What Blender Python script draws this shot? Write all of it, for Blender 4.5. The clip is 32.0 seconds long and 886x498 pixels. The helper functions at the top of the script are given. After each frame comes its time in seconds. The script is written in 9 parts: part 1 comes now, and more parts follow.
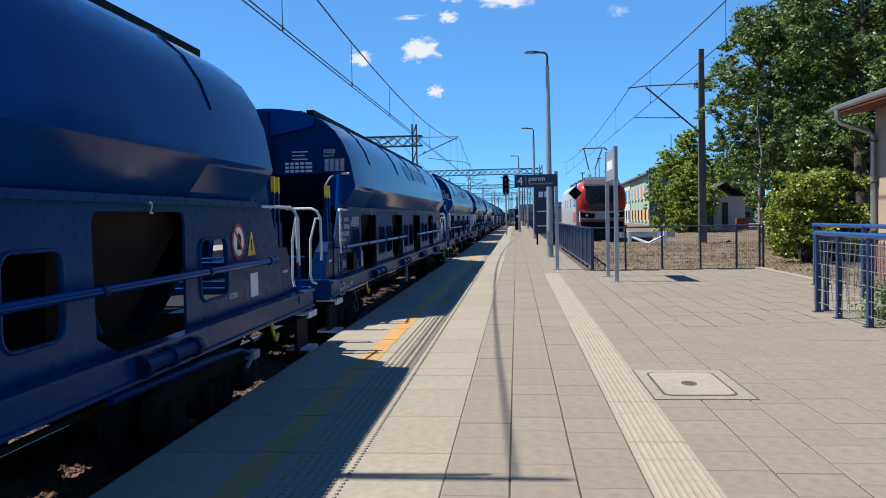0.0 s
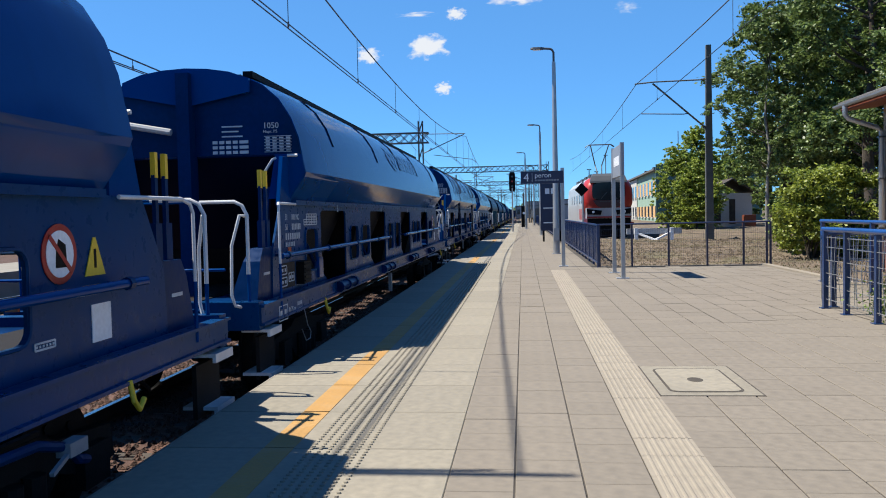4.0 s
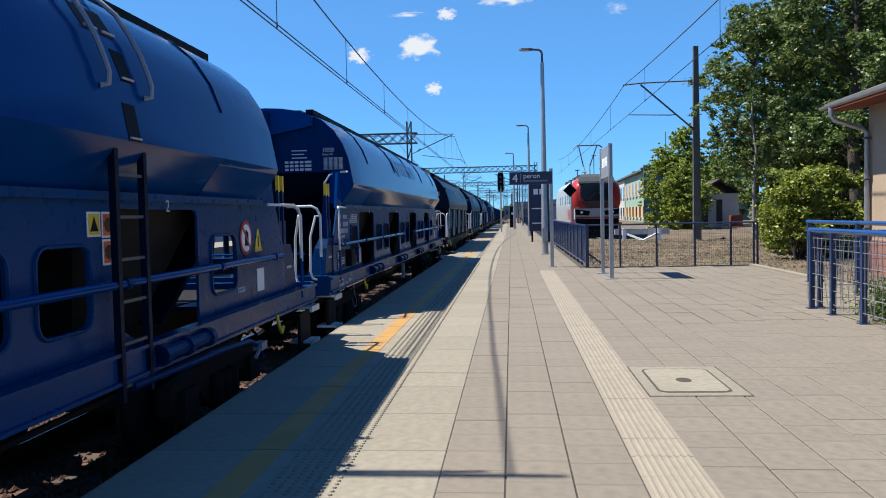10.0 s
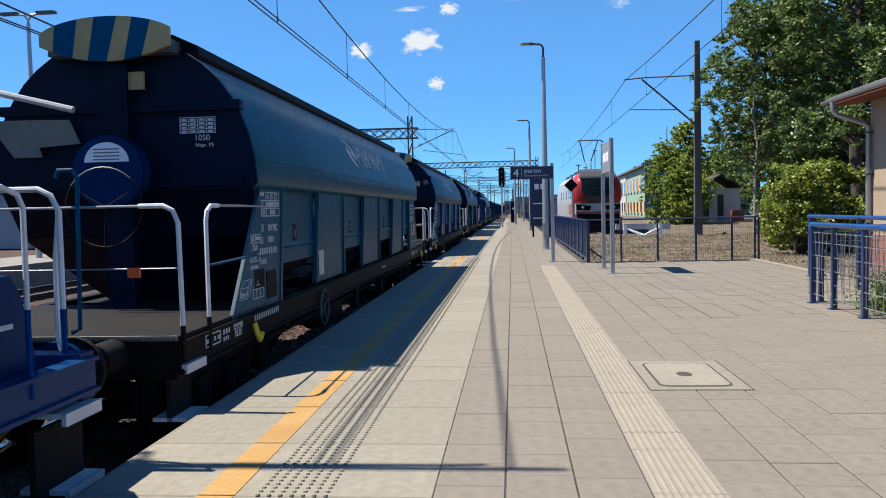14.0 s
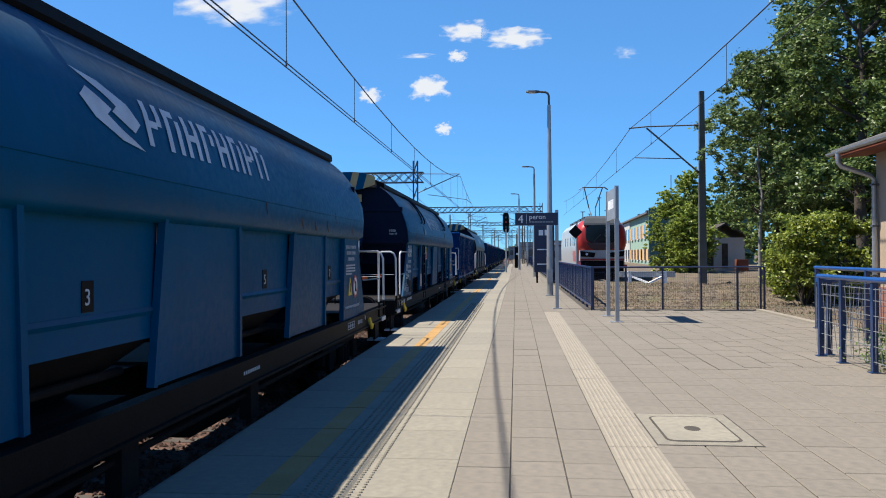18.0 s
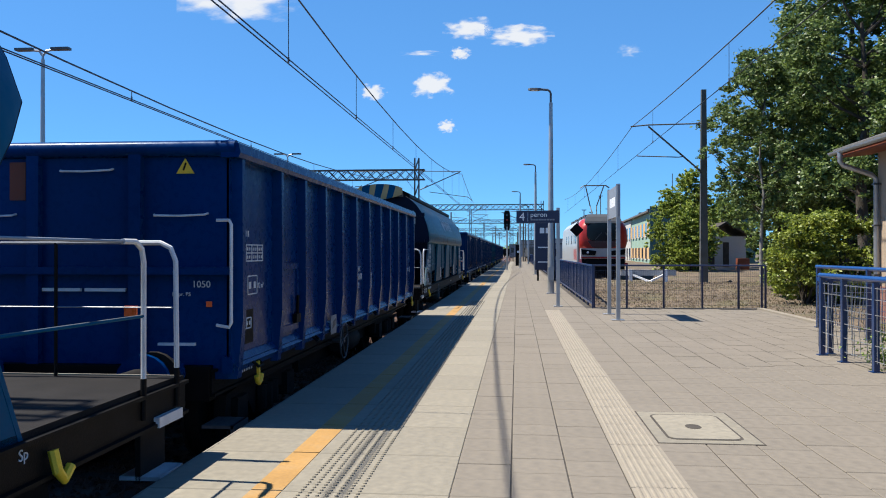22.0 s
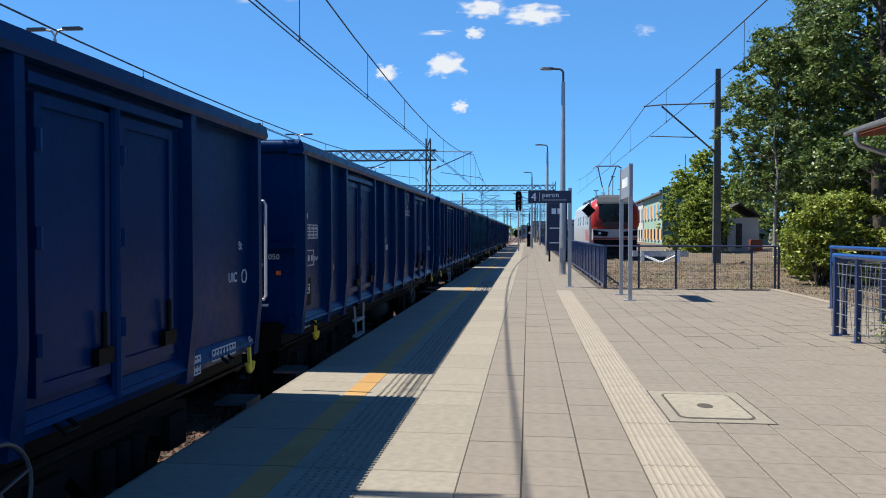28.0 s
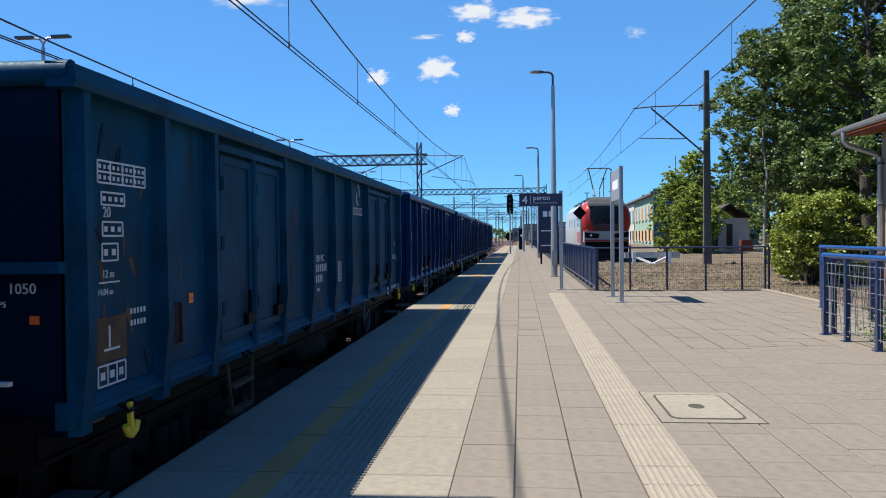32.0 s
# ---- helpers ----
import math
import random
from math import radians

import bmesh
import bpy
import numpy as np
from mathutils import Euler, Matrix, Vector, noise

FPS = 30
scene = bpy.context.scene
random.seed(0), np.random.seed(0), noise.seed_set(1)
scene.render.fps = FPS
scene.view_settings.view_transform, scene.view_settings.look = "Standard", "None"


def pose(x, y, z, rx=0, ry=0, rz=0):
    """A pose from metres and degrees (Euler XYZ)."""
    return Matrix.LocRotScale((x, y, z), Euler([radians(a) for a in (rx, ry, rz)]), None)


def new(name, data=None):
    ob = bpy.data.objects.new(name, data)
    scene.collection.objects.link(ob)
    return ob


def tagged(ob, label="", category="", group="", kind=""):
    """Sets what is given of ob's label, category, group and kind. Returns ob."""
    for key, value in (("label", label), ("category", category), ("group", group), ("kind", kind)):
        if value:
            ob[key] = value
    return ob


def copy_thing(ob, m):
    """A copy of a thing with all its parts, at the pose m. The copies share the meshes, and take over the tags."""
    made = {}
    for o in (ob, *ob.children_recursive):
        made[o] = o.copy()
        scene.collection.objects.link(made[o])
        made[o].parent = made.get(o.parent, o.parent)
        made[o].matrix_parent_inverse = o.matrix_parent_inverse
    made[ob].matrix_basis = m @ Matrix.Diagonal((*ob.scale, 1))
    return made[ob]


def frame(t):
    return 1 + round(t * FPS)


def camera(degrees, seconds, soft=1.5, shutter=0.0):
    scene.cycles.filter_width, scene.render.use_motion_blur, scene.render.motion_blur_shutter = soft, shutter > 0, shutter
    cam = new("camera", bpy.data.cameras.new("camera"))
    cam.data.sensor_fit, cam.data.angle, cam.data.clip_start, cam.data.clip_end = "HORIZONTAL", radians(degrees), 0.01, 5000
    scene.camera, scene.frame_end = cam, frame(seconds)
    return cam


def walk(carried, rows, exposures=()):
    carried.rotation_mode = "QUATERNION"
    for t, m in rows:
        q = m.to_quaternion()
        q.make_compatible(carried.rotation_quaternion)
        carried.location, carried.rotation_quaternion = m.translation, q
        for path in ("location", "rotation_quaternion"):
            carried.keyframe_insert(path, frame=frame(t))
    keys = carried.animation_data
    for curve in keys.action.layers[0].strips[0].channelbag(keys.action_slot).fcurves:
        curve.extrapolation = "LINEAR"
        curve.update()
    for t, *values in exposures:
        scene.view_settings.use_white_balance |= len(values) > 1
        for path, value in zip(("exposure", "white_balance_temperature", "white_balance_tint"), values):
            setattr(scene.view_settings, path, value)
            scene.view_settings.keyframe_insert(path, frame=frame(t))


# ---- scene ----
cam = camera(58.082, 32.0, soft=1.0)

# seconds, eye, then yaw (to the left of the track), pitch and roll in degrees
VIEW = [
    (0, 0.011, -0.052, 1.574, 5.285, -2.224, -1.194),
    (0.5, 0.009, -0.040, 1.572, 5.288, -2.232, -1.184),
    (1, 0.012, -0.027, 1.567, 5.356, -2.304, -1.155),
    (1.5, 0.018, -0.033, 1.572, 5.434, -2.407, -1.227),
    (2, 0.023, -0.029, 1.570, 5.518, -2.467, -1.239),
    (2.5, 0.027, -0.036, 1.569, 5.624, -2.517, -1.346),
    (3, 0.025, -0.037, 1.564, 5.686, -2.547, -1.147),
    (3.5, 0.024, -0.040, 1.564, 5.736, -2.512, -1.232),
    (5.5, 0.010, -0.051, 1.571, 5.776, -2.082, -1.279),
    (6, 0.016, -0.050, 1.568, 5.746, -2.016, -1.374),
    (6.5, 0.007, -0.051, 1.569, 5.687, -1.994, -1.305),
    (7, 0.008, -0.062, 1.570, 5.695, -1.966, -1.294),
    (7.5, 0.017, -0.061, 1.571, 5.594, -2.035, -1.341),
    (8, 0.016, -0.061, 1.570, 5.463, -2.102, -1.288),
    (8.5, 0.015, -0.051, 1.567, 5.365, -2.218, -1.228),
    (9, 0.015, -0.054, 1.569, 5.287, -2.274, -1.316),
    (9.5, 0.014, -0.050, 1.571, 5.125, -2.349, -1.285),
    (10, 0.009, -0.054, 1.574, 4.927, -2.420, -1.265),
    (10.5, 0.008, -0.049, 1.573, 4.812, -2.483, -1.247),
    (11, 0.015, -0.046, 1.567, 4.737, -2.604, -1.243),
    (11.5, 0.016, -0.039, 1.569, 4.645, -2.659, -1.214),
    (12, 0.025, -0.041, 1.566, 4.664, -2.688, -1.253),
    (12.5, 0.024, -0.045, 1.566, 4.763, -2.664, -1.307),
    (13, 0.023, -0.044, 1.562, 4.872, -2.674, -1.273),
    (13.5, 0.018, -0.047, 1.563, 4.952, -2.710, -1.291),
    (14, 0.012, -0.048, 1.563, 5.007, -2.764, -1.268),
    (14.5, 0.019, -0.047, 1.558, 5.128, -2.765, -1.345),
    (16.5, -0.012, 0.022, 1.597, 5.156, -0.568, -0.498),
    (17, -0.003, 0.030, 1.593, 5.181, 0.038, -0.344),
    (17.5, -0.001, 0.031, 1.588, 5.156, 0.289, -0.312),
    (18, -0.005, 0.043, 1.584, 5.213, 0.396, -0.301),
    (18.5, -0.010, 0.047, 1.584, 5.304, 0.454, -0.153),
    (19, -0.012, 0.045, 1.582, 5.398, 0.579, -0.130),
    (19.5, -0.012, 0.046, 1.575, 5.465, 0.592, -0.160),
    (20, -0.014, 0.046, 1.577, 5.461, 0.534, -0.173),
    (20.5, -0.010, 0.044, 1.577, 5.516, 0.510, -0.183),
    (21, -0.011, 0.056, 1.575, 5.473, 0.416, -0.073),
    (21.5, -0.017, 0.056, 1.575, 5.356, 0.324, -0.032),
    (22, -0.014, 0.048, 1.579, 5.273, 0.214, -0.010),
    (22.5, -0.009, 0.044, 1.577, 5.178, 0.184, 0.047),
    (23, -0.007, 0.044, 1.576, 5.175, 0.179, 0.060),
    (23.5, -0.005, 0.048, 1.579, 5.169, 0.130, 0.124),
    (24, -0.009, 0.050, 1.578, 5.200, 0.063, 0.145),
    (24.5, -0.005, 0.048, 1.574, 5.280, -0.004, 0.068),
    (25, -0.010, 0.054, 1.573, 5.418, -0.103, 0.104),
    (25.5, -0.013, 0.056, 1.571, 5.452, -0.196, 0.068),
    (27.5, -0.009, 0.072, 1.561, 5.719, -0.954, 0.070),
    (28, -0.017, 0.066, 1.555, 6.087, -1.151, 0.087),
    (28.5, -0.007, 0.044, 1.561, 6.253, -1.151, 0.017),
    (29, -0.009, 0.027, 1.563, 5.985, -1.049, -0.030),
    (29.5, -0.010, 0.026, 1.566, 5.726, -1.035, -0.137),
    (30, -0.016, 0.031, 1.564, 5.544, -1.075, -0.050),
    (30.5, -0.016, 0.035, 1.565, 5.464, -1.021, -0.167),
    (31, -0.008, 0.031, 1.564, 5.332, -0.926, -0.314),
    (31.5, -0.010, 0.032, 1.565, 5.407, -0.880, -0.505),
    (32, -0.006, 0.034, 1.562, 5.519, -0.880, -0.591),
]


def held(t, x, y, z, yaw, pitch, roll):
    return t, pose(x, y, z, 0, 0, yaw) @ pose(0, 0, 0, 90 + pitch, 0, 0) @ pose(0, 0, 0, 0, 0, roll)


walk(cam, [held(*row) for row in VIEW])

# ---- light ----
SUN_X, SUN_Y = 0.585, -0.04  # how far a shadow falls for each metre of height
sun_way = Vector((SUN_X, SUN_Y, -1.0)).normalized()
SUN_UP = math.asin(-sun_way.z)
SUN_ROUND = math.atan2(-sun_way.x, -sun_way.y)  # clockwise from +y

world = bpy.data.worlds.new("sky")
scene.world = world
world.use_nodes = True
wn = world.node_tree
sky = wn.nodes.new("ShaderNodeTexSky")
sky.sky_type, sky.sun_disc = "NISHITA", False
sky.sun_elevation, sky.sun_rotation = SUN_UP, SUN_ROUND
sky.altitude, sky.air_density, sky.dust_density, sky.ozone_density = 100.0, 0.72, 0.0, 1.5
deep = wn.nodes.new("ShaderNodeHueSaturation")
deep.inputs["Saturation"].default_value, deep.inputs["Value"].default_value = 1.0, 1.0
tint = wn.nodes.new("ShaderNodeMix")
tint.data_type, tint.blend_type = "RGBA", "MULTIPLY"
tint.inputs["Factor"].default_value, tint.inputs["B"].default_value = 1.0, (0.42, 0.95, 1.45, 1.0)
clear = wn.nodes.new("ShaderNodeMix")  # evens the sky out towards a clear summer blue
clear.data_type = "RGBA"
clear.inputs["B"].default_value = (1.1, 2.95, 5.8, 1.0)
aim = wn.nodes.new("ShaderNodeTexCoord")
rise = wn.nodes.new("ShaderNodeSeparateXYZ")
fade = wn.nodes.new("ShaderNodeMapRange")  # full at the horizon, gone overhead
fade.interpolation_type = "SMOOTHSTEP"
fade.inputs["From Min"].default_value, fade.inputs["From Max"].default_value = 0.2, 0.7
fade.inputs["To Min"].default_value, fade.inputs["To Max"].default_value = 0.5, 0.0
wn.links.new(aim.outputs["Generated"], rise.inputs[0])
wn.links.new(rise.outputs["Z"], fade.inputs["Value"])
wn.links.new(fade.outputs["Result"], clear.inputs["Factor"])
wn.links.new(sky.outputs[0], tint.inputs["A"])
wn.links.new(tint.outputs["Result"], clear.inputs["A"])
wn.links.new(clear.outputs["Result"], deep.inputs["Color"])
wn.links.new(deep.outputs[0], wn.nodes["Background"].inputs[0])
wn.nodes["Background"].inputs[1].default_value = 0.0745

sun_data = bpy.data.lights.new("sun", "SUN")
sun_data.energy, sun_data.angle, sun_data.color = 4.95, radians(0.53), (1.0, 0.94, 0.84)
sun = new("sun", sun_data)
sun.rotation_euler = sun_way.to_track_quat("-Z", "Y").to_euler()
scene.view_settings.exposure = 0.942

# bearing and rise of each cloud as slopes, half width, half height, seed, softness of its rim
CLOUDS = (
    (-0.115, 0.211, 0.028, 0.018, 1, 0.3), (-0.190, 0.2035, 0.018, 0.0115, 2, 0.4), (-0.097, 0.1585, 0.013, 0.009, 3, 0.35),
    (-0.080, 0.250, 0.014, 0.009, 4, 0.4), (0.129, 0.248, 0.016, 0.009, 5, 1.6), (-0.365, 0.325, 0.085, 0.03, 6, 0.5),
    (-0.069, 0.281, 0.034, 0.015, 7, 0.45), (-0.006, 0.271, 0.044, 0.0155, 8, 0.35), (-0.130, 0.251, 0.028, 0.004, 9, 1.0),
)

# ---- materials ----


def material(name, colour, rough=0.7, metal=0.0, vary=0.15, size=1.5, grain=0.08, bump=0.1, dirt=None, dirt_amount=0.0, piece=0.0, coat=0.0, dirt_size=0.8, stretch=None, gloss=0.5, dust=None, waves=0.0, sheen=None):
    """A procedural surface: large patches, fine grain, relief, and, where given, dirt in blots or streaks."""
    m = bpy.data.materials.new(name)
    m.use_nodes = True
    t = m.node_tree
    n, l = t.nodes, t.links
    b = n["Principled BSDF"]
    b.inputs["Roughness"].default_value, b.inputs["Metallic"].default_value = rough, metal
    b.inputs["Specular IOR Level"].default_value = gloss
    if sheen:  # colour of the paint's reflections
        b.inputs["Specular Tint"].default_value = (*sheen, 1.0)
    if coat:
        b.inputs["Coat Weight"].default_value, b.inputs["Coat Roughness"].default_value = coat, 0.12
    co = n.new("ShaderNodeTexCoord")

    def tex(scale, detail, scaled=None):
        x = n.new("ShaderNodeTexNoise")
        x.inputs["Scale"].default_value, x.inputs["Detail"].default_value = scale, detail
        if scaled:
            mp = n.new("ShaderNodeMapping")
            mp.inputs["Scale"].default_value = scaled
            l.new(co.outputs["Object"], mp.inputs[0])
            l.new(mp.outputs[0], x.inputs["Vector"])
        else:
            l.new(co.outputs["Object"], x.inputs["Vector"])
        return x

    def mixed(kind, fac, a, bb):
        x = n.new("ShaderNodeMix")
        x.data_type, x.blend_type = "RGBA", kind
        for sock, v in ((x.inputs["Factor"], fac), (x.inputs["A"], a), (x.inputs["B"], bb)):
            if isinstance(v, (int, float, tuple)):
                sock.default_value = v
            else:
                l.new(v, sock)
        return x.outputs["Result"]

    def ramped(src, lo, hi, a, bb):
        x = n.new("ShaderNodeMapRange")
        x.inputs["From Min"].default_value, x.inputs["From Max"].default_value = lo, hi
        x.inputs["To Min"].default_value, x.inputs["To Max"].default_value = a, bb
        l.new(src, x.inputs["Value"])
        return x.outputs["Result"]

    big, fine = tex(size, 5.0), tex(size * 22, 3.0)
    c = (*colour, 1.0)
    patches = ramped(big.outputs["Fac"], 0.3, 0.7, 1 - vary, 1 + vary)
    grains = ramped(fine.outputs["Fac"], 0.3, 0.7, 1 - grain, 1 + grain)
    mul = n.new("ShaderNodeMath")
    mul.operation = "MULTIPLY"
    l.new(patches, mul.inputs[0]), l.new(grains, mul.inputs[1])
    value = mul.outputs[0]
    if piece:
        info = n.new("ShaderNodeObjectInfo")
        isl = n.new("ShaderNodeNewGeometry")
        add = n.new("ShaderNodeMath")
        add.operation = "ADD"
        l.new(info.outputs["Random"], add.inputs[0]), l.new(isl.outputs["Random Per Island"], add.inputs[1])
        fr = n.new("ShaderNodeMath")
        fr.operation = "FRACT"
        l.new(add.outputs[0], fr.inputs[0])
        each = ramped(fr.outputs[0], 0, 1, 1 - piece, 1 + piece)
        m2 = n.new("ShaderNodeMath")
        m2.operation = "MULTIPLY"
        l.new(value, m2.inputs[0]), l.new(each, m2.inputs[1])
        value = m2.outputs[0]
    hsv = n.new("ShaderNodeHueSaturation")
    hsv.inputs["Color"].default_value = c
    l.new(value, hsv.inputs["Value"])
    out = hsv.outputs[0]
    if dirt:
        blots = tex(dirt_size, 8.0, stretch)
        fac = ramped(blots.outputs["Fac"], 0.52, 0.75, 0.0, dirt_amount)
        out = mixed("MIX", fac, out, (*dirt, 1.0))
    if dust:  # settled on faces that look upwards
        geo = n.new("ShaderNodeNewGeometry")
        sep = n.new("ShaderNodeSeparateXYZ")
        l.new(geo.outputs["Normal"], sep.inputs[0])
        lies = n.new("ShaderNodeMath")
        lies.operation = "MULTIPLY"
        l.new(ramped(sep.outputs["Z"], 0.42, 0.72, 0.0, 0.9), lies.inputs[0])
        l.new(ramped(tex(0.9, 6.0, (1.0, 0.5, 1.0)).outputs["Fac"], 0.35, 0.6, 0.2, 1.0), lies.inputs[1])
        out = mixed("MIX", lies.outputs[0], out, (*dust, 1.0))
    l.new(out, b.inputs["Base Color"])
    rr = ramped(fine.outputs["Fac"], 0.3, 0.7, max(0.02, rough - min(0.08, rough * 0.3)), min(1, rough + min(0.08, rough * 0.3)))
    l.new(rr, b.inputs["Roughness"])
    if bump:
        bp = n.new("ShaderNodeBump")
        bp.inputs["Strength"].default_value, bp.inputs["Distance"].default_value = bump, 0.02
        l.new(fine.outputs["Fac"], bp.inputs["Height"])
        l.new(bp.outputs[0], b.inputs["Normal"])
    if waves:  # shallow dents and oil-canning of thin sheet
        wv = tex(2.3, 2.0, (1.0, 0.7, 1.0))
        bw = n.new("ShaderNodeBump")
        bw.inputs["Strength"].default_value, bw.inputs["Distance"].default_value = waves, 0.03
        l.new(wv.outputs["Fac"], bw.inputs["Height"])
        if bump:
            l.new(bp.outputs[0], bw.inputs["Normal"])
        l.new(bw.outputs[0], b.inputs["Normal"])
    return m


M_TILE = material("paving", (0.171, 0.148, 0.116), 0.85, vary=0.05, size=0.6, grain=0.12, bump=0.2, piece=0.035, dirt=(0.133, 0.116, 0.0847), dirt_amount=0.22, dirt_size=0.35)
M_JOINT = material("joint_sand", (0.0528, 0.0449, 0.0352), 0.95, vary=0.2, size=4)
M_SLAB = material("edge_slab", (0.213, 0.191, 0.146), 0.8, vary=0.08, size=0.7, grain=0.13, bump=0.2, piece=0.08, dirt=(0.158, 0.144, 0.116), dirt_amount=0.35)
M_GUIDE = material("guide_strip", (0.247, 0.215, 0.166), 0.8, vary=0.08, size=0.8, grain=0.08, bump=0.12, piece=0.05, dirt=(0.148, 0.124, 0.099), dirt_amount=0.4, dirt_size=9)
M_YELLOW = material("yellow_line_paint", (0.35, 0.195, 0.055), 0.7, vary=0.12, size=1.5, grain=0.1, dirt=(0.272, 0.223, 0.148), dirt_amount=0.4, dirt_size=3)
M_BALLAST = material("ballast_stone", (0.062, 0.031, 0.021), 0.95, vary=0.4, size=3, grain=0.35, bump=0.8, piece=0.6)
M_SLEEPER = material("concrete_sleeper", (0.05, 0.04, 0.032), 0.9, vary=0.3, size=3, bump=0.3)
M_RAIL = material("rusty_rail", (0.0792, 0.0421, 0.0247), 0.8, metal=0.3, vary=0.2, size=4)
M_RAILTOP = material("polished_rail_head", (0.4712, 0.456, 0.4332), 0.28, metal=1.0, vary=0.1)
M_DIRT = material("bare_soil", (0.116, 0.0866, 0.0569), 0.98, vary=0.35, size=0.8, grain=0.35, bump=0.9, dirt=(0.099, 0.0941, 0.0396), dirt_amount=0.8, dirt_size=0.5)
M_CONC = material("concrete", (0.198, 0.181, 0.148), 0.88, vary=0.12, size=1.2, bump=0.15, dirt=(0.124, 0.114, 0.099), dirt_amount=0.4)
M_STEELG = material("galvanised_steel", (0.36, 0.375, 0.39), 0.45, metal=0.65, vary=0.1, size=3, bump=0.04)
M_MAST = material("dark_steel_mast", (0.10, 0.10, 0.09), 0.7, metal=0.3, vary=0.2, size=2, dirt=(0.16, 0.11, 0.07), dirt_amount=0.5)
M_WIRE = material("wire", (0.10, 0.10, 0.105), 0.5, metal=0.6)
M_NAVY = material("navy_enamel", (0.012, 0.022, 0.062), 0.45, vary=0.08, bump=0.02)
M_WHITE = material("white_paint", (0.78, 0.79, 0.8), 0.55, vary=0.06, bump=0.03)
M_SIGNGREY = material("grey_sign_sheet", (0.23, 0.246, 0.274), 0.5, metal=0.2, vary=0.06)
M_FENCE = material("dark_blue_fence_paint", (0.005, 0.028, 0.1), 0.4, vary=0.15, size=4, coat=0.3, dirt=(0.03, 0.036, 0.054), dirt_amount=0.4)
M_RAILBLUE = material("blue_railing_paint", (0.00631, 0.0463, 0.177), 0.35, vary=0.15, size=4, coat=0.4, dirt=(0.0421, 0.0673, 0.126), dirt_amount=0.4)
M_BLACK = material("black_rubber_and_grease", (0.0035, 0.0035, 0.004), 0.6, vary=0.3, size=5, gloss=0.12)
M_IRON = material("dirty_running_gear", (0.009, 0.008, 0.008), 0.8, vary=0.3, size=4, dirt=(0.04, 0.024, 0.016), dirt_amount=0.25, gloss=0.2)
M_PAINT_A = material("deep_blue_wagon_paint", (0.0003, 0.04, 0.175), 0.13, vary=0.08, size=0.5, grain=0.02, bump=0.0, dirt=(0.002, 0.02, 0.07), dirt_amount=0.4, stretch=(1.0, 1.6, 0.25), gloss=0.08, waves=0.12, sheen=(0.12, 0.5, 1.0))
M_PAINT_F = material("weathered_blue_wagon_paint", (0.006, 0.074, 0.122), 0.42, dust=(0.16, 0.12, 0.075), vary=0.14, size=0.6, grain=0.06, bump=0.04, coat=0.02, dirt=(0.026, 0.05, 0.06), dirt_amount=0.6, stretch=(1.0, 1.8, 0.2), gloss=0.1)
M_PAINT_G = material("mid_blue_wagon_paint", (0.0008, 0.068, 0.148), 0.42, dust=(0.12, 0.108, 0.088), vary=0.14, size=0.6, grain=0.05, bump=0.04, dirt=(0.004, 0.044, 0.085), dirt_amount=0.5, stretch=(1.0, 1.8, 0.2), gloss=0.06, waves=0.06, sheen=(0.2, 0.65, 1.0))
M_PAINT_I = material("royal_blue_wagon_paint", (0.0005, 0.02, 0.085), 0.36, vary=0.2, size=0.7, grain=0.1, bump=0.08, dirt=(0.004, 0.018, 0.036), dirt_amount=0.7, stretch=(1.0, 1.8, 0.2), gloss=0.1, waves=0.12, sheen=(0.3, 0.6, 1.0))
M_PAINT_R = material("bright_royal_blue_wagon_paint", (0.0004, 0.027, 0.118), 0.3, vary=0.12, size=0.7, grain=0.06, bump=0.05, dirt=(0.004, 0.022, 0.07), dirt_amount=0.6, stretch=(1.0, 1.8, 0.2), gloss=0.1, waves=0.1, sheen=(0.25, 0.55, 1.0))
# dark navy with grime blots; on wagon ends it stands in for shade
M_NAVY_AND_SHADE = material("grimy_navy_end_paint", (0.0008, 0.006, 0.022), 0.5, vary=0.25, size=0.9, grain=0.1, bump=0.05, dirt=(0.004, 0.004, 0.005), dirt_amount=0.7, stretch=(1.0, 1.0, 0.35), gloss=0.1)
M_TAN = material("faded_yellow_hood_paint", (0.36, 0.27, 0.12), 0.7, vary=0.15, size=3)
M_PAINT_N = material("faded_teal_wagon_paint", (0.003, 0.05, 0.1), 0.55, vary=0.3, size=1.1, grain=0.14, bump=0.1, dirt=(0.012, 0.018, 0.024), dirt_amount=0.7, dirt_size=3.0, stretch=(1.0, 2.2, 0.35), gloss=0.1, waves=0.14, sheen=(0.3, 0.7, 1.0))
M_PAINT_L = material("dusty_navy_lower_paint", (0.002, 0.04, 0.135), 0.32, vary=0.15, size=0.6, grain=0.06, bump=0.02, dirt=(0.022, 0.042, 0.08), dirt_amount=0.5, stretch=(1.0, 1.2, 0.4), gloss=0.12, waves=0.08, sheen=(0.3, 0.6, 1.0))
M_WORNMARK = material("worn_white_logo_paint", (0.12, 0.21, 0.36), 0.3, vary=0.5, size=4, grain=0.3, dirt=(0.004, 0.05, 0.17), dirt_amount=0.7, dirt_size=5, gloss=0.25, sheen=(0.3, 0.6, 1.0))
M_MARK = material("white_stencil_paint", (0.5, 0.53, 0.56), 0.6, vary=0.12, size=6)
M_HANDRAIL = material("white_handrail_paint", (0.56, 0.57, 0.58), 0.45, vary=0.12, size=5)
M_WARN = material("yellow_warning_paint", (0.75, 0.5, 0.03), 0.5, vary=0.1, size=5)
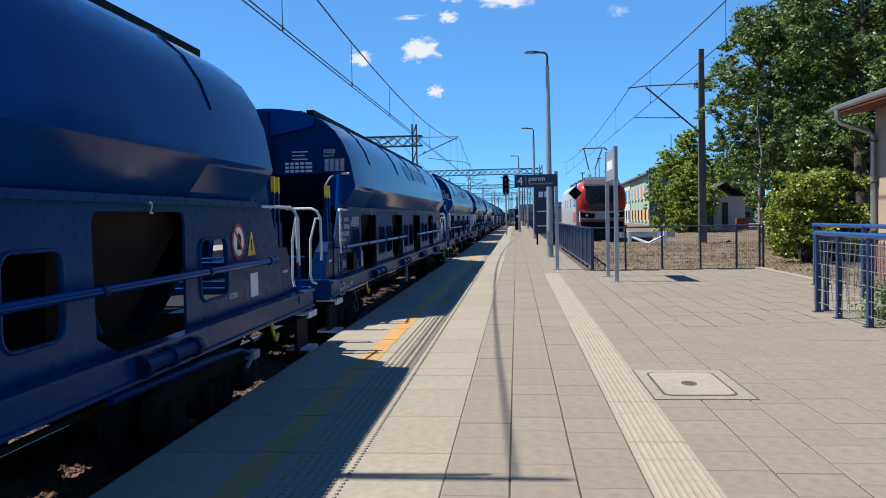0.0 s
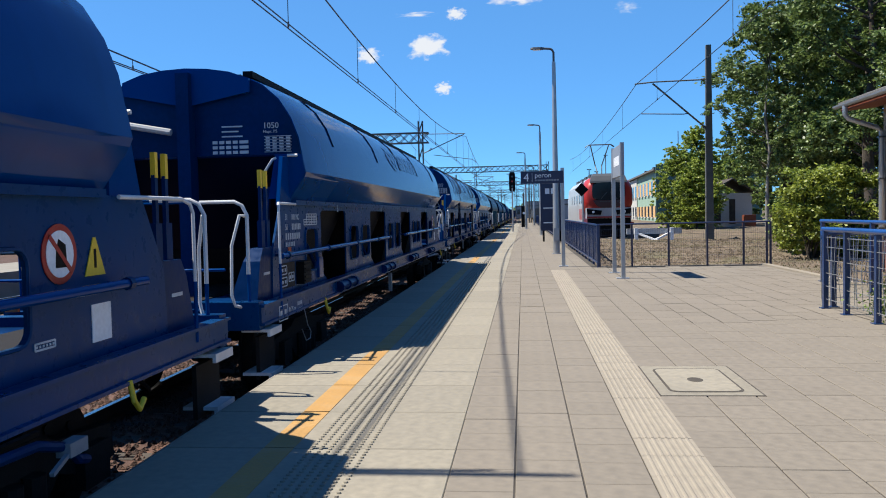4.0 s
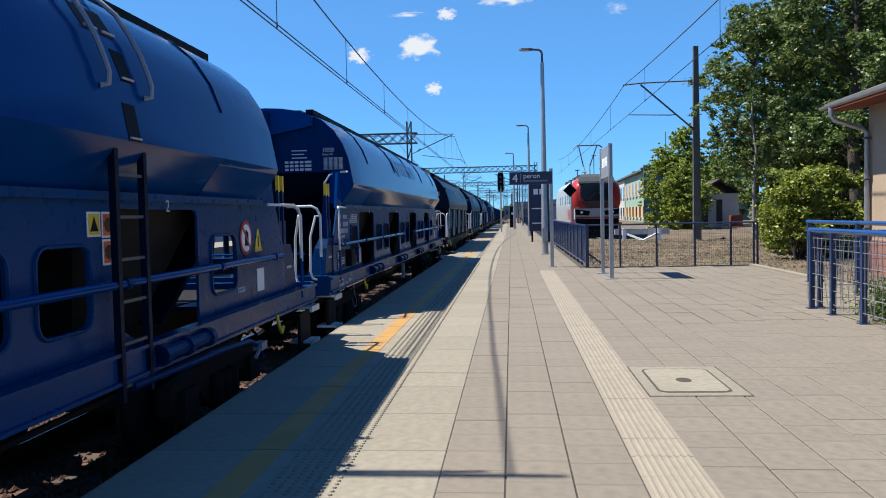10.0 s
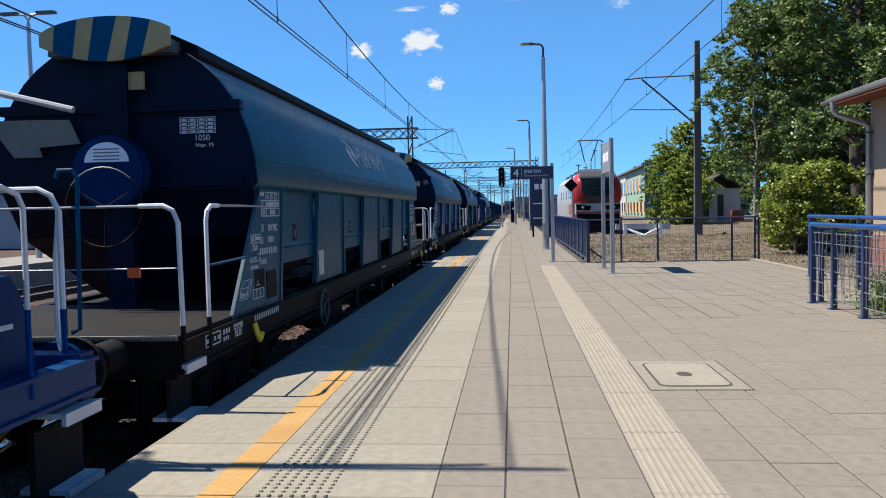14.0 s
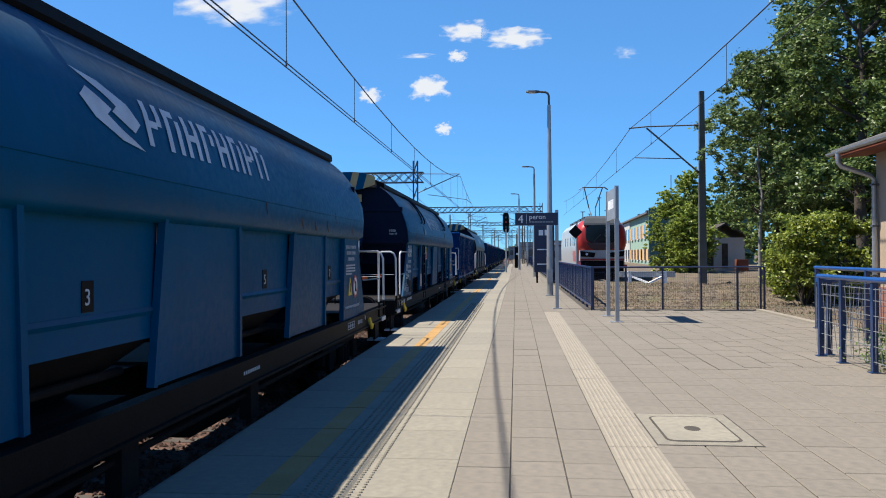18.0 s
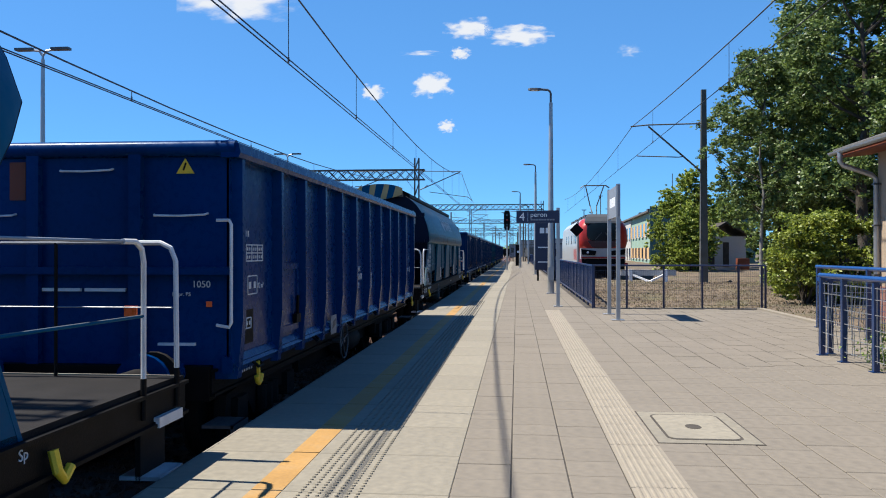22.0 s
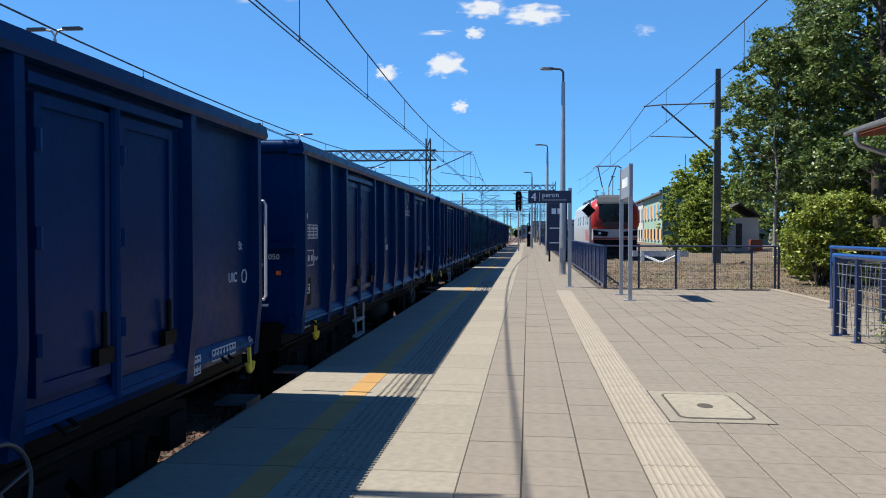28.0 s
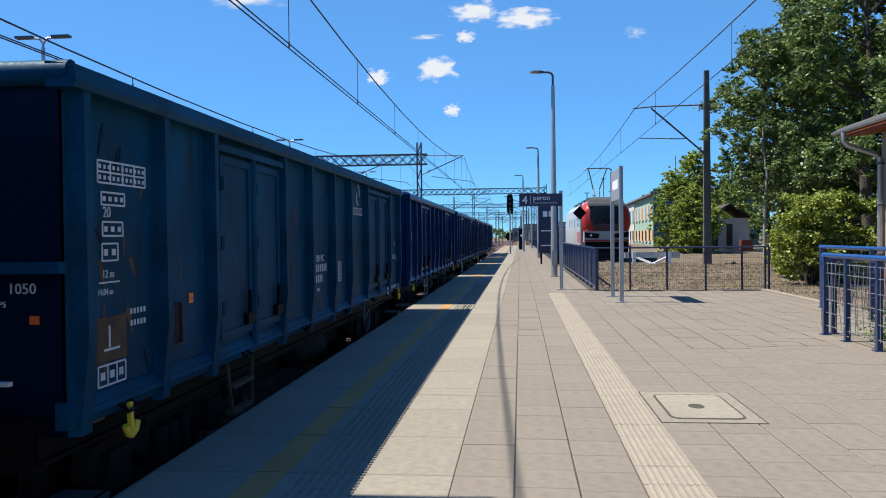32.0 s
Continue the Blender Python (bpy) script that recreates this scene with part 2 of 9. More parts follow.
M_RUST = material("rust_streak", (0.075, 0.045, 0.025), 0.9, vary=0.4, size=6, grain=0.3)
M_INSECT = material("olive_insect_shell", (0.3, 0.24, 0.09), 0.5, vary=0.3, size=90)
M_RED = material("red_enamel", (0.358, 0.0195, 0.013), 0.4, vary=0.08)
M_MAROON = material("dark_maroon_paint", (0.05, 0.006, 0.008), 0.35, vary=0.1)
M_ORANGE = material("orange_lens", (0.75, 0.13, 0.03), 0.3)
M_GLASS = material("dark_glazing", (0.015, 0.02, 0.028), 0.08, vary=0.05, bump=0.0, coat=0.6)
M_SCREEN = material("black_windscreen", (0.006, 0.009, 0.014), 0.12, vary=0.05, bump=0.0, gloss=0.3)
M_LIGHTGREY = material("light_grey_paint", (0.407, 0.414, 0.414), 0.4, vary=0.06, coat=0.3)
M_DARKGREY = material("dark_grey_paint", (0.06, 0.065, 0.07), 0.5, vary=0.1)
M_PLASTER = material("cream_plaster", (0.339, 0.257, 0.18), 0.9, vary=0.08, size=0.8, bump=0.15, dirt=(0.246, 0.186, 0.137), dirt_amount=0.4)
M_PINK = material("pink_plinth", (0.23, 0.109, 0.0821), 0.9, vary=0.12, size=1)
M_EAVE = material("red_brown_eave_board", (0.163, 0.0396, 0.0173), 0.7, vary=0.15, size=2)
M_ROOF = material("grey_roofing", (0.099, 0.0941, 0.0891), 0.85, vary=0.15, size=1)
M_GREENWALL = material("pale_green_render", (0.236, 0.341, 0.263), 0.9, vary=0.06, size=0.5)
M_GREENDARK = material("dark_green_render", (0.0456, 0.104, 0.0977), 0.9, vary=0.06, size=0.5)
M_WHITEWALL = material("off_white_render", (0.446, 0.433, 0.394), 0.9, vary=0.06, size=0.5)
M_OCHRE = material("ochre_panel", (0.525, 0.328, 0.144), 0.85, vary=0.08)
M_BARK = material("bark", (0.0495, 0.0396, 0.0297), 0.95, vary=0.3, size=4, bump=0.7)
M_FAR = material("hazy_far_woods", (0.0532, 0.076, 0.0684), 1.0, vary=0.3, size=0.05)


def leaf_material(name, colour, thin=0.35):
    m = bpy.data.materials.new(name)
    m.use_nodes = True
    n, l = m.node_tree.nodes, m.node_tree.links
    b = n["Principled BSDF"]
    geo = n.new("ShaderNodeNewGeometry")
    ramp = n.new("ShaderNodeValToRGB")
    ramp.color_ramp.elements[0].color = (colour[0] * 0.45, colour[1] * 0.5, colour[2] * 0.5, 1)
    ramp.color_ramp.elements[1].color = (colour[0] * 1.9, colour[1] * 1.65, colour[2] * 1.2, 1)
    l.new(geo.outputs["Random Per Island"], ramp.inputs[0])
    l.new(ramp.outputs[0], b.inputs["Base Color"])
    b.inputs["Roughness"].default_value = 0.48
    tr = n.new("ShaderNodeBsdfTranslucent")
    mix = n.new("ShaderNodeMixShader")
    mix.inputs[0].default_value = thin
    l.new(ramp.outputs[0], tr.inputs[0])
    l.new(b.outputs[0], mix.inputs[1]), l.new(tr.outputs[0], mix.inputs[2])
    l.new(mix.outputs[0], n["Material Output"].inputs[0])
    return m


M_LEAF_DARK = leaf_material("dark_tree_leaf", (0.105, 0.165, 0.056), 0.32)
M_LEAF_MID = leaf_material("mid_green_leaf", (0.215, 0.29, 0.06), 0.36)
M_LEAF_LIGHT = leaf_material("bright_bush_leaf", (0.165, 0.215, 0.036), 0.36)
M_BIRCH = material("pale_birch_bark", (0.2, 0.19, 0.17), 0.85, vary=0.2, size=3, bump=0.3, dirt=(0.06, 0.055, 0.05), dirt_amount=0.8, dirt_size=5)
M_GRASS = leaf_material("dry_grass", (0.0583, 0.0625, 0.0208))

# ---- mesh builders ----


def box(bm, x0, x1, y0, y1, z0, z1):
    vs = [bm.verts.new((x, y, z)) for z in (z0, z1) for x, y in ((x0, y0), (x1, y0), (x1, y1), (x0, y1))]
    for f in ((3, 2, 1, 0), (4, 5, 6, 7), (0, 1, 5, 4), (1, 2, 6, 5), (2, 3, 7, 6), (3, 0, 4, 7)):
        bm.faces.new([vs[i] for i in f])


def tube(bm, pts, r, seg=8, close=False):
    """A round bar along a polyline; r is one radius or one for each point."""
    pts = [Vector(p) for p in pts]
    rs = r if isinstance(r, (list, tuple)) else [r] * len(pts)
    rings = []
    side = None
    for i, p in enumerate(pts):
        if close:
            d = (pts[(i + 1) % len(pts)] - pts[i - 1]).normalized()
        else:
            d = (pts[min(i + 1, len(pts) - 1)] - pts[max(i - 1, 0)]).normalized()
        if side is None:
            side = d.orthogonal().normalized()
        side = (side - d * side.dot(d)).normalized()
        up = d.cross(side)
        rings.append([bm.verts.new(p + (side * math.cos(a) + up * math.sin(a)) * rs[i]) for a in (2 * math.pi * k / seg for k in range(seg))])
    pairs = list(zip(rings, rings[1:])) + ([(rings[-1], rings[0])] if close else [])
    for a, b in pairs:
        for k in range(seg):
            bm.faces.new((a[k], a[(k + 1) % seg], b[(k + 1) % seg], b[k]))
    if not close:
        bm.faces.new(rings[0][::-1])
        bm.faces.new(rings[-1])


def bar(bm, a, b, w, h=None):
    """A square bar from a to b."""
    a, b = Vector(a), Vector(b)
    d = (b - a).normalized()
    up = Vector((0, 0, 1)) if abs(d.z) < 0.9 else Vector((0, 1, 0))
    s = d.cross(up).normalized()
    u = s.cross(d)
    h = w if h is None else h
    c = [(s * i * w / 2 + u * j * h / 2) for i, j in ((-1, -1), (1, -1), (1, 1), (-1, 1))]
    va, vb = [bm.verts.new(a + k) for k in c], [bm.verts.new(b + k) for k in c]
    for i in range(4):
        bm.faces.new((va[i], va[(i + 1) % 4], vb[(i + 1) % 4], vb[i]))
    bm.faces.new(va[::-1])
    bm.faces.new(vb)


def loft(bm, sections, caps=True, closed=True):
    """A skin over sections of equally many points."""
    rings = [[bm.verts.new(p) for p in s] for s in sections]
    n = len(rings[0])
    for a, b in zip(rings, rings[1:]):
        for k in range(n if closed else n - 1):
            bm.faces.new((a[k], a[(k + 1) % n], b[(k + 1) % n], b[k]))
    if caps:
        bm.faces.new(rings[0][::-1])
        bm.faces.new(rings[-1])


def prism(bm, outline, y0, y1):
    """An outline in x and z, drawn out along y."""
    loft(bm, [[(x, y, z) for x, z in outline] for y in (y0, y1)])


def plate_yz(bm, outline, x0, x1):
    """An outline in y and z, with its thickness along x."""
    loft(bm, [[(x, y, z) for y, z in outline] for x in (x0, x1)])


def mesh_of(name, bm, mat, smooth=0.0):
    bmesh.ops.recalc_face_normals(bm, faces=bm.faces)
    me = bpy.data.meshes.new(name)
    bm.to_mesh(me)
    bm.free()
    for m in mat if isinstance(mat, (list, tuple)) else (mat,):
        me.materials.append(m)
    if smooth:
        me.set_sharp_from_angle(angle=radians(smooth))
        for p in me.polygons:
            p.use_smooth = True
    return me


def part(name, bm, mat, parent, label="", smooth=0.0, at=None):
    """One mesh object under a thing or a part."""
    ob = new(name, mesh_of(name, bm, mat, smooth))
    ob.parent = parent
    if at is not None:
        ob.matrix_basis = at
    return tagged(ob, label)


def like(ob, at, parent=None):
    """Another object on the same mesh, at a pose in its parent's space."""
    o = new(ob.name.split(".")[0], ob.data)
    o.parent = ob.parent if parent is None else parent
    o.matrix_basis = at
    return o


def thing(name, label, category, group="", kind="", at=None):
    ob = new(name)
    if at is not None:
        ob.matrix_basis = at
    return tagged(ob, label, category, group, kind)


def rounded(y0, y1, z0, z1, r, n=4):
    """A rectangle with round corners, counter-clockwise."""
    out = []
    for cy, cz, a0 in ((y1 - r, z1 - r, 0), (y0 + r, z1 - r, 90), (y0 + r, z0 + r, 180), (y1 - r, z0 + r, 270)):
        for k in range(n + 1):
            a = radians(a0 + 90 * k / n)
            out.append((cy + r * math.cos(a), cz + r * math.sin(a)))
    return out


def loop(y0, y1, z0, z1):
    """The white bow of a handrail: up, over and down with round corners."""
    r = 0.1
    pts = [(y0, z0), (y0, z1 - r), (y0 + 0.03, z1 - 0.03), (y0 + r, z1), (y1 - r, z1), (y1 - 0.03, z1 - 0.03), (y1, z1 - r), (y1, z0)]
    return pts

# ---- the ground and the platform ----
EDGE_X, SLAB_X, RIGHT_X, FENCE_Y, LANE_X = -2.45, -0.447, 6.55, 22.72, 2.12
NEAR_Y, FAR_Y = -8.0, 132.0


def solid(name, mat, label="", category="", kind="structure", boxes=(), smooth=0.0, group=""):
    bm = bmesh.new()
    for b in boxes:
        box(bm, *b)
    return tagged(new(name, mesh_of(name, bm, mat, smooth)), label, category, group, kind)


def sheet(name, mat, xs, ys, height, label, category="ground", kind="structure", smooth=40):
    """A ground sheet over the lines xs and ys with the height at each crossing."""
    bm = bmesh.new()
    g = [[bm.verts.new((x, y, height(x, y))) for x in xs] for y in ys]
    for a, b in zip(g, g[1:]):
        for k in range(len(xs) - 1):
            bm.faces.new((a[k], a[k + 1], b[k + 1], b[k]))
    return tagged(new(name, mesh_of(name, bm, mat, smooth)), label, category, "", kind)


def lines(*spans):
    out = []
    for a, b, n in spans:
        out += [a + (b - a) * k / n for k in range(n)]
    return out + [spans[-1][1]]


BANK_Z = 0.03


def ground_height(x, y):
    if x > RIGHT_X + 0.1 or (x > LANE_X + 0.3 and y > FENCE_Y + 0.2):
        d = 1.0
        if LANE_X < x < 8.4 and y > 43:
            return -0.75
        bump = 0.10 * noise.noise((x * 0.5, y * 0.5, 0)) + 0.05 * noise.noise((x * 1.7, y * 1.7, 3))
        rise = min(0.25, max(0.0, (y - 26) * 0.012)) if y < 60 else 0.1
        return BANK_Z - 0.09 + bump + rise
    return -0.95


ground = sheet(
    "ground", M_DIRT,
    sorted(lines((-2500, -120, 8), (-120, -10, 10), (-10, 2.4, 4), (2.45, 30, 60), (30, 120, 12), (120, 2500, 8))),
    sorted(lines((-400, -10, 6), (-10, 22.9, 30), (22.95, 60, 80), (60, 160, 20), (160, 3500, 10))),
    ground_height, "rough bare brown soil with thin weeds",
)

solid("platform_base", M_CONC, "grey concrete platform body under the paving", "platform", boxes=((EDGE_X + 0.10, LANE_X, NEAR_Y, FAR_Y, -1.1, -0.09), (LANE_X, RIGHT_X, NEAR_Y, FENCE_Y + 0.05, -1.1, -0.09)))
pavement = solid("pavement", M_JOINT, "beige concrete paving tiles with sanded joints", "platform", boxes=((SLAB_X, LANE_X, NEAR_Y, FAR_Y, -0.09, -0.008), (LANE_X, RIGHT_X, NEAR_Y, FENCE_Y, -0.09, -0.008)))
solid("kerb", M_GUIDE, "pale concrete kerb at the paving's edge", "kerb", boxes=((RIGHT_X + 0.02, RIGHT_X + 0.2, NEAR_Y, FENCE_Y + 0.12, -0.4, 0.04), (LANE_X, RIGHT_X, FENCE_Y, FENCE_Y + 0.12, -0.4, 0.02)))

# paving tiles, 0.40 m square, each column shifted against the next
TILE = 0.4
COLUMNS = [-0.447 + k * TILE for k in range(3)] + [1.14 + k * TILE for k in range(14)]
tile_rng = random.Random(5)
SHIFTS = [0.205, 0.39, 0.35, 0.3, 0.25, 0.05, 0.22] + [tile_rng.choice((0.0, 0.13, 0.2, 0.27)) + tile_rng.uniform(-0.03, 0.03) for _ in range(10)]
bm = bmesh.new()
loft(bm, [[(d, d, z), (TILE - 0.010 - d, d, z), (TILE - 0.010 - d, TILE - 0.006 - d, z), (d, TILE - 0.006 - d, z)] for d, z in ((0.0, -0.05), (0.0, -0.004), (0.004, 0.0))])
TILE_MESH = mesh_of("paving_tile", bm, M_TILE)
HATCH = (1.16, 2.0, 6.79, 8.08)


far_tiles = bmesh.new()
for x, shift in zip(COLUMNS, SHIFTS):
    y = -7.8 + shift
    while y < (FAR_Y if x < 1.9 else FENCE_Y - 0.4):
        h = tile_rng.uniform(-0.0025, 0.0015)
        if 3.7 < y < 11.2 and x < 6.3:
            o = new("paving_tile", TILE_MESH)
            o.parent = pavement
            o.location = (x, y + tile_rng.choice((-0.002, -0.001, 0.0, 0.002)), h)
        else:
            w = min(TILE - 0.010, RIGHT_X - x) if x > 2 else min(TILE - 0.010, (LANE_X if y > FENCE_Y else 99) - x)
            if w > 0.05:
                far_tiles.faces.new([far_tiles.verts.new(p) for p in ((x, y, h), (x + w, y, h), (x + w, y + TILE - 0.005, h), (x, y + TILE - 0.005, h))])
        y += TILE
y = 21.8
while y < FAR_Y:
    far_tiles.faces.new([far_tiles.verts.new(p) for p in ((0.75, y, -0.001), (1.145, y, -0.001), (1.145, y + 0.391, -0.001), (0.75, y + 0.391, -0.001))])
    y += TILE
o = part("paving_rest", far_tiles, M_TILE, pavement)
tagged(o, kind="stuff")

# ribbed guide strip
bm = bmesh.new()
box(bm, 0.0, 0.395, 0.0, 0.395, -0.05, 0.0)
for k in range(8):
    xa = 0.03 + k * 0.045
    loft(bm, [[(xa, ya, 0.0), (xa + 0.026, ya, 0.0), (xa + 0.019, ya, 0.006), (xa + 0.007, ya, 0.006)] for ya in (0.0, 0.395)])
GUIDE = mesh_of("guide_tile", bm, M_GUIDE)
strip = solid("guide_strip", M_JOINT, "pale ribbed guide strip for the blind in the paving", "paving strip", boxes=((0.745, 1.145, NEAR_Y, 21.9, -0.07, -0.02),))
y = -7.7
while y < 21.6:
    o = new("guide_tile", GUIDE)
    o.parent, o.location = strip, (0.75, y, tile_rng.uniform(-0.001, 0.001))
    y += 0.4

# edge slabs, one metre long, with tactile studs
edge = solid("platform_edge", M_CONC, "pale concrete platform edge slabs with tactile studs", "platform", boxes=((EDGE_X + 0.02, SLAB_X, NEAR_Y, FAR_Y, -0.2, -0.06),))
bm = bmesh.new()
loft(bm, [[(EDGE_X - 0.02 + d, d, z), (SLAB_X - 0.003 - d, d, z), (SLAB_X - 0.003 - d, 0.988 - d, z), (EDGE_X - 0.02 + d, 0.988 - d, z)] for d, z in ((0.0, -0.12), (0.0, -0.006), (0.006, 0.0))])
SLAB = mesh_of("edge_slab", bm, M_SLAB)
far_slabs = bmesh.new()
for k in range(int(NEAR_Y), int(FAR_Y)):
    y = k + 0.21
    if 0 < k < 60:
        o = new("edge_slab", SLAB)
        o.parent, o.location = edge, (0, y, tile_rng.uniform(-0.0006, 0.0))
    else:
        box(far_slabs, EDGE_X - 0.02, SLAB_X - 0.003, y, y + 0.99, -0.12, tile_rng.uniform(-0.002, 0.002))
tagged(part("edge_slab_rest", far_slabs, M_SLAB, edge), kind="stuff")
# added nosing along the track side of the slabs, tilted to show a sunlit edge
bm = bmesh.new()
prism(bm, [(EDGE_X - 0.021, -0.002), (EDGE_X - 0.046, -0.008), (EDGE_X - 0.046, -0.06), (EDGE_X - 0.021, -0.06)], NEAR_Y, FAR_Y)
part("edge_nosing", bm, M_CONC, edge, "tilted concrete nosing")
verts, faces = [], []
y = 2.0
while y < 26:
    for k in range(7):
        x, r, n = -1.43 + k * 0.064, 0.016, 6
        b = len(verts)
        for rr, z in ((r, 0.0), (r * 0.75, 0.009)):
            verts += [(x + rr * math.cos(2 * math.pi * i / n), y + rr * math.sin(2 * math.pi * i / n), z) for i in range(n)]
        faces += [(b + i, b + (i + 1) % n, b + n + (i + 1) % n, b + n + i) for i in range(n)] + [tuple(range(b + n, b + 2 * n))]
    y += 0.06 if y < 14 else 0.1
me = bpy.data.meshes.new("studs")
me.from_pydata(verts, [], faces)
me.materials.append(M_SLAB)
o = new("tactile_studs", me)
o.parent = edge
tagged(o, "low round tactile studs", kind="stuff")
yellow = solid("yellow_line", M_YELLOW, "worn yellow safety line painted along the platform edge", "marking", boxes=[(-1.77, -1.56, k + 0.215, k + 1.195, 0.0, 0.0035) for k in range(-8, 131)])

# cable pit cover
hatch = thing("cable_pit_cover", "pale concrete cable pit cover set into the paving", "pit cover")
bm = bmesh.new()
box(bm, HATCH[0], HATCH[1], HATCH[2], HATCH[3], -0.06, 0.004)
part("collar", bm, M_SLAB, hatch, "cast concrete collar")
bm = bmesh.new()
for b in ((HATCH[0] - 0.012, HATCH[1] + 0.016, HATCH[2] - 0.018, HATCH[2]), (HATCH[0] - 0.012, HATCH[1] + 0.012, HATCH[3], HATCH[3] + 0.012), (HATCH[0] - 0.012, HATCH[0], HATCH[2], HATCH[3]), (HATCH[1], HATCH[1] + 0.016, HATCH[2], HATCH[3])):
    box(bm, *b, -0.05, 0.003)
part("collar_joint", bm, M_JOINT, hatch, "dark open joint round the collar")
bm = bmesh.new()
outer = [(y, x) for y, x in rounded(1.256, 1.892, 6.9, 7.95, 0.1, 5)]
loft(bm, [[(x, y, z) for x, y in outer] for z in (0.003, 0.0062)])
part("frame_groove", bm, M_JOINT, hatch)
bm = bmesh.new()
inner = rounded(1.277, 1.871, 6.93, 7.92, 0.085, 5)
loft(bm, [[(x, y, z) for x, y in inner] for z in (0.004, 0.009)])
part("lid", bm, M_SLAB, hatch, "pale concrete lid")
bm = bmesh.new()
loft(bm, [[(1.565 + 0.07 * math.cos(a), 7.40 + 0.1 * math.sin(a), z) for a in (k * math.pi / 10 for k in range(20))] for z in (0.008, 0.0105)])
part("lifting_eye", bm, M_JOINT, hatch, "dark lifting recess")

# ---- tracks ----
RAILS_Z = -0.55


def track(x, y0, y1, near=False, name="railway_track", top=RAILS_Z, label="ballasted railway track with concrete sleepers"):
    t = thing(name, label, "railway track", "", "structure")
    bm = bmesh.new()
    prism(bm, [(x - 2.1, top - 0.42), (x - 1.5, top - 0.176), (x + 1.5, top - 0.176), (x + 2.1, top - 0.42)], y0, y1)
    part("ballast_bed", bm, M_BALLAST, t)
    rail = [(-0.07, -0.17), (0.07, -0.17), (0.07, -0.15), (0.012, -0.13), (0.012, -0.045), (0.036, -0.035), (0.036, -0.002), (-0.036, -0.002), (-0.036, -0.035), (-0.012, -0.045), (-0.012, -0.13), (-0.07, -0.15)]
    for sx in (-0.7535, 0.7535):
        bm = bmesh.new()
        prism(bm, [(x + sx + a, top + b) for a, b in rail], y0, y1)
        r = part("rail", bm, M_RAIL, t, "rusty steel rail")
        bm = bmesh.new()
        box(bm, x + sx - 0.033, x + sx + 0.033, y0, y1, top - 0.002, top)
        part("rail_head", bm, M_RAILTOP, r, "polished rail head")
    n = int((y1 - y0) / 0.6)
    bm = bmesh.new()
    for k in range(min(n, 250)):
        y = y0 + k * 0.6
        loft(bm, [[(x - 1.25, y, z), (x + 1.25, y, z), (x + 1.25, y + w, z), (x - 1.25, y + w, z)] for w, z in ((0.26, top - 0.3), (0.22, top - 0.17))])
    tagged(part("sleepers", bm, M_SLEEPER, t, "grey concrete sleepers"), kind="stuff")
    return t


# assumed sheet, mostly unseen behind the train; its dark colour cuts bounced light
solid("yard_ballast", M_BALLAST, "dark ballast sheet added between the tracks of the yard", "ground", boxes=((-60.0, -2.36, -60.0, 420.0, -1.2, -0.9),))
main = track(-4.05, -12.0, 330.0, True)
track(-9.0, -12.0, 330.0)
track(-14.2, -12.0, 330.0)
siding = track(5.35, 44.0, 110.0, name="stub_track", top=-0.35, label="stub track that ends at a buffer stop")

# loose ballast stones along the near track
verts, faces = [], []
rng = random.Random(11)
for k in range(17000):
    x = -4.05 + rng.uniform(-1.9, 1.5)
    y = rng.uniform(0.5, 26) if k < 15000 else rng.uniform(26, 60)
    r = rng.uniform(0.016, 0.044)
    z = RAILS_Z - 0.168 - (0.0 if abs(x + 4.05) < 1.5 else (abs(x + 4.05) - 1.5) * 0.36)
    a = rng.uniform(0, 6.28)
    b = len(verts)
    ring = [(x + r * rng.uniform(0.7, 1.3) * math.cos(a + i * 1.571), y + r * rng.uniform(0.7, 1.3) * math.sin(a + i * 1.571), z + r * rng.uniform(-0.3, 0.3)) for i in range(4)]
    verts += ring + [(x + r * rng.uniform(-0.3, 0.3), y, z + r * rng.uniform(0.6, 1.0))]
    faces += [(b + i, b + (i + 1) % 4, b + 4) for i in range(4)]
me = bpy.data.meshes.new("stones")
me.from_pydata(verts, [], faces)
me.materials.append(M_BALLAST)
o = new("ballast_stones", me)
o.parent = main
tagged(o, "loose brown ballast stones", kind="stuff")

# ---- posts, signs and lamps on the platform ----


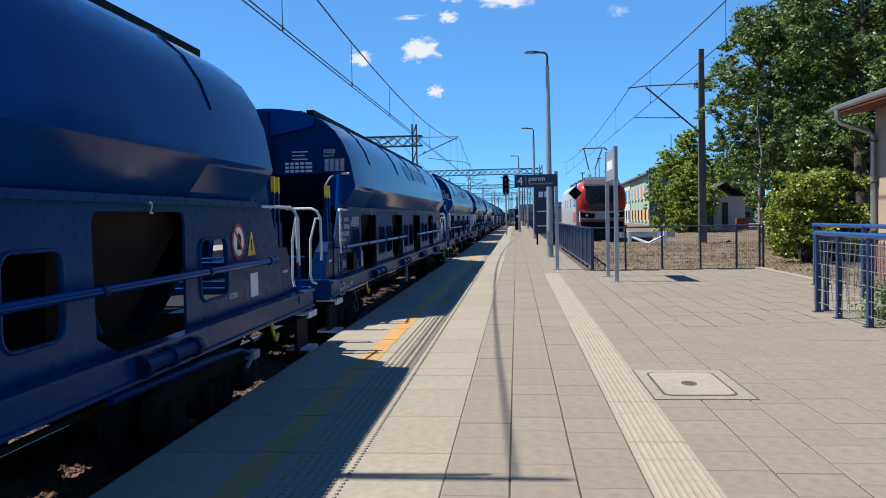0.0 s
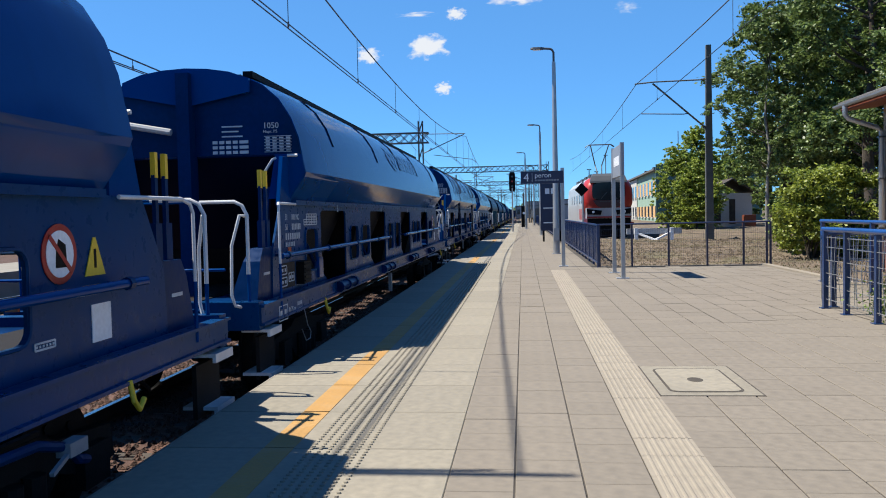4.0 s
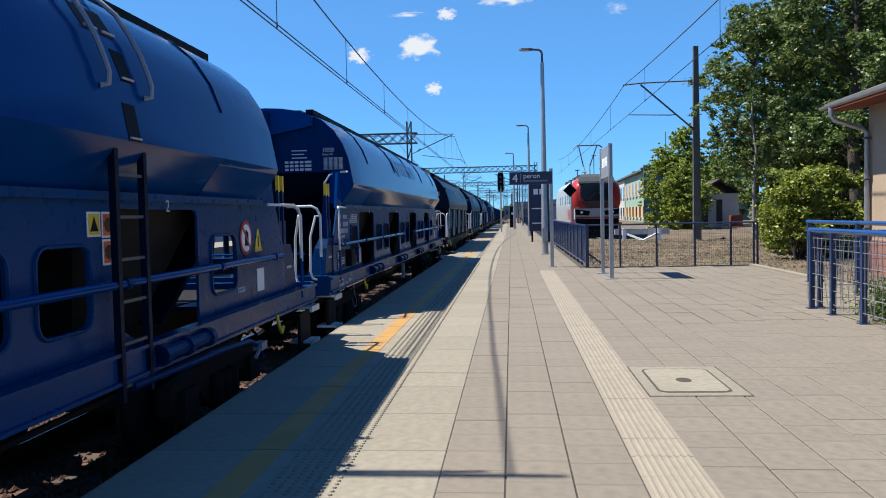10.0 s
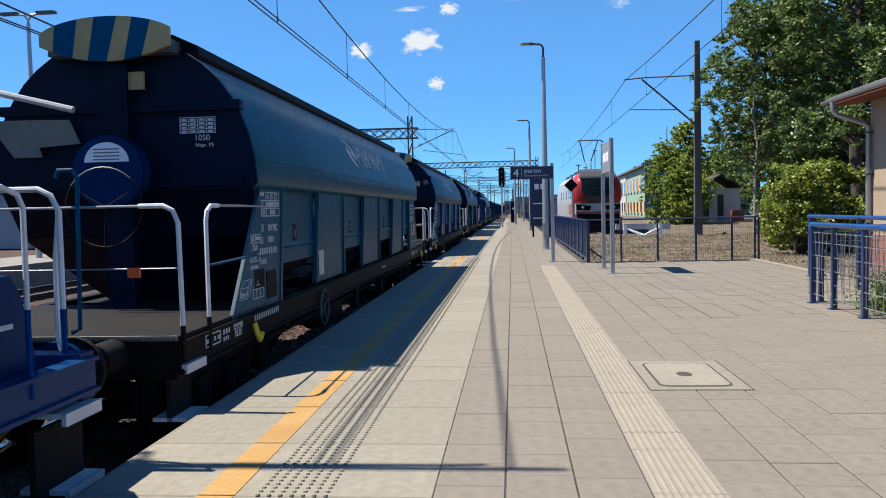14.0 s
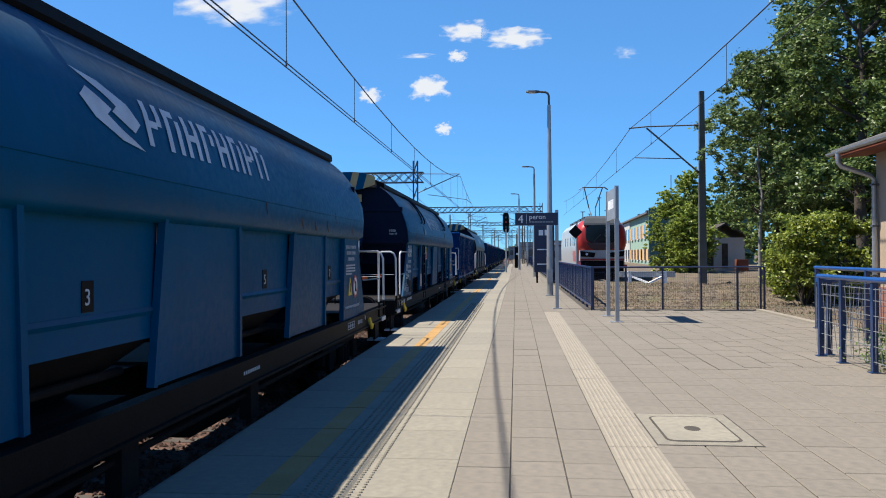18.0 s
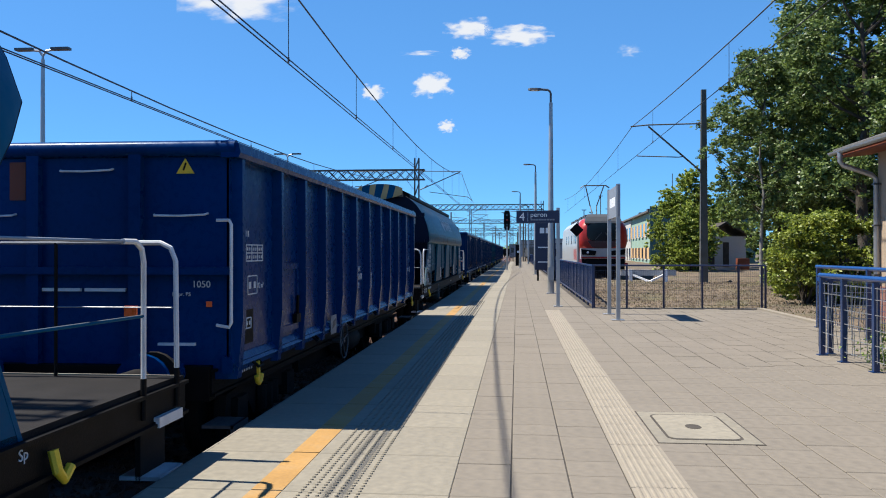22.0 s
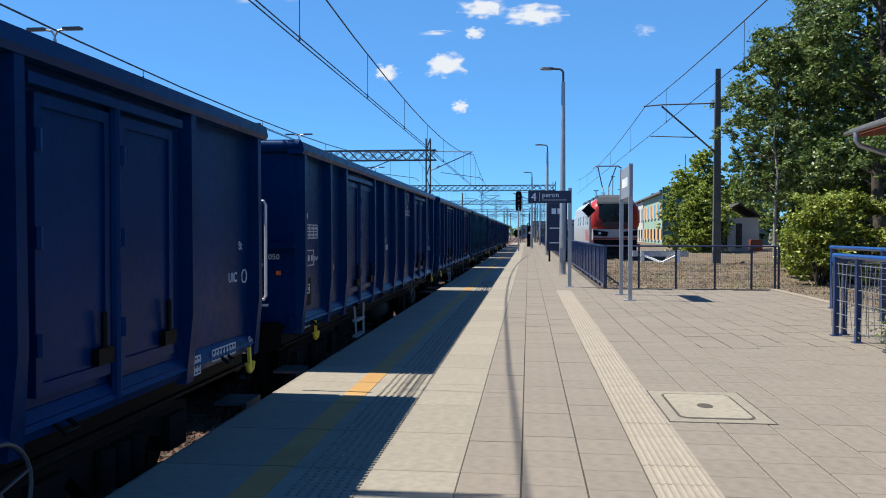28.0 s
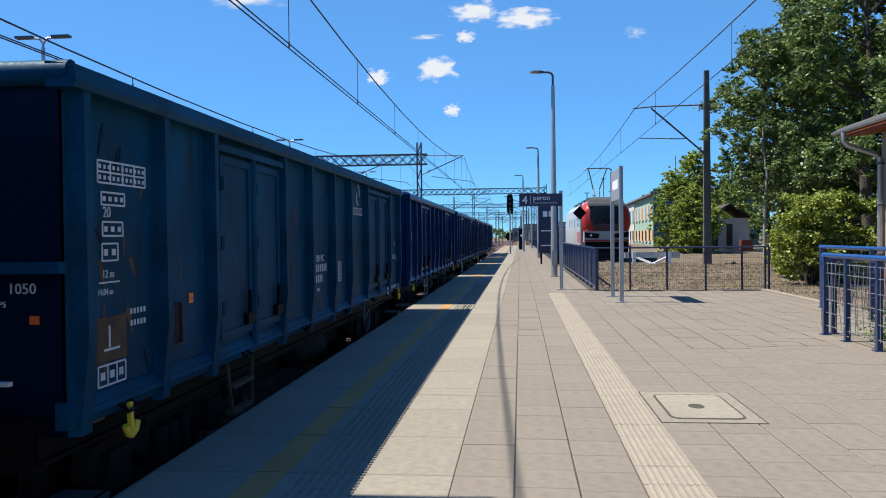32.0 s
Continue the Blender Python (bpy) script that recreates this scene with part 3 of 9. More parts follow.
def street_lamp(x, y, h, label):
    t = thing("street_lamp", label, "street lamp", "platform lamps", at=pose(x, y, 0))
    bm = bmesh.new()
    box(bm, -0.17, 0.17, -0.17, 0.17, 0.0, 0.025)
    part("base_plate", bm, M_STEELG, t)
    bm = bmesh.new()
    tube(bm, [(0, 0, 0.02), (0, 0, 1.45), (0, 0, 1.5), (0, 0, h - 0.5)], [0.125, 0.122, 0.117, 0.068], 14)
    part("pole", bm, M_STEELG, t, "tapered galvanised pole", 40)
    bm = bmesh.new()
    tube(bm, [(0, 0, h - 0.85), (0, 0, h - 0.15), (-0.04, 0, h - 0.06), (-0.12, 0, h - 0.01), (-0.45, 0, h + 0.02)], 0.042, 10)
    part("arm", bm, M_DARKGREY, t, "bent dark arm", 40)
    bm = bmesh.new()
    loft(bm, [[(xx, -w, z0), (xx, w, z0), (xx, w * 0.8, z1), (xx, -w * 0.8, z1)] for xx, w, z0, z1 in ((-0.36, 0.06, h - 0.02, h + 0.05), (-0.5, 0.11, h - 0.03, h + 0.06), (-0.78, 0.11, h - 0.015, h + 0.06), (-0.86, 0.06, h + 0.0, h + 0.05))])
    head = part("lamp_head", bm, M_DARKGREY, t, "flat dark lamp head")
    bm = bmesh.new()
    box(bm, -0.76, -0.5, -0.08, 0.08, h - 0.035, h - 0.02)
    part("glass", bm, M_WHITE, head)
    bm = bmesh.new()
    box(bm, -0.1, 0.1, -0.135, -0.09, 0.5, 1.0)
    part("service_door", bm, M_STEELG, t)
    return t


street_lamp(1.28, 30.6, 7.75, "tall grey steel platform lamp beside the blue fence")
street_lamp(1.31, 56.5, 7.72, "grey steel platform lamp farther along the fence")
street_lamp(0.35, 81.8, 7.72, "grey steel platform lamp near the platform's end")
street_lamp(1.5, 104.0, 7.6, "distant grey steel platform lamp")


def text_part(body, size, at, mat, parent, name="writing", align="LEFT", extrude=0.003):
    c = bpy.data.curves.new("writing", "FONT")
    c.body, c.size, c.extrude, c.align_x, c.resolution_u = body, size, extrude, align, 3
    tmp = bpy.data.objects.new("writing", c)
    me = bpy.data.meshes.new_from_object(tmp)
    bpy.data.objects.remove(tmp)
    me.materials.append(mat)
    ob = new(name, me)
    ob.parent, ob.matrix_basis = parent, at
    return ob


sign = thing("platform_sign", "dark navy platform sign with a white numeral on a grey post", "sign", at=pose(0, 23.3, 0))
bm = bmesh.new()
box(bm, -0.02, 1.21, 0.0, 0.07, 2.42, 2.78)
part("panel", bm, M_NAVY, sign, "navy sign panel")
bm = bmesh.new()
box(bm, 1.13, 1.23, 0.02, 0.1, 0.0, 2.86)
part("post", bm, M_STEELG, sign)
bm = bmesh.new()
box(bm, 1.05, 1.31, -0.06, 0.18, 0.0, 0.02)
part("base_plate", bm, M_STEELG, sign)
text_part("4", 0.33, pose(0.06, -0.004, 2.49, 90), M_WHITE, sign, "numeral")
text_part("peron", 0.2, pose(0.38, -0.004, 2.595, 90), M_WHITE, sign)
bm = bmesh.new()
box(bm, 0.305, 0.313, -0.004, 0.0, 2.47, 2.73)
part("divider", bm, M_WHITE, sign)
bm = bmesh.new()
for k in range(9):
    box(bm, 0.39 + k * 0.078, 0.39 + k * 0.078 + 0.062, -0.004, 0.0, 2.492, 2.535)
part("small_print", bm, M_SIGNGREY, sign, "unreadable small print")

board = thing("station_name_board", "grey station name board on two slim posts", "sign", at=pose(2.33, 18.84, 0))
bm = bmesh.new()
box(bm, -0.03, 0.03, -0.1, 1.88, 2.4, 3.13)
part("panel", bm, M_SIGNGREY, board, "grey sheet panel")
bm = bmesh.new()
for k in range(6):
    box(bm, -0.034, -0.03, 0.35 + k * 0.18, 0.47 + k * 0.18, 2.66, 2.88)
part("name_bars", bm, M_WHITE, board, "white bars of the unreadable name")
for y in (0.0, 1.78):
    bm = bmesh.new()
    box(bm, -0.045, 0.045, y - 0.045, y + 0.045, 0.0, 3.16)
    part("post", bm, M_STEELG, board)
    bm = bmesh.new()
    box(bm, -0.16, 0.13, y - 0.12, y + 0.12, 0.0, 0.015)
    part("foot_plate", bm, M_STEELG, board)

# information board past the first lamp
info = thing("information_board", "black departures board on two legs beside the fence", "sign", at=pose(1.45, 44, 0))
bm = bmesh.new()
box(bm, -0.45, 0.65, 0.0, 0.2, 0.6, 3.4)
part("case", bm, M_NAVY, info)
for x in (-0.3, 0.6):
    bm = bmesh.new()
    box(bm, x - 0.05, x + 0.05, 0.05, 0.15, 0, 0.6)
    part("leg", bm, M_BLACK, info)
for a, b, z0, z1 in ((-0.2, 0.04, 2.6, 2.9), (0.12, 0.34, 2.6, 2.9), (-0.3, 0.3, 1.8, 1.86), (-0.3, 0.3, 1.0, 1.06)):
    bm = bmesh.new()
    box(bm, a, b, -0.004, 0.0, z0, z1)
    part("white_field", bm, M_WHITE, info)

# ---- fences ----


def mesh_fence(name, label, ax, ay, bx, by, h, posts, mat, wire=0.05, group="fences", top_r=0.03):
    """Posts, a top rail and a wire mesh between two places."""
    t = thing(name, label, "fence", group)
    a, b = Vector((ax, ay, 0)), Vector((bx, by, 0))
    length, d = (b - a).length, (b - a).normalized()
    for s in posts:
        p = a + d * s
        bm = bmesh.new()
        box(bm, p.x - 0.024, p.x + 0.024, p.y - 0.024, p.y + 0.024, -0.15, h)
        part("post", bm, mat, t)
    bm = bmesh.new()
    tube(bm, [a + Vector((0, 0, h)), b + Vector((0, 0, h))], top_r, 8)
    part("top_rail", bm, mat, t)
    bm = bmesh.new()
    n = int(length / wire)
    for k in range(1, n):
        p = a + d * (k * length / n)
        bar(bm, p + Vector((0, 0, 0.08)), p + Vector((0, 0, h - 0.12)), 0.0035)
    for z in (0.1, 0.3, 0.5, 0.7, 0.9, h - 0.14):
        bar(bm, a + Vector((0, 0, z)), b + Vector((0, 0, z)), 0.005)
    tagged(part("wire_mesh", bm, mat, t, "fine welded wire mesh"), kind="stuff")
    return t


mesh_fence("cross_fence", "dark blue fence with wire mesh across the paving", LANE_X, FENCE_Y + 0.06, 6.82, FENCE_Y + 0.06, 1.2, (0.04, 0.94, 1.95, 3.0, 3.98, 4.6, 4.7), M_NAVY, top_r=0.024)

lane = thing("platform_fence", "dark blue slatted steel fence along the platform", "fence", "fences")
bm = bmesh.new()
box(bm, -0.03, 0.03, -0.04, 0.04, -0.1, 1.2)
first = part("post", bm, M_FENCE, lane, "", 0, pose(LANE_X, FENCE_Y + 0.06, 0))
for k in range(1, 70):
    like(first, pose(LANE_X, FENCE_Y + 0.06 + 1.5 * k, 0))
bm = bmesh.new()
box(bm, -0.008, 0.008, -0.03, 0.03, 0.08, 1.15)
slat = part("slat", bm, M_FENCE, lane, "", 0, pose(LANE_X, FENCE_Y + 0.25, 0))
for k in range(1, 150):
    like(slat, pose(LANE_X, FENCE_Y + 0.25 + 0.1875 * k, 0))
bm = bmesh.new()
for k in range(150, 560):
    y = FENCE_Y + 0.25 + 0.1875 * k
    box(bm, LANE_X - 0.008, LANE_X + 0.008, y - 0.03, y + 0.03, 0.08, 1.15)
tagged(part("slat_rest", bm, M_FENCE, lane), kind="stuff")
for z in (0.12, 1.19):
    bm = bmesh.new()
    box(bm, LANE_X - 0.03, LANE_X + 0.03, FENCE_Y, FENCE_Y + 105, z - 0.025, z + 0.025)
    part("rail", bm, M_FENCE, lane)


def tube_railing(name, label, pts, posts, h, mat, infill=True):
    """A tubular railing of a ramp: posts, thick top rail and loose wire mesh."""
    t = thing(name, label, "railing", "ramp railings")
    for x, y, tone in posts:
        bm = bmesh.new()
        box(bm, x - 0.035, x + 0.035, y - 0.035, y + 0.035, 0.0, h)
        p = part("post", bm, tone, t)
        bm = bmesh.new()
        box(bm, x - 0.07, x + 0.07, y - 0.07, y + 0.07, 0.0, 0.012)
        part("foot", bm, tone, p)
    bm = bmesh.new()
    tube(bm, [(x, y, h) for x, y in pts], 0.04, 12)
    part("top_rail", bm, mat, t, "round blue top rail", 40)
    bm = bmesh.new()
    for (xa, ya), (xb, yb) in zip(pts, pts[1:]):
        a, b = Vector((xa, ya, 0)), Vector((xb, yb, 0))
        n = max(2, int((b - a).length / 0.16))
        for k in range(n + 1):
            p = a.lerp(b, k / n)
            tube(bm, [p + Vector((0.02 * math.sin(k * 2.1), 0, 0.12)), p + Vector((0.03 * math.sin(k * 1.3), 0.01, 0.6)), p + Vector((0, 0, h - 0.1))], 0.005, 4)
        for z in (0.15, 0.35, 0.55, 0.75, 0.95, 1.1):
            bar(bm, a + Vector((0, 0, z)), b + Vector((0, 0, z)), 0.008)
    tagged(part("wire_mesh", bm, M_STEELG if infill else M_FENCE, t, "bent pale wire mesh"), kind="stuff")
    return t


tube_railing("ramp_railing", "blue tubular ramp railing with dark posts and bent wire mesh", [(4.64, 12.82), (4.68, 2.5)], [(4.64, 12.74, M_FENCE), (4.65, 11.95, M_FENCE), (4.67, 10.98, M_FENCE), (4.67, 10.0, M_RAILBLUE), (4.68, 8.2, M_FENCE), (4.68, 6.4, M_FENCE), (4.68, 4.6, M_FENCE)], 1.22, M_RAILBLUE)
tube_railing("ramp_railing", "blue tubular railing along the kerb behind the ramp", [(6.28, 17.5), (6.28, 17.1), (6.25, 4.0)], [(6.28, 17.42, M_FENCE), (6.27, 15.0, M_FENCE), (6.27, 12.8, M_FENCE), (6.26, 10.0, M_FENCE)], 1.27, M_RAILBLUE, False)
tube_railing("ramp_railing", "short blue railing across the head of the ramp", [(4.64, 12.9), (6.2, 12.9)], [(4.82, 12.9, M_FENCE), (6.18, 12.9, M_FENCE)], 1.16, M_RAILBLUE)

# ---- the goods train ----
TRACK_X, RAIL_Z = -4.05, -0.55
PACE = (5.88, 5.87, 5.91, 6.09, 6.18, 6.30, 6.47, 6.70, 6.93, 7.14, 7.34, 7.50, 7.66, 7.82, 7.98, 8.13, 8.27)  # metres a second, every 2 s


def gone(t):
    """How far the train has come since the start."""
    s, k = 0.0, 0
    while t > 2.0 * (k + 1) and k < len(PACE) - 2:
        s += PACE[k] + PACE[k + 1]
        k += 1
    u = t - 2.0 * k
    return s + PACE[k] * u + (PACE[k + 1] - PACE[k]) * u * u / 4


def holed(bm, outer, holes, x0, x1):
    """A sheet in y and z with openings through it, as thick as x0 to x1."""
    edges = []
    for ring in [outer] + holes:
        vs = [bm.verts.new((x0, y, z)) for y, z in ring]
        edges += [bm.edges.new((vs[i], vs[(i + 1) % len(vs)])) for i in range(len(vs))]
    res = bmesh.ops.triangle_fill(bm, use_beauty=True, use_dissolve=False, edges=edges)
    faces = [f for f in res["geom"] if isinstance(f, bmesh.types.BMFace)]
    ext = bmesh.ops.extrude_face_region(bm, geom=faces)
    for v in ext["geom"]:
        if isinstance(v, bmesh.types.BMVert):
            v.co.x = x1


def disc_wheel(bm, x, r, w):
    for ra, rb, xa, xb in ((r + 0.03, r + 0.03, x - w / 2 - 0.03, x - w / 2), (r, r - 0.01, x - w / 2, x + w / 2)):
        tube(bm, [(xa, 0, 0), (xb, 0, 0)], [ra, rb], 28)
    tube(bm, [(x, 0, 0), (x + w / 2 + 0.05, 0, 0)], 0.14, 14)


def wheelset_mesh():
    bm = bmesh.new()
    tube(bm, [(-0.95, 0, 0), (0.95, 0, 0)], 0.08, 10)
    disc_wheel(bm, 0.75, 0.46, 0.13)
    disc_wheel(bm, -0.75, 0.46, -0.13)
    for k in range(6):  # lightening marks on the web
        a = k * math.pi / 3
        for sx in (0.83, -0.83):
            tube(bm, [(sx - 0.005, 0.28 * math.cos(a), 0.28 * math.sin(a)), (sx + 0.005, 0.28 * math.cos(a), 0.28 * math.sin(a))], 0.035, 8)
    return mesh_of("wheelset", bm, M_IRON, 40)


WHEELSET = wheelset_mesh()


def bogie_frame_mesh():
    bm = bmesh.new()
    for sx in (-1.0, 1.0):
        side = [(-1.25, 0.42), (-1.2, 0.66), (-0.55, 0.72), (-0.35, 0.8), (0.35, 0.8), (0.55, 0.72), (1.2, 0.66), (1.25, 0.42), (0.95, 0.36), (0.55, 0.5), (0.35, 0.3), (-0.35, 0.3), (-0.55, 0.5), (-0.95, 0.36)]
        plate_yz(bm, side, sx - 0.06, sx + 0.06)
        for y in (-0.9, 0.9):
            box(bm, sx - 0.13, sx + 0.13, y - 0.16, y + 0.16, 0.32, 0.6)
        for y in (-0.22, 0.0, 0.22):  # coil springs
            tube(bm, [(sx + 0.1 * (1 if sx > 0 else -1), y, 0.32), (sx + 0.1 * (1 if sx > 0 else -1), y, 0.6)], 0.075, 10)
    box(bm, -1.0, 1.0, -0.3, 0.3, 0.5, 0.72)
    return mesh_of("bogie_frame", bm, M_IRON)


BOGIE = bogie_frame_mesh()


def running_gear(wagon, length, inset):
    for yc in (inset, length - inset):
        b = new("bogie", BOGIE)
        b.parent, b.matrix_basis = wagon, pose(0, yc, 0)
        for dy in (-0.9, 0.9):
            w = new("wheelset", WHEELSET)
            w.parent, w.matrix_basis = b, pose(0, dy, 0.46)


def buffers(wagon, length, mat, lo=0.0):
    bm = bmesh.new()
    tube(bm, [(0, 0.0, 1.02), (0, 0.05, 1.02)], [0.24, 0.24], 20)
    tube(bm, [(0, 0.05, 1.02), (0, 0.36, 1.02)], 0.085, 14)
    tube(bm, [(0, 0.3, 1.02), (0, 0.62, 1.02)], 0.13, 14)
    first = part("buffer", bm, mat, wagon, "round steel buffer", 40, pose(0.88, lo, 0))
    like(first, pose(-0.88, lo, 0))
    for x in (0.88, -0.88):
        like(first, pose(x, length, 0, 0, 0, 180))
    bm = bmesh.new()
    tube(bm, [(0, 0.5, 0.98), (0, 0.12, 0.94), (0.03, 0.02, 0.78), (0, 0.1, 0.62)], 0.04, 8)
    hook = part("coupling", bm, M_IRON, wagon, "", 0, pose(0, lo, 0))
    like(hook, pose(0, length, 0, 0, 0, 180))
    bm = bmesh.new()  # brake hoses
    for x in (0.35, -0.35):
        tube(bm, [(x, 0.5, 0.85), (x, 0.2, 0.82), (x, 0.12, 0.6), (x - 0.1, 0.06, 0.48), (x - 0.2, 0.05, 0.55)], 0.025, 6)
    like(part("brake_hose", bm, M_BLACK, wagon, "", 0, pose(0, lo, 0)), pose(0, length, 0, 0, 0, 180))


def steps(wagon, y, x, z_list, mat=None):
    """Hanging shunter's steps at a corner: two treads on thin hangers."""
    for z in z_list:
        bm = bmesh.new()
        box(bm, x - 0.28, x + 0.02, y - 0.2, y + 0.2, z, z + 0.03)
        box(bm, x - 0.005, x + 0.025, y - 0.2, y + 0.2, z - 0.045, z + 0.03)
        part("footstep", bm, mat or M_HANDRAIL, wagon, "white-edged footstep")


def lettering(wagon, rows, x, label="white stencilled lettering"):
    """Rows of (y, z, length, height, pieces): broken bars in place of writing."""
    bm = bmesh.new()
    for y, z, length, height, pieces in rows:
        step = length / pieces
        for k in range(pieces):
            ya, yb, za, zb = y + k * step, y + k * step + step * 0.5, z + height * 0.12, z + height * 0.88
            box(bm, x, x + 0.004, ya, yb, za, zb)
    return part("stencil_marking", bm, M_MARK, wagon, label)


def boxed_table(bm, x, y0, y1, z0, z1, rows, cols):
    s = 0.012
    for k in range(rows + 1):
        z = z0 + (z1 - z0) * k / rows
        box(bm, x, x + 0.005, y0, y1, z - s / 2, z + s / 2)
    for k in range(cols + 1):
        y = y0 + (y1 - y0) * k / cols
        box(bm, x, x + 0.0055, y - s / 2, y + s / 2, z0, z1)


def framed(wagon, boxes, x, mat=None):
    bm = bmesh.new()
    for y0, y1, z0, z1, r, c in boxes:
        boxed_table(bm, x, y0, y1, z0, z1, r, c)
        for i in range(r):
            za, zb = z0 + (z1 - z0) * (i + 0.3) / r, z0 + (z1 - z0) * (i + 0.68) / r
            n = max(2, int((y1 - y0) / ((z1 - z0) / r) * 1.3))
            for k in range(n):
                ya = y0 + (y1 - y0) * (k + 0.25) / n
                box(bm, x, x + 0.005, ya, ya + (y1 - y0) / n * 0.45, za, zb)
    return part("marking_table", bm, mat or M_MARK, wagon, "white framed table of markings")


def sign_disc(wagon, x, y, z, r):
    """Round prohibition sign with a dark figure-like blank bar, and a warning triangle beside it."""
    bm = bmesh.new()
    tube(bm, [(x, y, z), (x + 0.006, y, z)], r, 28)
    part("prohibition_sign", bm, M_RED, wagon, "red-ringed round prohibition sign")
    bm = bmesh.new()
    tube(bm, [(x + 0.004, y, z), (x + 0.010, y, z)], r * 0.78, 28)
    part("sign_face", bm, M_WHITE, wagon)
    bm = bmesh.new()
    plate_yz(bm, [(y - r * 0.3, z - r * 0.45), (y + r * 0.35, z - r * 0.45), (y + r * 0.3, z + r * 0.3), (y - r * 0.1, z + r * 0.5), (y - r * 0.25, z + r * 0.1)], x + 0.008, x + 0.0125)
    part("sign_symbol", bm, M_BLACK, wagon)
    bm = bmesh.new()
    bar(bm, (x + 0.012, y - r * 0.6, z + r * 0.6), (x + 0.012, y + r * 0.6, z - r * 0.6), 0.004, r * 0.16)
    part("sign_bar", bm, M_RED, wagon)


def warning_triangle(wagon, x, y, z, h):
    bm = bmesh.new()
    plate_yz(bm, [(y - h * 0.5, z), (y + h * 0.5, z), (y + h * 0.06, z + h), (y - h * 0.06, z + h)], x, x + 0.006)
    part("warning_triangle", bm, M_WARN, wagon, "yellow warning triangle")
    bm = bmesh.new()
    plate_yz(bm, [(y - h * 0.06, z + h * 0.2), (y + h * 0.05, z + h * 0.2), (y + h * 0.05, z + h * 0.7), (y - h * 0.06, z + h * 0.7)], x + 0.005, x + 0.009)
    part("triangle_symbol", bm, M_BLACK, wagon)


def emblem(wagon, spots, scale, tall, label="white emblem and lettering bars on the side", mat=None):
    """A swirl mark and seven plain blocks; spots(u, v) gives the place on the skin for metres along and up."""
    bm = bmesh.new()

    def quad(us):
        bm.faces.new([bm.verts.new((u, v * 0.68, 0.0)) for u, v in us])

    s = scale
    leaf = [(-0.40, 0.6), (-0.02, 0.5), (0.32, 0.22), (0.46, -0.1), (0.3, -0.3), (0.0, -0.02), (0.1, 0.1), (-0.06, 0.3)]
    quad([(u * s * 0.85, v * s * 0.64) for u, v in leaf])
    quad([(-u * s * 0.85, -v * s * 0.64) for u, v in leaf])
    u = 0.5 * s
    st = 0.08 * s
    for k, w in enumerate((0.34, 0.34, 0.34, 0.33, 0.34, 0.34, 0.34, 0.36)):
        a, b = u, u + w * s * 0.84
        strokes = [(a, a + st, -0.25, 0.25), (b - st, b, (-0.25 if k % 3 else 0.0), 0.25 - 0.1 * (k % 2))]
        strokes.append((a + st, b - st, 0.17, 0.25) if k % 2 else (a + st, b - st, -0.04, 0.04))
        for ua, ub, va, vb in strokes:
            quad([(ua + va * 0.22, va * s * tall), (ub + va * 0.22, va * s * tall), (ub + vb * 0.22, vb * s * tall), (ua + vb * 0.22, vb * s * tall)])
        u += w * s * 1.1
    bmesh.ops.triangulate(bm, faces=bm.faces)
    bmesh.ops.subdivide_edges(bm, edges=bm.edges, cuts=3, use_grid_fill=True)
    for v in bm.verts:
        v.co = spots(v.co.x, v.co.y)
    ob = part("emblem", bm, mat or M_MARK, wagon, label)
    return ob


def frame_parts(w, ya, yb, x, z0, z1, mat, label=""):
    """Sole bars, headstocks and the centre sill under a wagon."""
    for sx in (-1, 1):
        bm = bmesh.new()
        prism(bm, [(sx * (x - 0.1), z0), (sx * (x + 0.03), z0), (sx * (x + 0.03), z0 + 0.025), (sx * x, z0 + 0.03), (sx * x, z1 - 0.03), (sx * (x + 0.03), z1 - 0.025), (sx * (x + 0.03), z1), (sx * (x - 0.1), z1)], ya, yb)
        part("sole_bar", bm, mat, w, label)
    for y in (ya - 0.02, yb - 0.14):
        bm = bmesh.new()
        box(bm, -x + 0.04, x - 0.02, y, y + 0.16, z0 - 0.04, z1 + 0.03)
        part("headstock", bm, mat, w)
    bm = bmesh.new()
    box(bm, -0.35, 0.35, ya + 0.15, yb - 0.15, z0 - 0.16, z1 - 0.05)
    part("centre_sill", bm, M_IRON, w)


# -- dark blue covered hopper --
A_LEN = 20.5
A_HOLES = [(2.86, 3.45, 0), (3.68, 5.27, 1), (5.57, 6.17, 0), (6.52, 7.15, 0), (7.33, 8.98, 1), (9.24, 9.85, 0), (10.2, 10.85, 0), (11.05, 12.6, 1), (12.94, 13.5, 0), (13.78, 14.38, 0), (14.75, 16.25, 1), (16.55, 17.2, 0)]
A_HALF = [(0.0, 3.98), (0.25, 3.975), (0.57, 3.93), (0.774, 3.867), (0.961, 3.774), (1.159, 3.597), (1.304, 3.368), (1.398, 3.118), (1.476, 2.682), (1.432, 2.62), (1.23, 2.34)]


def wide_opening(a, b):
    """Outline of a discharge opening: round shoulders above, a sloping cut-off below."""
    top = [(y, z) for y, z in rounded(a, b, 1.2, 2.22, 0.09) if z > 1.6]
    return top + [(a + 0.02, 1.36), (a + 0.34, 1.21), (b - 0.02, 1.21)]


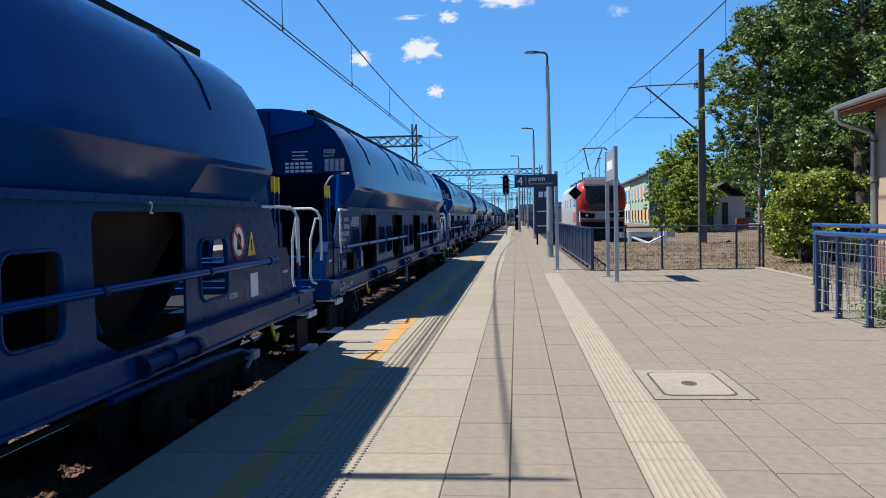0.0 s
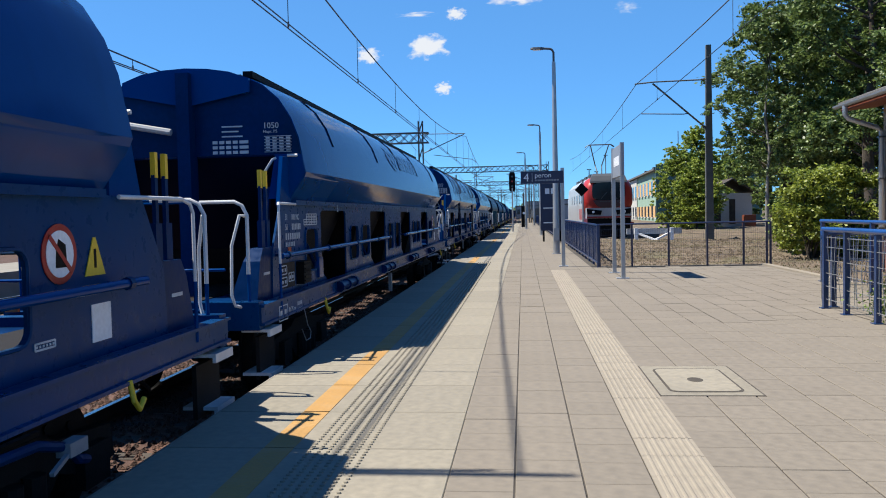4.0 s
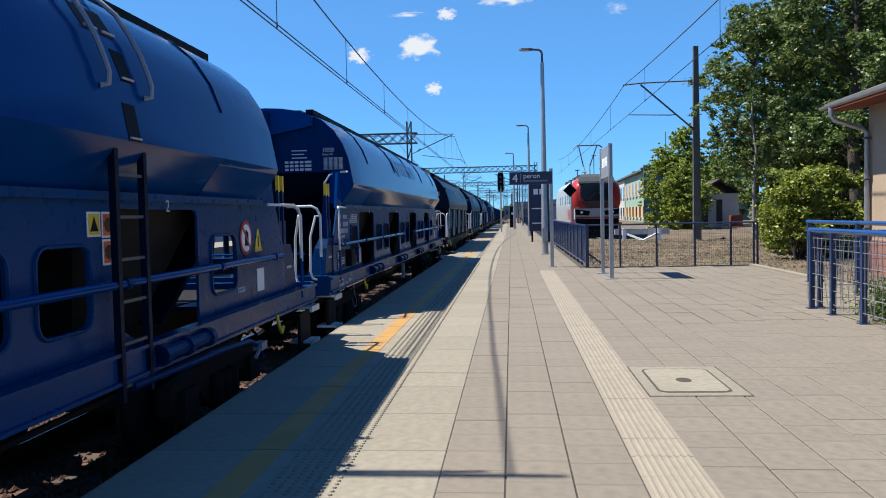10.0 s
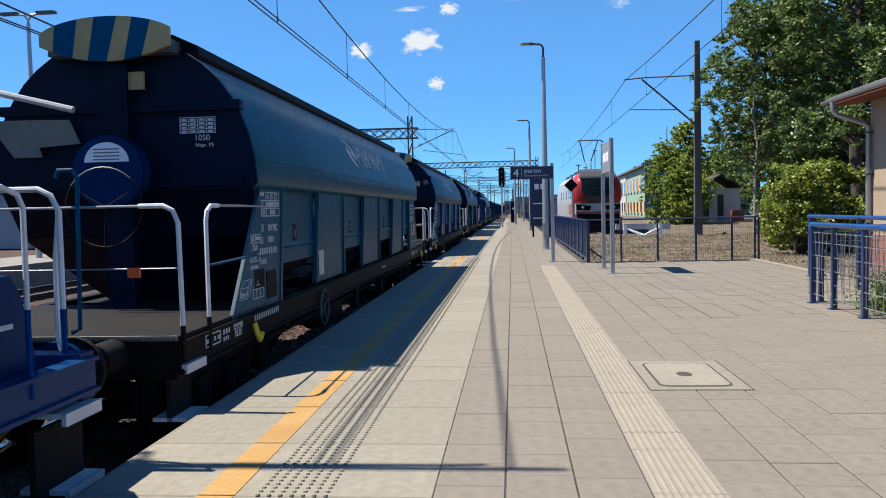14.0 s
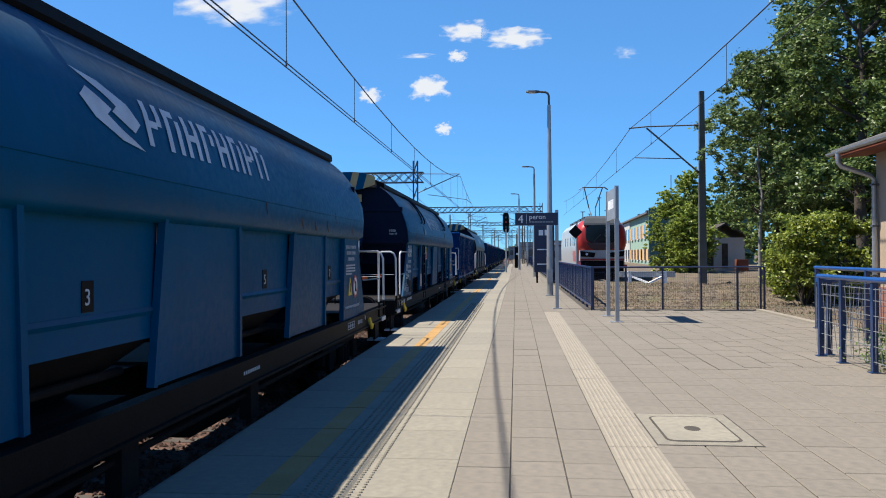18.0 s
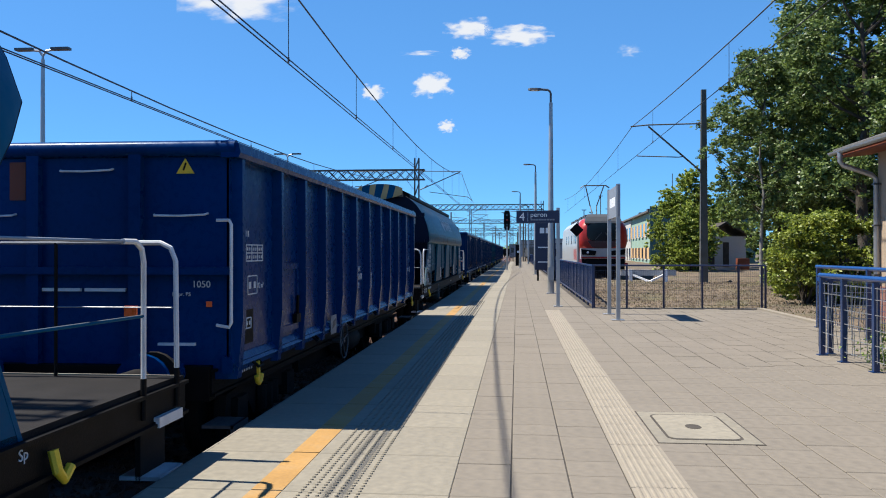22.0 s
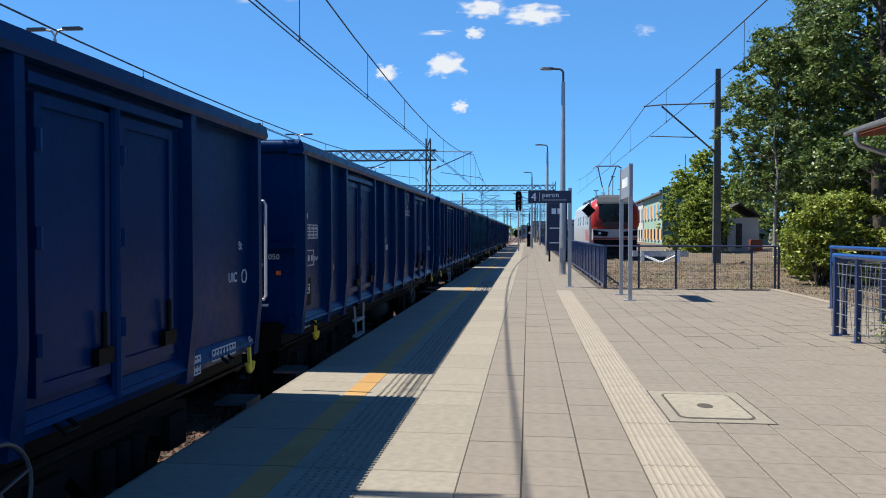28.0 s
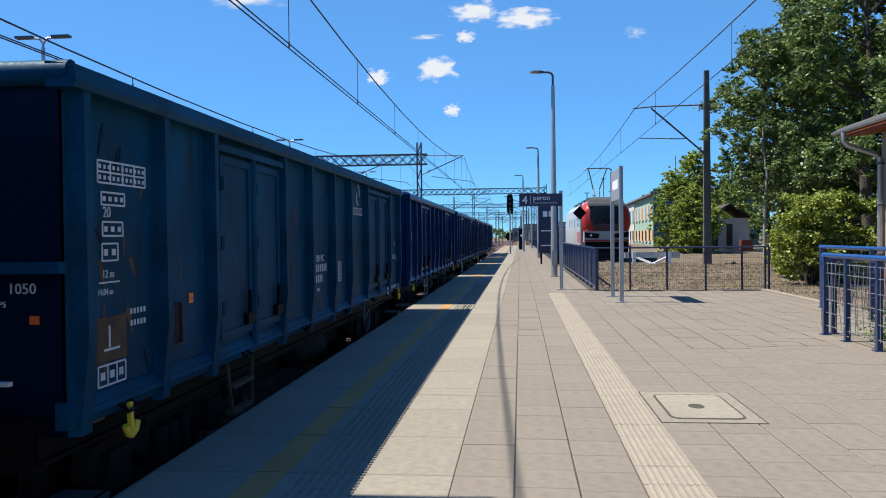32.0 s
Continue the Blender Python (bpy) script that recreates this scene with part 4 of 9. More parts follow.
def blue_hopper(paint):
    w = thing("hopper_wagon", "glossy dark blue covered hopper wagon with a rounded roof", "freight wagon", "goods train wagons")
    y0, y1 = 2.25, 18.14
    # body skin: rounded in plan at the ends, its floor rising towards the end plates
    bm = bmesh.new()
    full = A_HALF + [(-x, z) for x, z in reversed(A_HALF[1:])]
    secs = []
    for y, k, floor in ((y0 + 0.02, 0.0, 2.9), (y0 + 0.35, 0.5, 2.79), (y0 + 0.8, 0.85, 2.64), (y0 + 1.4, 1.0, 2.45), (y0 + 1.75, 1.0, 2.34), (y0 + 4.6, 1.0, 2.34), (y0 + 4.63, 1.0, 2.34), (y0 + 8, 1.0, 2.34), (y0 + 11.4, 1.0, 2.34), (y1 - 1.75, 1.0, 2.34), (y1 - 1.4, 1.0, 2.45), (y1 - 0.8, 0.85, 2.64), (y1 - 0.35, 0.5, 2.79), (y1 - 0.02, 0.0, 2.9)):
        sec = []
        for x, z in full:
            zz = 2.34 + (z - 2.34) * (0.985 + 0.015 * k)
            xx = x * (0.985 + 0.015 * k)
            if z < 2.4 and zz < floor - 1e-6:
                xx, zz = math.copysign(1.1, x), floor
            sec.append((xx, y, zz))
        secs.append(sec)
    loft(bm, secs)
    part("body", bm, paint, w, "", 28)
    # plates over both ends, darker blue to paint in the neighbouring wagon's shade
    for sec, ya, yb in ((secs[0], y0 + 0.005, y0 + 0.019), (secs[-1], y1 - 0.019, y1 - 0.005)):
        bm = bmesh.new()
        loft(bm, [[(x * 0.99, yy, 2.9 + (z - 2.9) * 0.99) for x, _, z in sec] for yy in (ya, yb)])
        part("end_plate", bm, M_PAINT_I, w, "end plate in a darker blue for its shade")
    # skirts that carry the side down past the rising floor, and the corner gussets
    for sx in (1, -1):
        for ya, yb in ((y0 + 0.02, y0 + 1.8), (y1 - 1.8, y1 - 0.02)):
            bm = bmesh.new()
            rim = [(1.46, 2.68), (1.436, 2.622), (1.233, 2.34), (1.2, 2.36), (1.4, 2.63), (1.43, 2.68)]
            loft(bm, [[(sx * x, y, z) for x, z in rim] for y in (ya, yb)])
            part("side_skirt", bm, paint, w)
        for ya in (y0 + 0.0, y1 - 0.03):
            bm = bmesh.new()
            loft(bm, [[(sx * x, y, z) for x, z in ((1.08, 2.9), (1.41, 2.9), (1.45, 2.68), (1.385, 2.56), (1.22, 2.36), (0.98, 2.36))] for y in (ya, ya + 0.03)])
            part("corner_gusset", bm, paint, w)
        # raised arched hood plate at the top of the end
    for ya in (y0 - 0.07, y1 + 0.01):
        bm = bmesh.new()
        arch = [(-0.8, 3.66), (0.0, 3.5), (0.8, 3.66), (0.8, 3.82), (0.56, 3.91), (0.28, 3.955), (0.0, 3.97), (-0.28, 3.955), (-0.56, 3.91), (-0.8, 3.82)]
        loft(bm, [[(x, y, z) for x, z in arch] for y in (ya, ya + 0.06)])
        part("end_hood", bm, paint, w)
    # roof walkway ridge
    bm = bmesh.new()
    box(bm, -0.32, 0.32, y0 + 0.9, y1 - 0.9, 3.95, 4.03)
    box(bm, 0.26, 0.36, y0 + 0.9, y1 - 0.9, 3.96, 4.05)
    part("roof_walkway", bm, M_DARKGREY, w)
    bm = bmesh.new()
    box(bm, 0.6, 0.725, y0 + 0.3, y1 - 0.1, 3.895, 3.975)
    part("walkway_rail", bm, M_BLACK, w, "black rail along the roof edge")
    # seams over the roof
    for y in (y0 + 1.7, y0 + 5.2, y0 + 8.0, y0 + 10.8, y0 + 14.3):
        bm = bmesh.new()
        tube(bm, [(x * 1.003, y, z + 0.003) for x, z in A_HALF[2:8]], 0.011, 5)
        part("roof_seam", bm, M_NAVY_AND_SHADE, w)
    # ledge where the lower wall begins
    bm = bmesh.new()
    box(bm, 1.2, 1.3, y0 + 0.1, y1 - 0.1, 2.28, 2.34)
    part("ledge", bm, M_PAINT_L, w)
    # lower wall with its openings
    for sx, ya, yb in ((1, y0 + 0.3, y1 - 0.3), (-1, y0 + 0.3, y1 - 0.3)):
        bm = bmesh.new()
        holes = [wide_opening(a, b) if big else rounded(a, b, 1.43, 1.97, 0.1) for a, b, big in A_HOLES]
        outer = [(1.45, 1.04), (19.0, 1.04), (18.95, 1.75), (18.62, 2.3), (1.86, 2.3), (1.5, 1.75)]
        holed(bm, outer, holes, sx * 1.23, sx * 1.255)
        part("lower_wall", bm, M_PAINT_L, w, "dusty navy lower wall with openings")
    for yo, k in ((0.0, 1), (20.48, -1)):
        bm = bmesh.new()
        loft(bm, [[(x, yo + k * y, z) for y, z in ((1.84, 2.28), (2.3, 2.28), (2.3, 2.88), (2.02, 2.86))] for x in (1.2, 1.245)])
        part("corner_plate", bm, paint, w)
        bm = bmesh.new()
        tube(bm, [(1.25, yo + k * 2.2, 2.88), (1.37, yo + k * 2.2, 2.88)], 0.018, 6)
        part("grab_iron", bm, M_HANDRAIL, w, "white grab iron")
        bm = bmesh.new()
        tube(bm, [(0.98, yo + k * 2.16, 2.68), (0.99, yo + k * 2.14, 2.7), (1.08, yo + k * 2.14, 2.83), (1.12, yo + k * 2.16, 2.85)], 0.016, 6)
        part("grab_iron", bm, M_HANDRAIL, w, "white grab iron")
    # rims round the small openings
    for a, b, big in A_HOLES:
        if not big:
            bm = bmesh.new()
            tube(bm, [(1.262, y, z) for y, z in rounded(a - 0.01, b + 0.01, 1.42, 1.98, 0.11)], 0.014, 5, True)
            part("opening_rim", bm, M_PAINT_L, w)
    # hopper chutes behind the openings
    for a, b, big in A_HOLES:
        if big:
            bm = bmesh.new()
            loft(bm, [[(sx * xx, yy, z) for sx, yy in ((-1, a + d), (1, a + d), (1, b - d), (-1, b - d))] for xx, d, z in ((1.15, -0.35, 2.3), (0.75, 0.25, 1.15), (0.72, 0.28, 0.75))])
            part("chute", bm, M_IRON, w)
            bm = bmesh.new()
            tube(bm, [(1.43, a + 0.26, 1.12), (1.43, b - 0.26, 1.12)], 0.06, 10)
            for yc in (a + 0.3, (a + b) / 2, b - 0.3):
                tube(bm, [(1.43, yc - 0.04, 1.12), (1.43, yc + 0.04, 1.12)], 0.082, 10)
            tube(bm, [(0.95, a + 0.3, 1.75), (1.12, a + 0.3, 1.35)], 0.03, 6)
            part("discharge_shaft", bm, M_PAINT_I, w)
    frame_parts(w, 0.62, A_LEN - 0.62, 1.40, 1.02, 1.24, M_PAINT_L)
    # end decks
    for ya, yb in ((0.65, y0 + 0.35), (y1 - 0.35, A_LEN - 0.65)):
        bm = bmesh.new()
        box(bm, -1.3, 1.29, ya, yb, 1.14, 1.18)
        part("end_deck", bm, M_PAINT_I, w)
    # sloping end chutes and central end post; darker paints carry the end's shade
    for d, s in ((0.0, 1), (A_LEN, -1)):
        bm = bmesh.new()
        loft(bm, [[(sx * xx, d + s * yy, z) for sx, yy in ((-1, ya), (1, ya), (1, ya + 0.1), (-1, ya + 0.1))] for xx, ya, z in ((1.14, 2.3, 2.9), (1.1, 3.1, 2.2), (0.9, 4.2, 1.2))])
        part("end_slope", bm, M_NAVY_AND_SHADE, w)
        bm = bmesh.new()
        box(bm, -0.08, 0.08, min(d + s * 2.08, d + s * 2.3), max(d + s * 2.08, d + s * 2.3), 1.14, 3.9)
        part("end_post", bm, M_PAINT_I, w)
        for x in (-0.95, 0.95):
            bm = bmesh.new()
            bar(bm, (x, d + s * 1.9, 1.14), (x, d + s * 2.35, 2.5), 0.07)
            part("end_brace", bm, M_PAINT_I, w)
        bm = bmesh.new()
        tube(bm, [(-1.3, d + s * 2.1, 3.4), (-0.16, d + s * 2.1, 3.19)], 0.042, 8)
        part("vent_pipe", bm, M_LIGHTGREY, w)
        # front bow: white at the corner, thin and blue across the deck
        bm = bmesh.new()
        tube(bm, [(0.75, d + s * 0.7, 2.3), (1.12, d + s * 0.7, 2.3), (1.2, d + s * 0.7, 2.26), (1.25, d + s * 0.7, 2.16), (1.25, d + s * 0.7, 1.55)], 0.019, 8)
        part("handrail", bm, M_HANDRAIL, w, "white tubular handrail", 40)
        bm = bmesh.new()
        tube(bm, [(1.25, d + s * 0.7, 1.55), (1.25, d + s * 0.7, 1.12)], 0.019, 8)
        part("handrail_foot", bm, paint, w)
        bm = bmesh.new()
        tube(bm, [(0.75, d + s * 0.7, 2.3), (-1.15, d + s * 0.7, 2.3), (-1.25, d + s * 0.7, 2.2), (-1.25, d + s * 0.7, 1.12)], 0.012, 8)
        part("cross_bow", bm, paint, w)
        # shunter's loop before the bow
        bm = bmesh.new()
        tube(bm, [(1.23, d + s * 0.68, 2.15), (1.2, d + s * 0.62, 2.16), (1.13, d + s * 0.56, 1.85), (1.12, d + s * 0.55, 1.35), (1.15, d + s * 0.56, 1.24), (1.24, d + s * 0.66, 1.2)], 0.017, 8)
        part("shunter_loop", bm, M_HANDRAIL, w, "white bent grab loop", 40)
        bm = bmesh.new()
        tube(bm, [(-1.1, d + s * 0.7, 1.6), (1.0, d + s * 0.7, 1.6)], 0.016, 6)
        part("cross_rail", bm, paint, w)
        bm = bmesh.new()
        tube(bm, [(1.4, d + s * 1.3, 1.62), (1.4, d + s * 1.3, 2.18), (1.39, d + s * 1.33, 2.25), (1.36, d + s * 1.42, 2.29), (1.3, d + s * 2.3, 2.29)], 0.016, 8)
        part("corner_rail", bm, M_HANDRAIL, w, "white corner rail")
        bm = bmesh.new()
        tube(bm, [(1.4, d + s * 1.3, 1.12), (1.4, d + s * 1.3, 1.62)], 0.016, 8)
        part("rail_foot", bm, paint, w)
        # yellow-tipped levers on their quadrant
        for digit, dy in (("5", 1.33), ("7", 1.51)):
            bm = bmesh.new()
            box(bm, 1.17, 1.2, d + s * dy - 0.025, d + s * dy + 0.025, 2.05, 2.48)
            box(bm, 1.16, 1.21, d + s * dy - 0.055, d + s * dy + 0.055, 1.7, 2.1)
            lev = part("lever", bm, M_PAINT_I, w)
            bm = bmesh.new()
            box(bm, 1.165, 1.205, d + s * dy - 0.024, d + s * dy + 0.024, 2.46, 2.66)
            part("lever_grip", bm, M_WARN, lev, "yellow lever grip")
        bm = bmesh.new()
        loft(bm, [[(xa, d + s * ya, z), (1.24, d + s * ya, z), (1.24, d + s * yb, z), (xa, d + s * yb, z)] for xa, ya, yb, z in ((0.95, 0.95, 1.98, 1.16), (0.98, 1.02, 1.9, 1.4), (1.05, 1.1, 1.75, 1.66), (1.1, 1.2, 1.66, 1.8))])
        part("lever_quadrant", bm, M_PAINT_I, w)
        bm = bmesh.new()
        box(bm, 1.241, 1.246, min(d + s * 1.2, d + s * 1.4), max(d + s * 1.2, d + s * 1.4), 1.5, 1.53)
        part("scale_mark", bm, M_MARK, w)
        steps(w, d + s * 0.88, 1.44, (0.95, 0.5))
        bm = bmesh.new()
        box(bm, 1.30, 1.34, min(d + s * 0.7, d + s * 1.2), max(d + s * 0.7, d + s * 1.2), 0.45, 0.9)
        part("step_hanger", bm, M_IRON, w)
        bm = bmesh.new()
        box(bm, -0.75, -0.62, min(d + s * 0.57, d + s * 0.6), max(d + s * 0.57, d + s * 0.6), 1.3, 1.4)
        part("reflector", bm, M_ORANGE, w, "orange reflector")
    # long grab pipe along the side
    bm = bmesh.new()
    for ya, yb, holds in ((1.36, 8.7, (1.6, 3.5, 5.4, 7.25, 8.55)), (10.75, 18.35, (10.95, 12.75, 14.6, 16.4, 18.1))):
        bm = bmesh.new()
        tube(bm, [(1.4, ya, 1.70), (1.4, yb, 1.70)], 0.033, 10)
        pipe = part("side_pipe", bm, M_PAINT_A, w, "dark blue side pipe", 40)
        for y in holds:
            bm = bmesh.new()
            bar(bm, (1.25, y, 1.70), (1.4, y, 1.70), 0.03)
            tube(bm, [(1.4, y - 0.03, 1.7), (1.4, y + 0.03, 1.7)], 0.045, 8)
            part("pipe_bracket", bm, M_PAINT_I, pipe)
    # air reservoirs and pipework below
    bm = bmesh.new()
    for y in (6.6, 12.6):
        tube(bm, [(0.9, y, 0.84), (0.9, y + 0.15, 0.84), (0.9, y + 1.1, 0.84), (0.9, y + 1.25, 0.84)], [0.08, 0.16, 0.16, 0.08], 14)
    tube(bm, [(1.15, 3.0, 0.86), (1.15, 17.4, 0.86)], 0.025, 6)
    part("air_reservoir", bm, M_IRON, w, "", 40)
    bm = bmesh.new()
    box(bm, 1.3, 1.36, 8.9, 9.02, 0.58, 0.95)
    part("hanger_plate", bm, M_SIGNGREY, w, "pale hanger plate")
    bm = bmesh.new()
    tube(bm, [(1.42, 2.12, 1.05), (1.44, 2.12, 0.95), (1.44, 2.2, 0.82), (1.44, 2.34, 0.72), (1.44, 2.3, 0.64), (1.44, 2.12, 0.64), (1.44, 1.95, 0.8)], 0.006, 6)
    part("loose_cord", bm, M_SIGNGREY, w, "pale cord hanging in a loop", 40)
    # markings
    framed(w, [(2.93, 3.44, 2.1, 2.17, 1, 4), (2.8, 3.44, 2.03, 2.1, 1, 5), (17.25, 17.45, 1.38, 1.42, 1, 1)], 1.257)
    for body, y, z in (("31", 2.0, 2.1), ("RIV MC", 2.27, 2.1), ("51", 2.0, 1.98)):
        text_part(body, 0.1, pose(1.257, y, z, 90, 0, 90), M_MARK, w)
    lettering(w, [(2.27, 1.965, 0.4, 0.1, 6), (2.0, 1.85, 0.64, 0.1, 7), (2.0, 1.77, 0.4, 0.07, 6)], 1.257)
    bm = bmesh.new()
    for ya in (9.4, 9.5, 9.57):
        box(bm, 1.402, 1.406, ya, ya + 0.05, 1.12, 1.17)
    part("yellow_mark", bm, M_TAN, w, "small faded yellow marks")
    framed(w, [(1.2, 1.51, 0.99, 1.15, 1, 1)], 1.402)
    text_part("R 75 m", 0.09, pose(1.402, 1.58, 1.04, 90, 0, 90), M_MARK, w)
    lettering(w, [(1.92, 1.08, 0.2, 0.06, 4), (1.92, 1.0, 0.2, 0.06, 4), (8.92, 1.12, 0.26, 0.065, 6), (8.9, 1.04, 0.32, 0.065, 8)], 1.402)
    for ya, yb, mat, label in ((1.74, 2.0, M_NAVY_AND_SHADE, "dark marking plate"), (2.01, 2.33, M_BARK, "brown marking plate")):
        bm = bmesh.new()
        box(bm, 1.255, 1.262, ya, yb, 1.29, 1.59)
        part("marking_plate", bm, mat, w, label)
    framed(w, [(1.76, 1.98, 1.46, 1.56, 1, 1), (1.76, 1.98, 1.32, 1.42, 1, 1), (2.06, 2.28, 1.36, 1.46, 1, 2)], 1.263)
    bm = bmesh.new()
    box(bm, 1.255, 1.36, 2.4, 2.73, 1.3, 1.58)
    valve = part("valve_box", bm, M_BLACK, w, "black valve box")
    for k in range(5):
        bm = bmesh.new()
        box(bm, 1.36, 1.37, 2.42, 2.71, 1.33 + k * 0.05, 1.35 + k * 0.05)
        part("valve_rib", bm, M_BLACK, valve)
    bm = bmesh.new()
    box(bm, 1.255, 1.29, 3.42, 3.63, 1.3, 1.58)
    part("raised_plate", bm, paint, w)
    bm = bmesh.new()
    box(bm, 1.256, 1.264, 2.08, 2.2, 1.7, 1.77)
    part("reflector", bm, M_ORANGE, w, "orange side reflector")
    bm = bmesh.new()
    box(bm, 1.256, 1.262, 12.78, 12.95, 1.31, 1.58)
    like(part("white_notice", bm, M_SIGNGREY, w, "pale paper notice"), pose(0, -3.8, 0))
    bm = bmesh.new()
    box(bm, 1.256, 1.262, 17.87, 18.11, 1.33, 1.58)
    part("white_notice", bm, M_WHITE, w, "white paper notice")
    sign_disc(w, 1.258, 17.53, 1.93, 0.185)
    warning_triangle(w, 1.258, 17.93, 1.77, 0.25)
    for digit, y in zip("5432", (4.5, 8.2, 11.8, 15.5)):
        text_part(digit, 0.14, pose(1.302, y, 2.2, 90, 0, 90), M_MARK, w, "numeral")
    text_part("1050", 0.1, pose(0.94, y0 - 0.006, 3.22, 90), M_MARK, w)
    text_part("Napr. P5", 0.05, pose(0.94, y0 - 0.006, 3.165, 90), M_MARK, w)
    bm = bmesh.new()
    for k in range(6):
        box(bm, 0.95, 1.29, y0 - 0.005, y0 + 0.03, 3.12 - k * 0.038, 3.126 - k * 0.038)
        for i in range(4):
            box(bm, 0.97 + i * 0.085, 1.02 + i * 0.085, y0 - 0.005, y0 + 0.03, 3.095 - min(k, 4) * 0.038, 3.112 - min(k, 4) * 0.038)
    part("marking_table", bm, M_MARK, w, "white framed table of markings")
    # hook for ropes
    bm = bmesh.new()
    tube(bm, [(1.42, 3.15, 1.05), (1.45, 3.15, 0.91), (1.45, 3.22, 0.84), (1.45, 3.29, 0.9)], 0.02, 8)
    h = part("rope_hook", bm, M_WARN, w, "yellow rope hook", 40)
    like(h, pose(0, 14.87, 0))
    # bent brake pipe with its cock near the rear step
    bm = bmesh.new()
    tube(bm, [(1.42, 14.6, 0.98), (1.46, 16.2, 0.96), (1.47, 16.9, 0.93), (1.47, 17.2, 0.84), (1.46, 17.3, 0.74), (1.4, 17.5, 0.68)], 0.03, 8)
    pipe = part("brake_pipe", bm, M_PAINT_I, w, "", 40)
    bm = bmesh.new()
    box(bm, 1.44, 1.53, 17.12, 17.3, 0.8, 0.88)
    bar(bm, (1.5, 17.2, 0.84), (1.52, 16.95, 0.76), 0.025)
    part("brake_cock", bm, M_SIGNGREY, pipe, "pale brake cock")
    # text on the front end plate
    bm = bmesh.new()
    for k in range(3):
        box(bm, 0.42, 0.68 - 0.05 * (k % 2), y0 - 0.005, y0 + 0.03, 3.245 - k * 0.06, 3.262 - k * 0.06)
        for i in range(5):
            box(bm, 0.3 + i * 0.085, 0.3 + i * 0.085 + (0.06 if i < 4 else 0.11), y0 - 0.005, y0 + 0.03, 3.045 - k * 0.062, 3.082 - k * 0.062)
    part("end_marking", bm, M_MARK, w)

    half = A_HALF[2:9]

    def on_skin(u, v):
        # metres along from the middle and up the curve from half height
        pts = half
        lens = [0.0]
        for (xa, za), (xb, zb) in zip(pts, pts[1:]):
            lens.append(lens[-1] + math.hypot(xb - xa, zb - za))
        d = min(max(1.02 - v, 0.0), lens[-1] - 1e-4)
        for k in range(len(pts) - 1):
            if d <= lens[k + 1]:
                f = (d - lens[k]) / (lens[k + 1] - lens[k])
                x = pts[k][0] + f * (pts[k + 1][0] - pts[k][0])
                z = pts[k][1] + f * (pts[k + 1][1] - pts[k][1])
                return (x * 1.004 + 0.006, 9.3 + u, z + 0.008)
        return (1.44, 9.3 + u, 2.9)

    emblem(w, on_skin, 1.06, 1.1, "worn pale emblem and lettering bars on the side", M_WORNMARK)
    buffers(w, A_LEN - 0.15, M_PAINT_I, 0.15)
    running_gear(w, A_LEN, 3.3)
    return w


# -- grain hopper with striped hood --
F_LEN = 19.75
F_HALF = [(0.53, 3.87), (0.745, 3.8), (0.91, 3.686), (1.063, 3.541), (1.196, 3.366), (1.3, 3.19), (1.392, 2.944), (1.444, 2.717), (1.469, 2.45)]


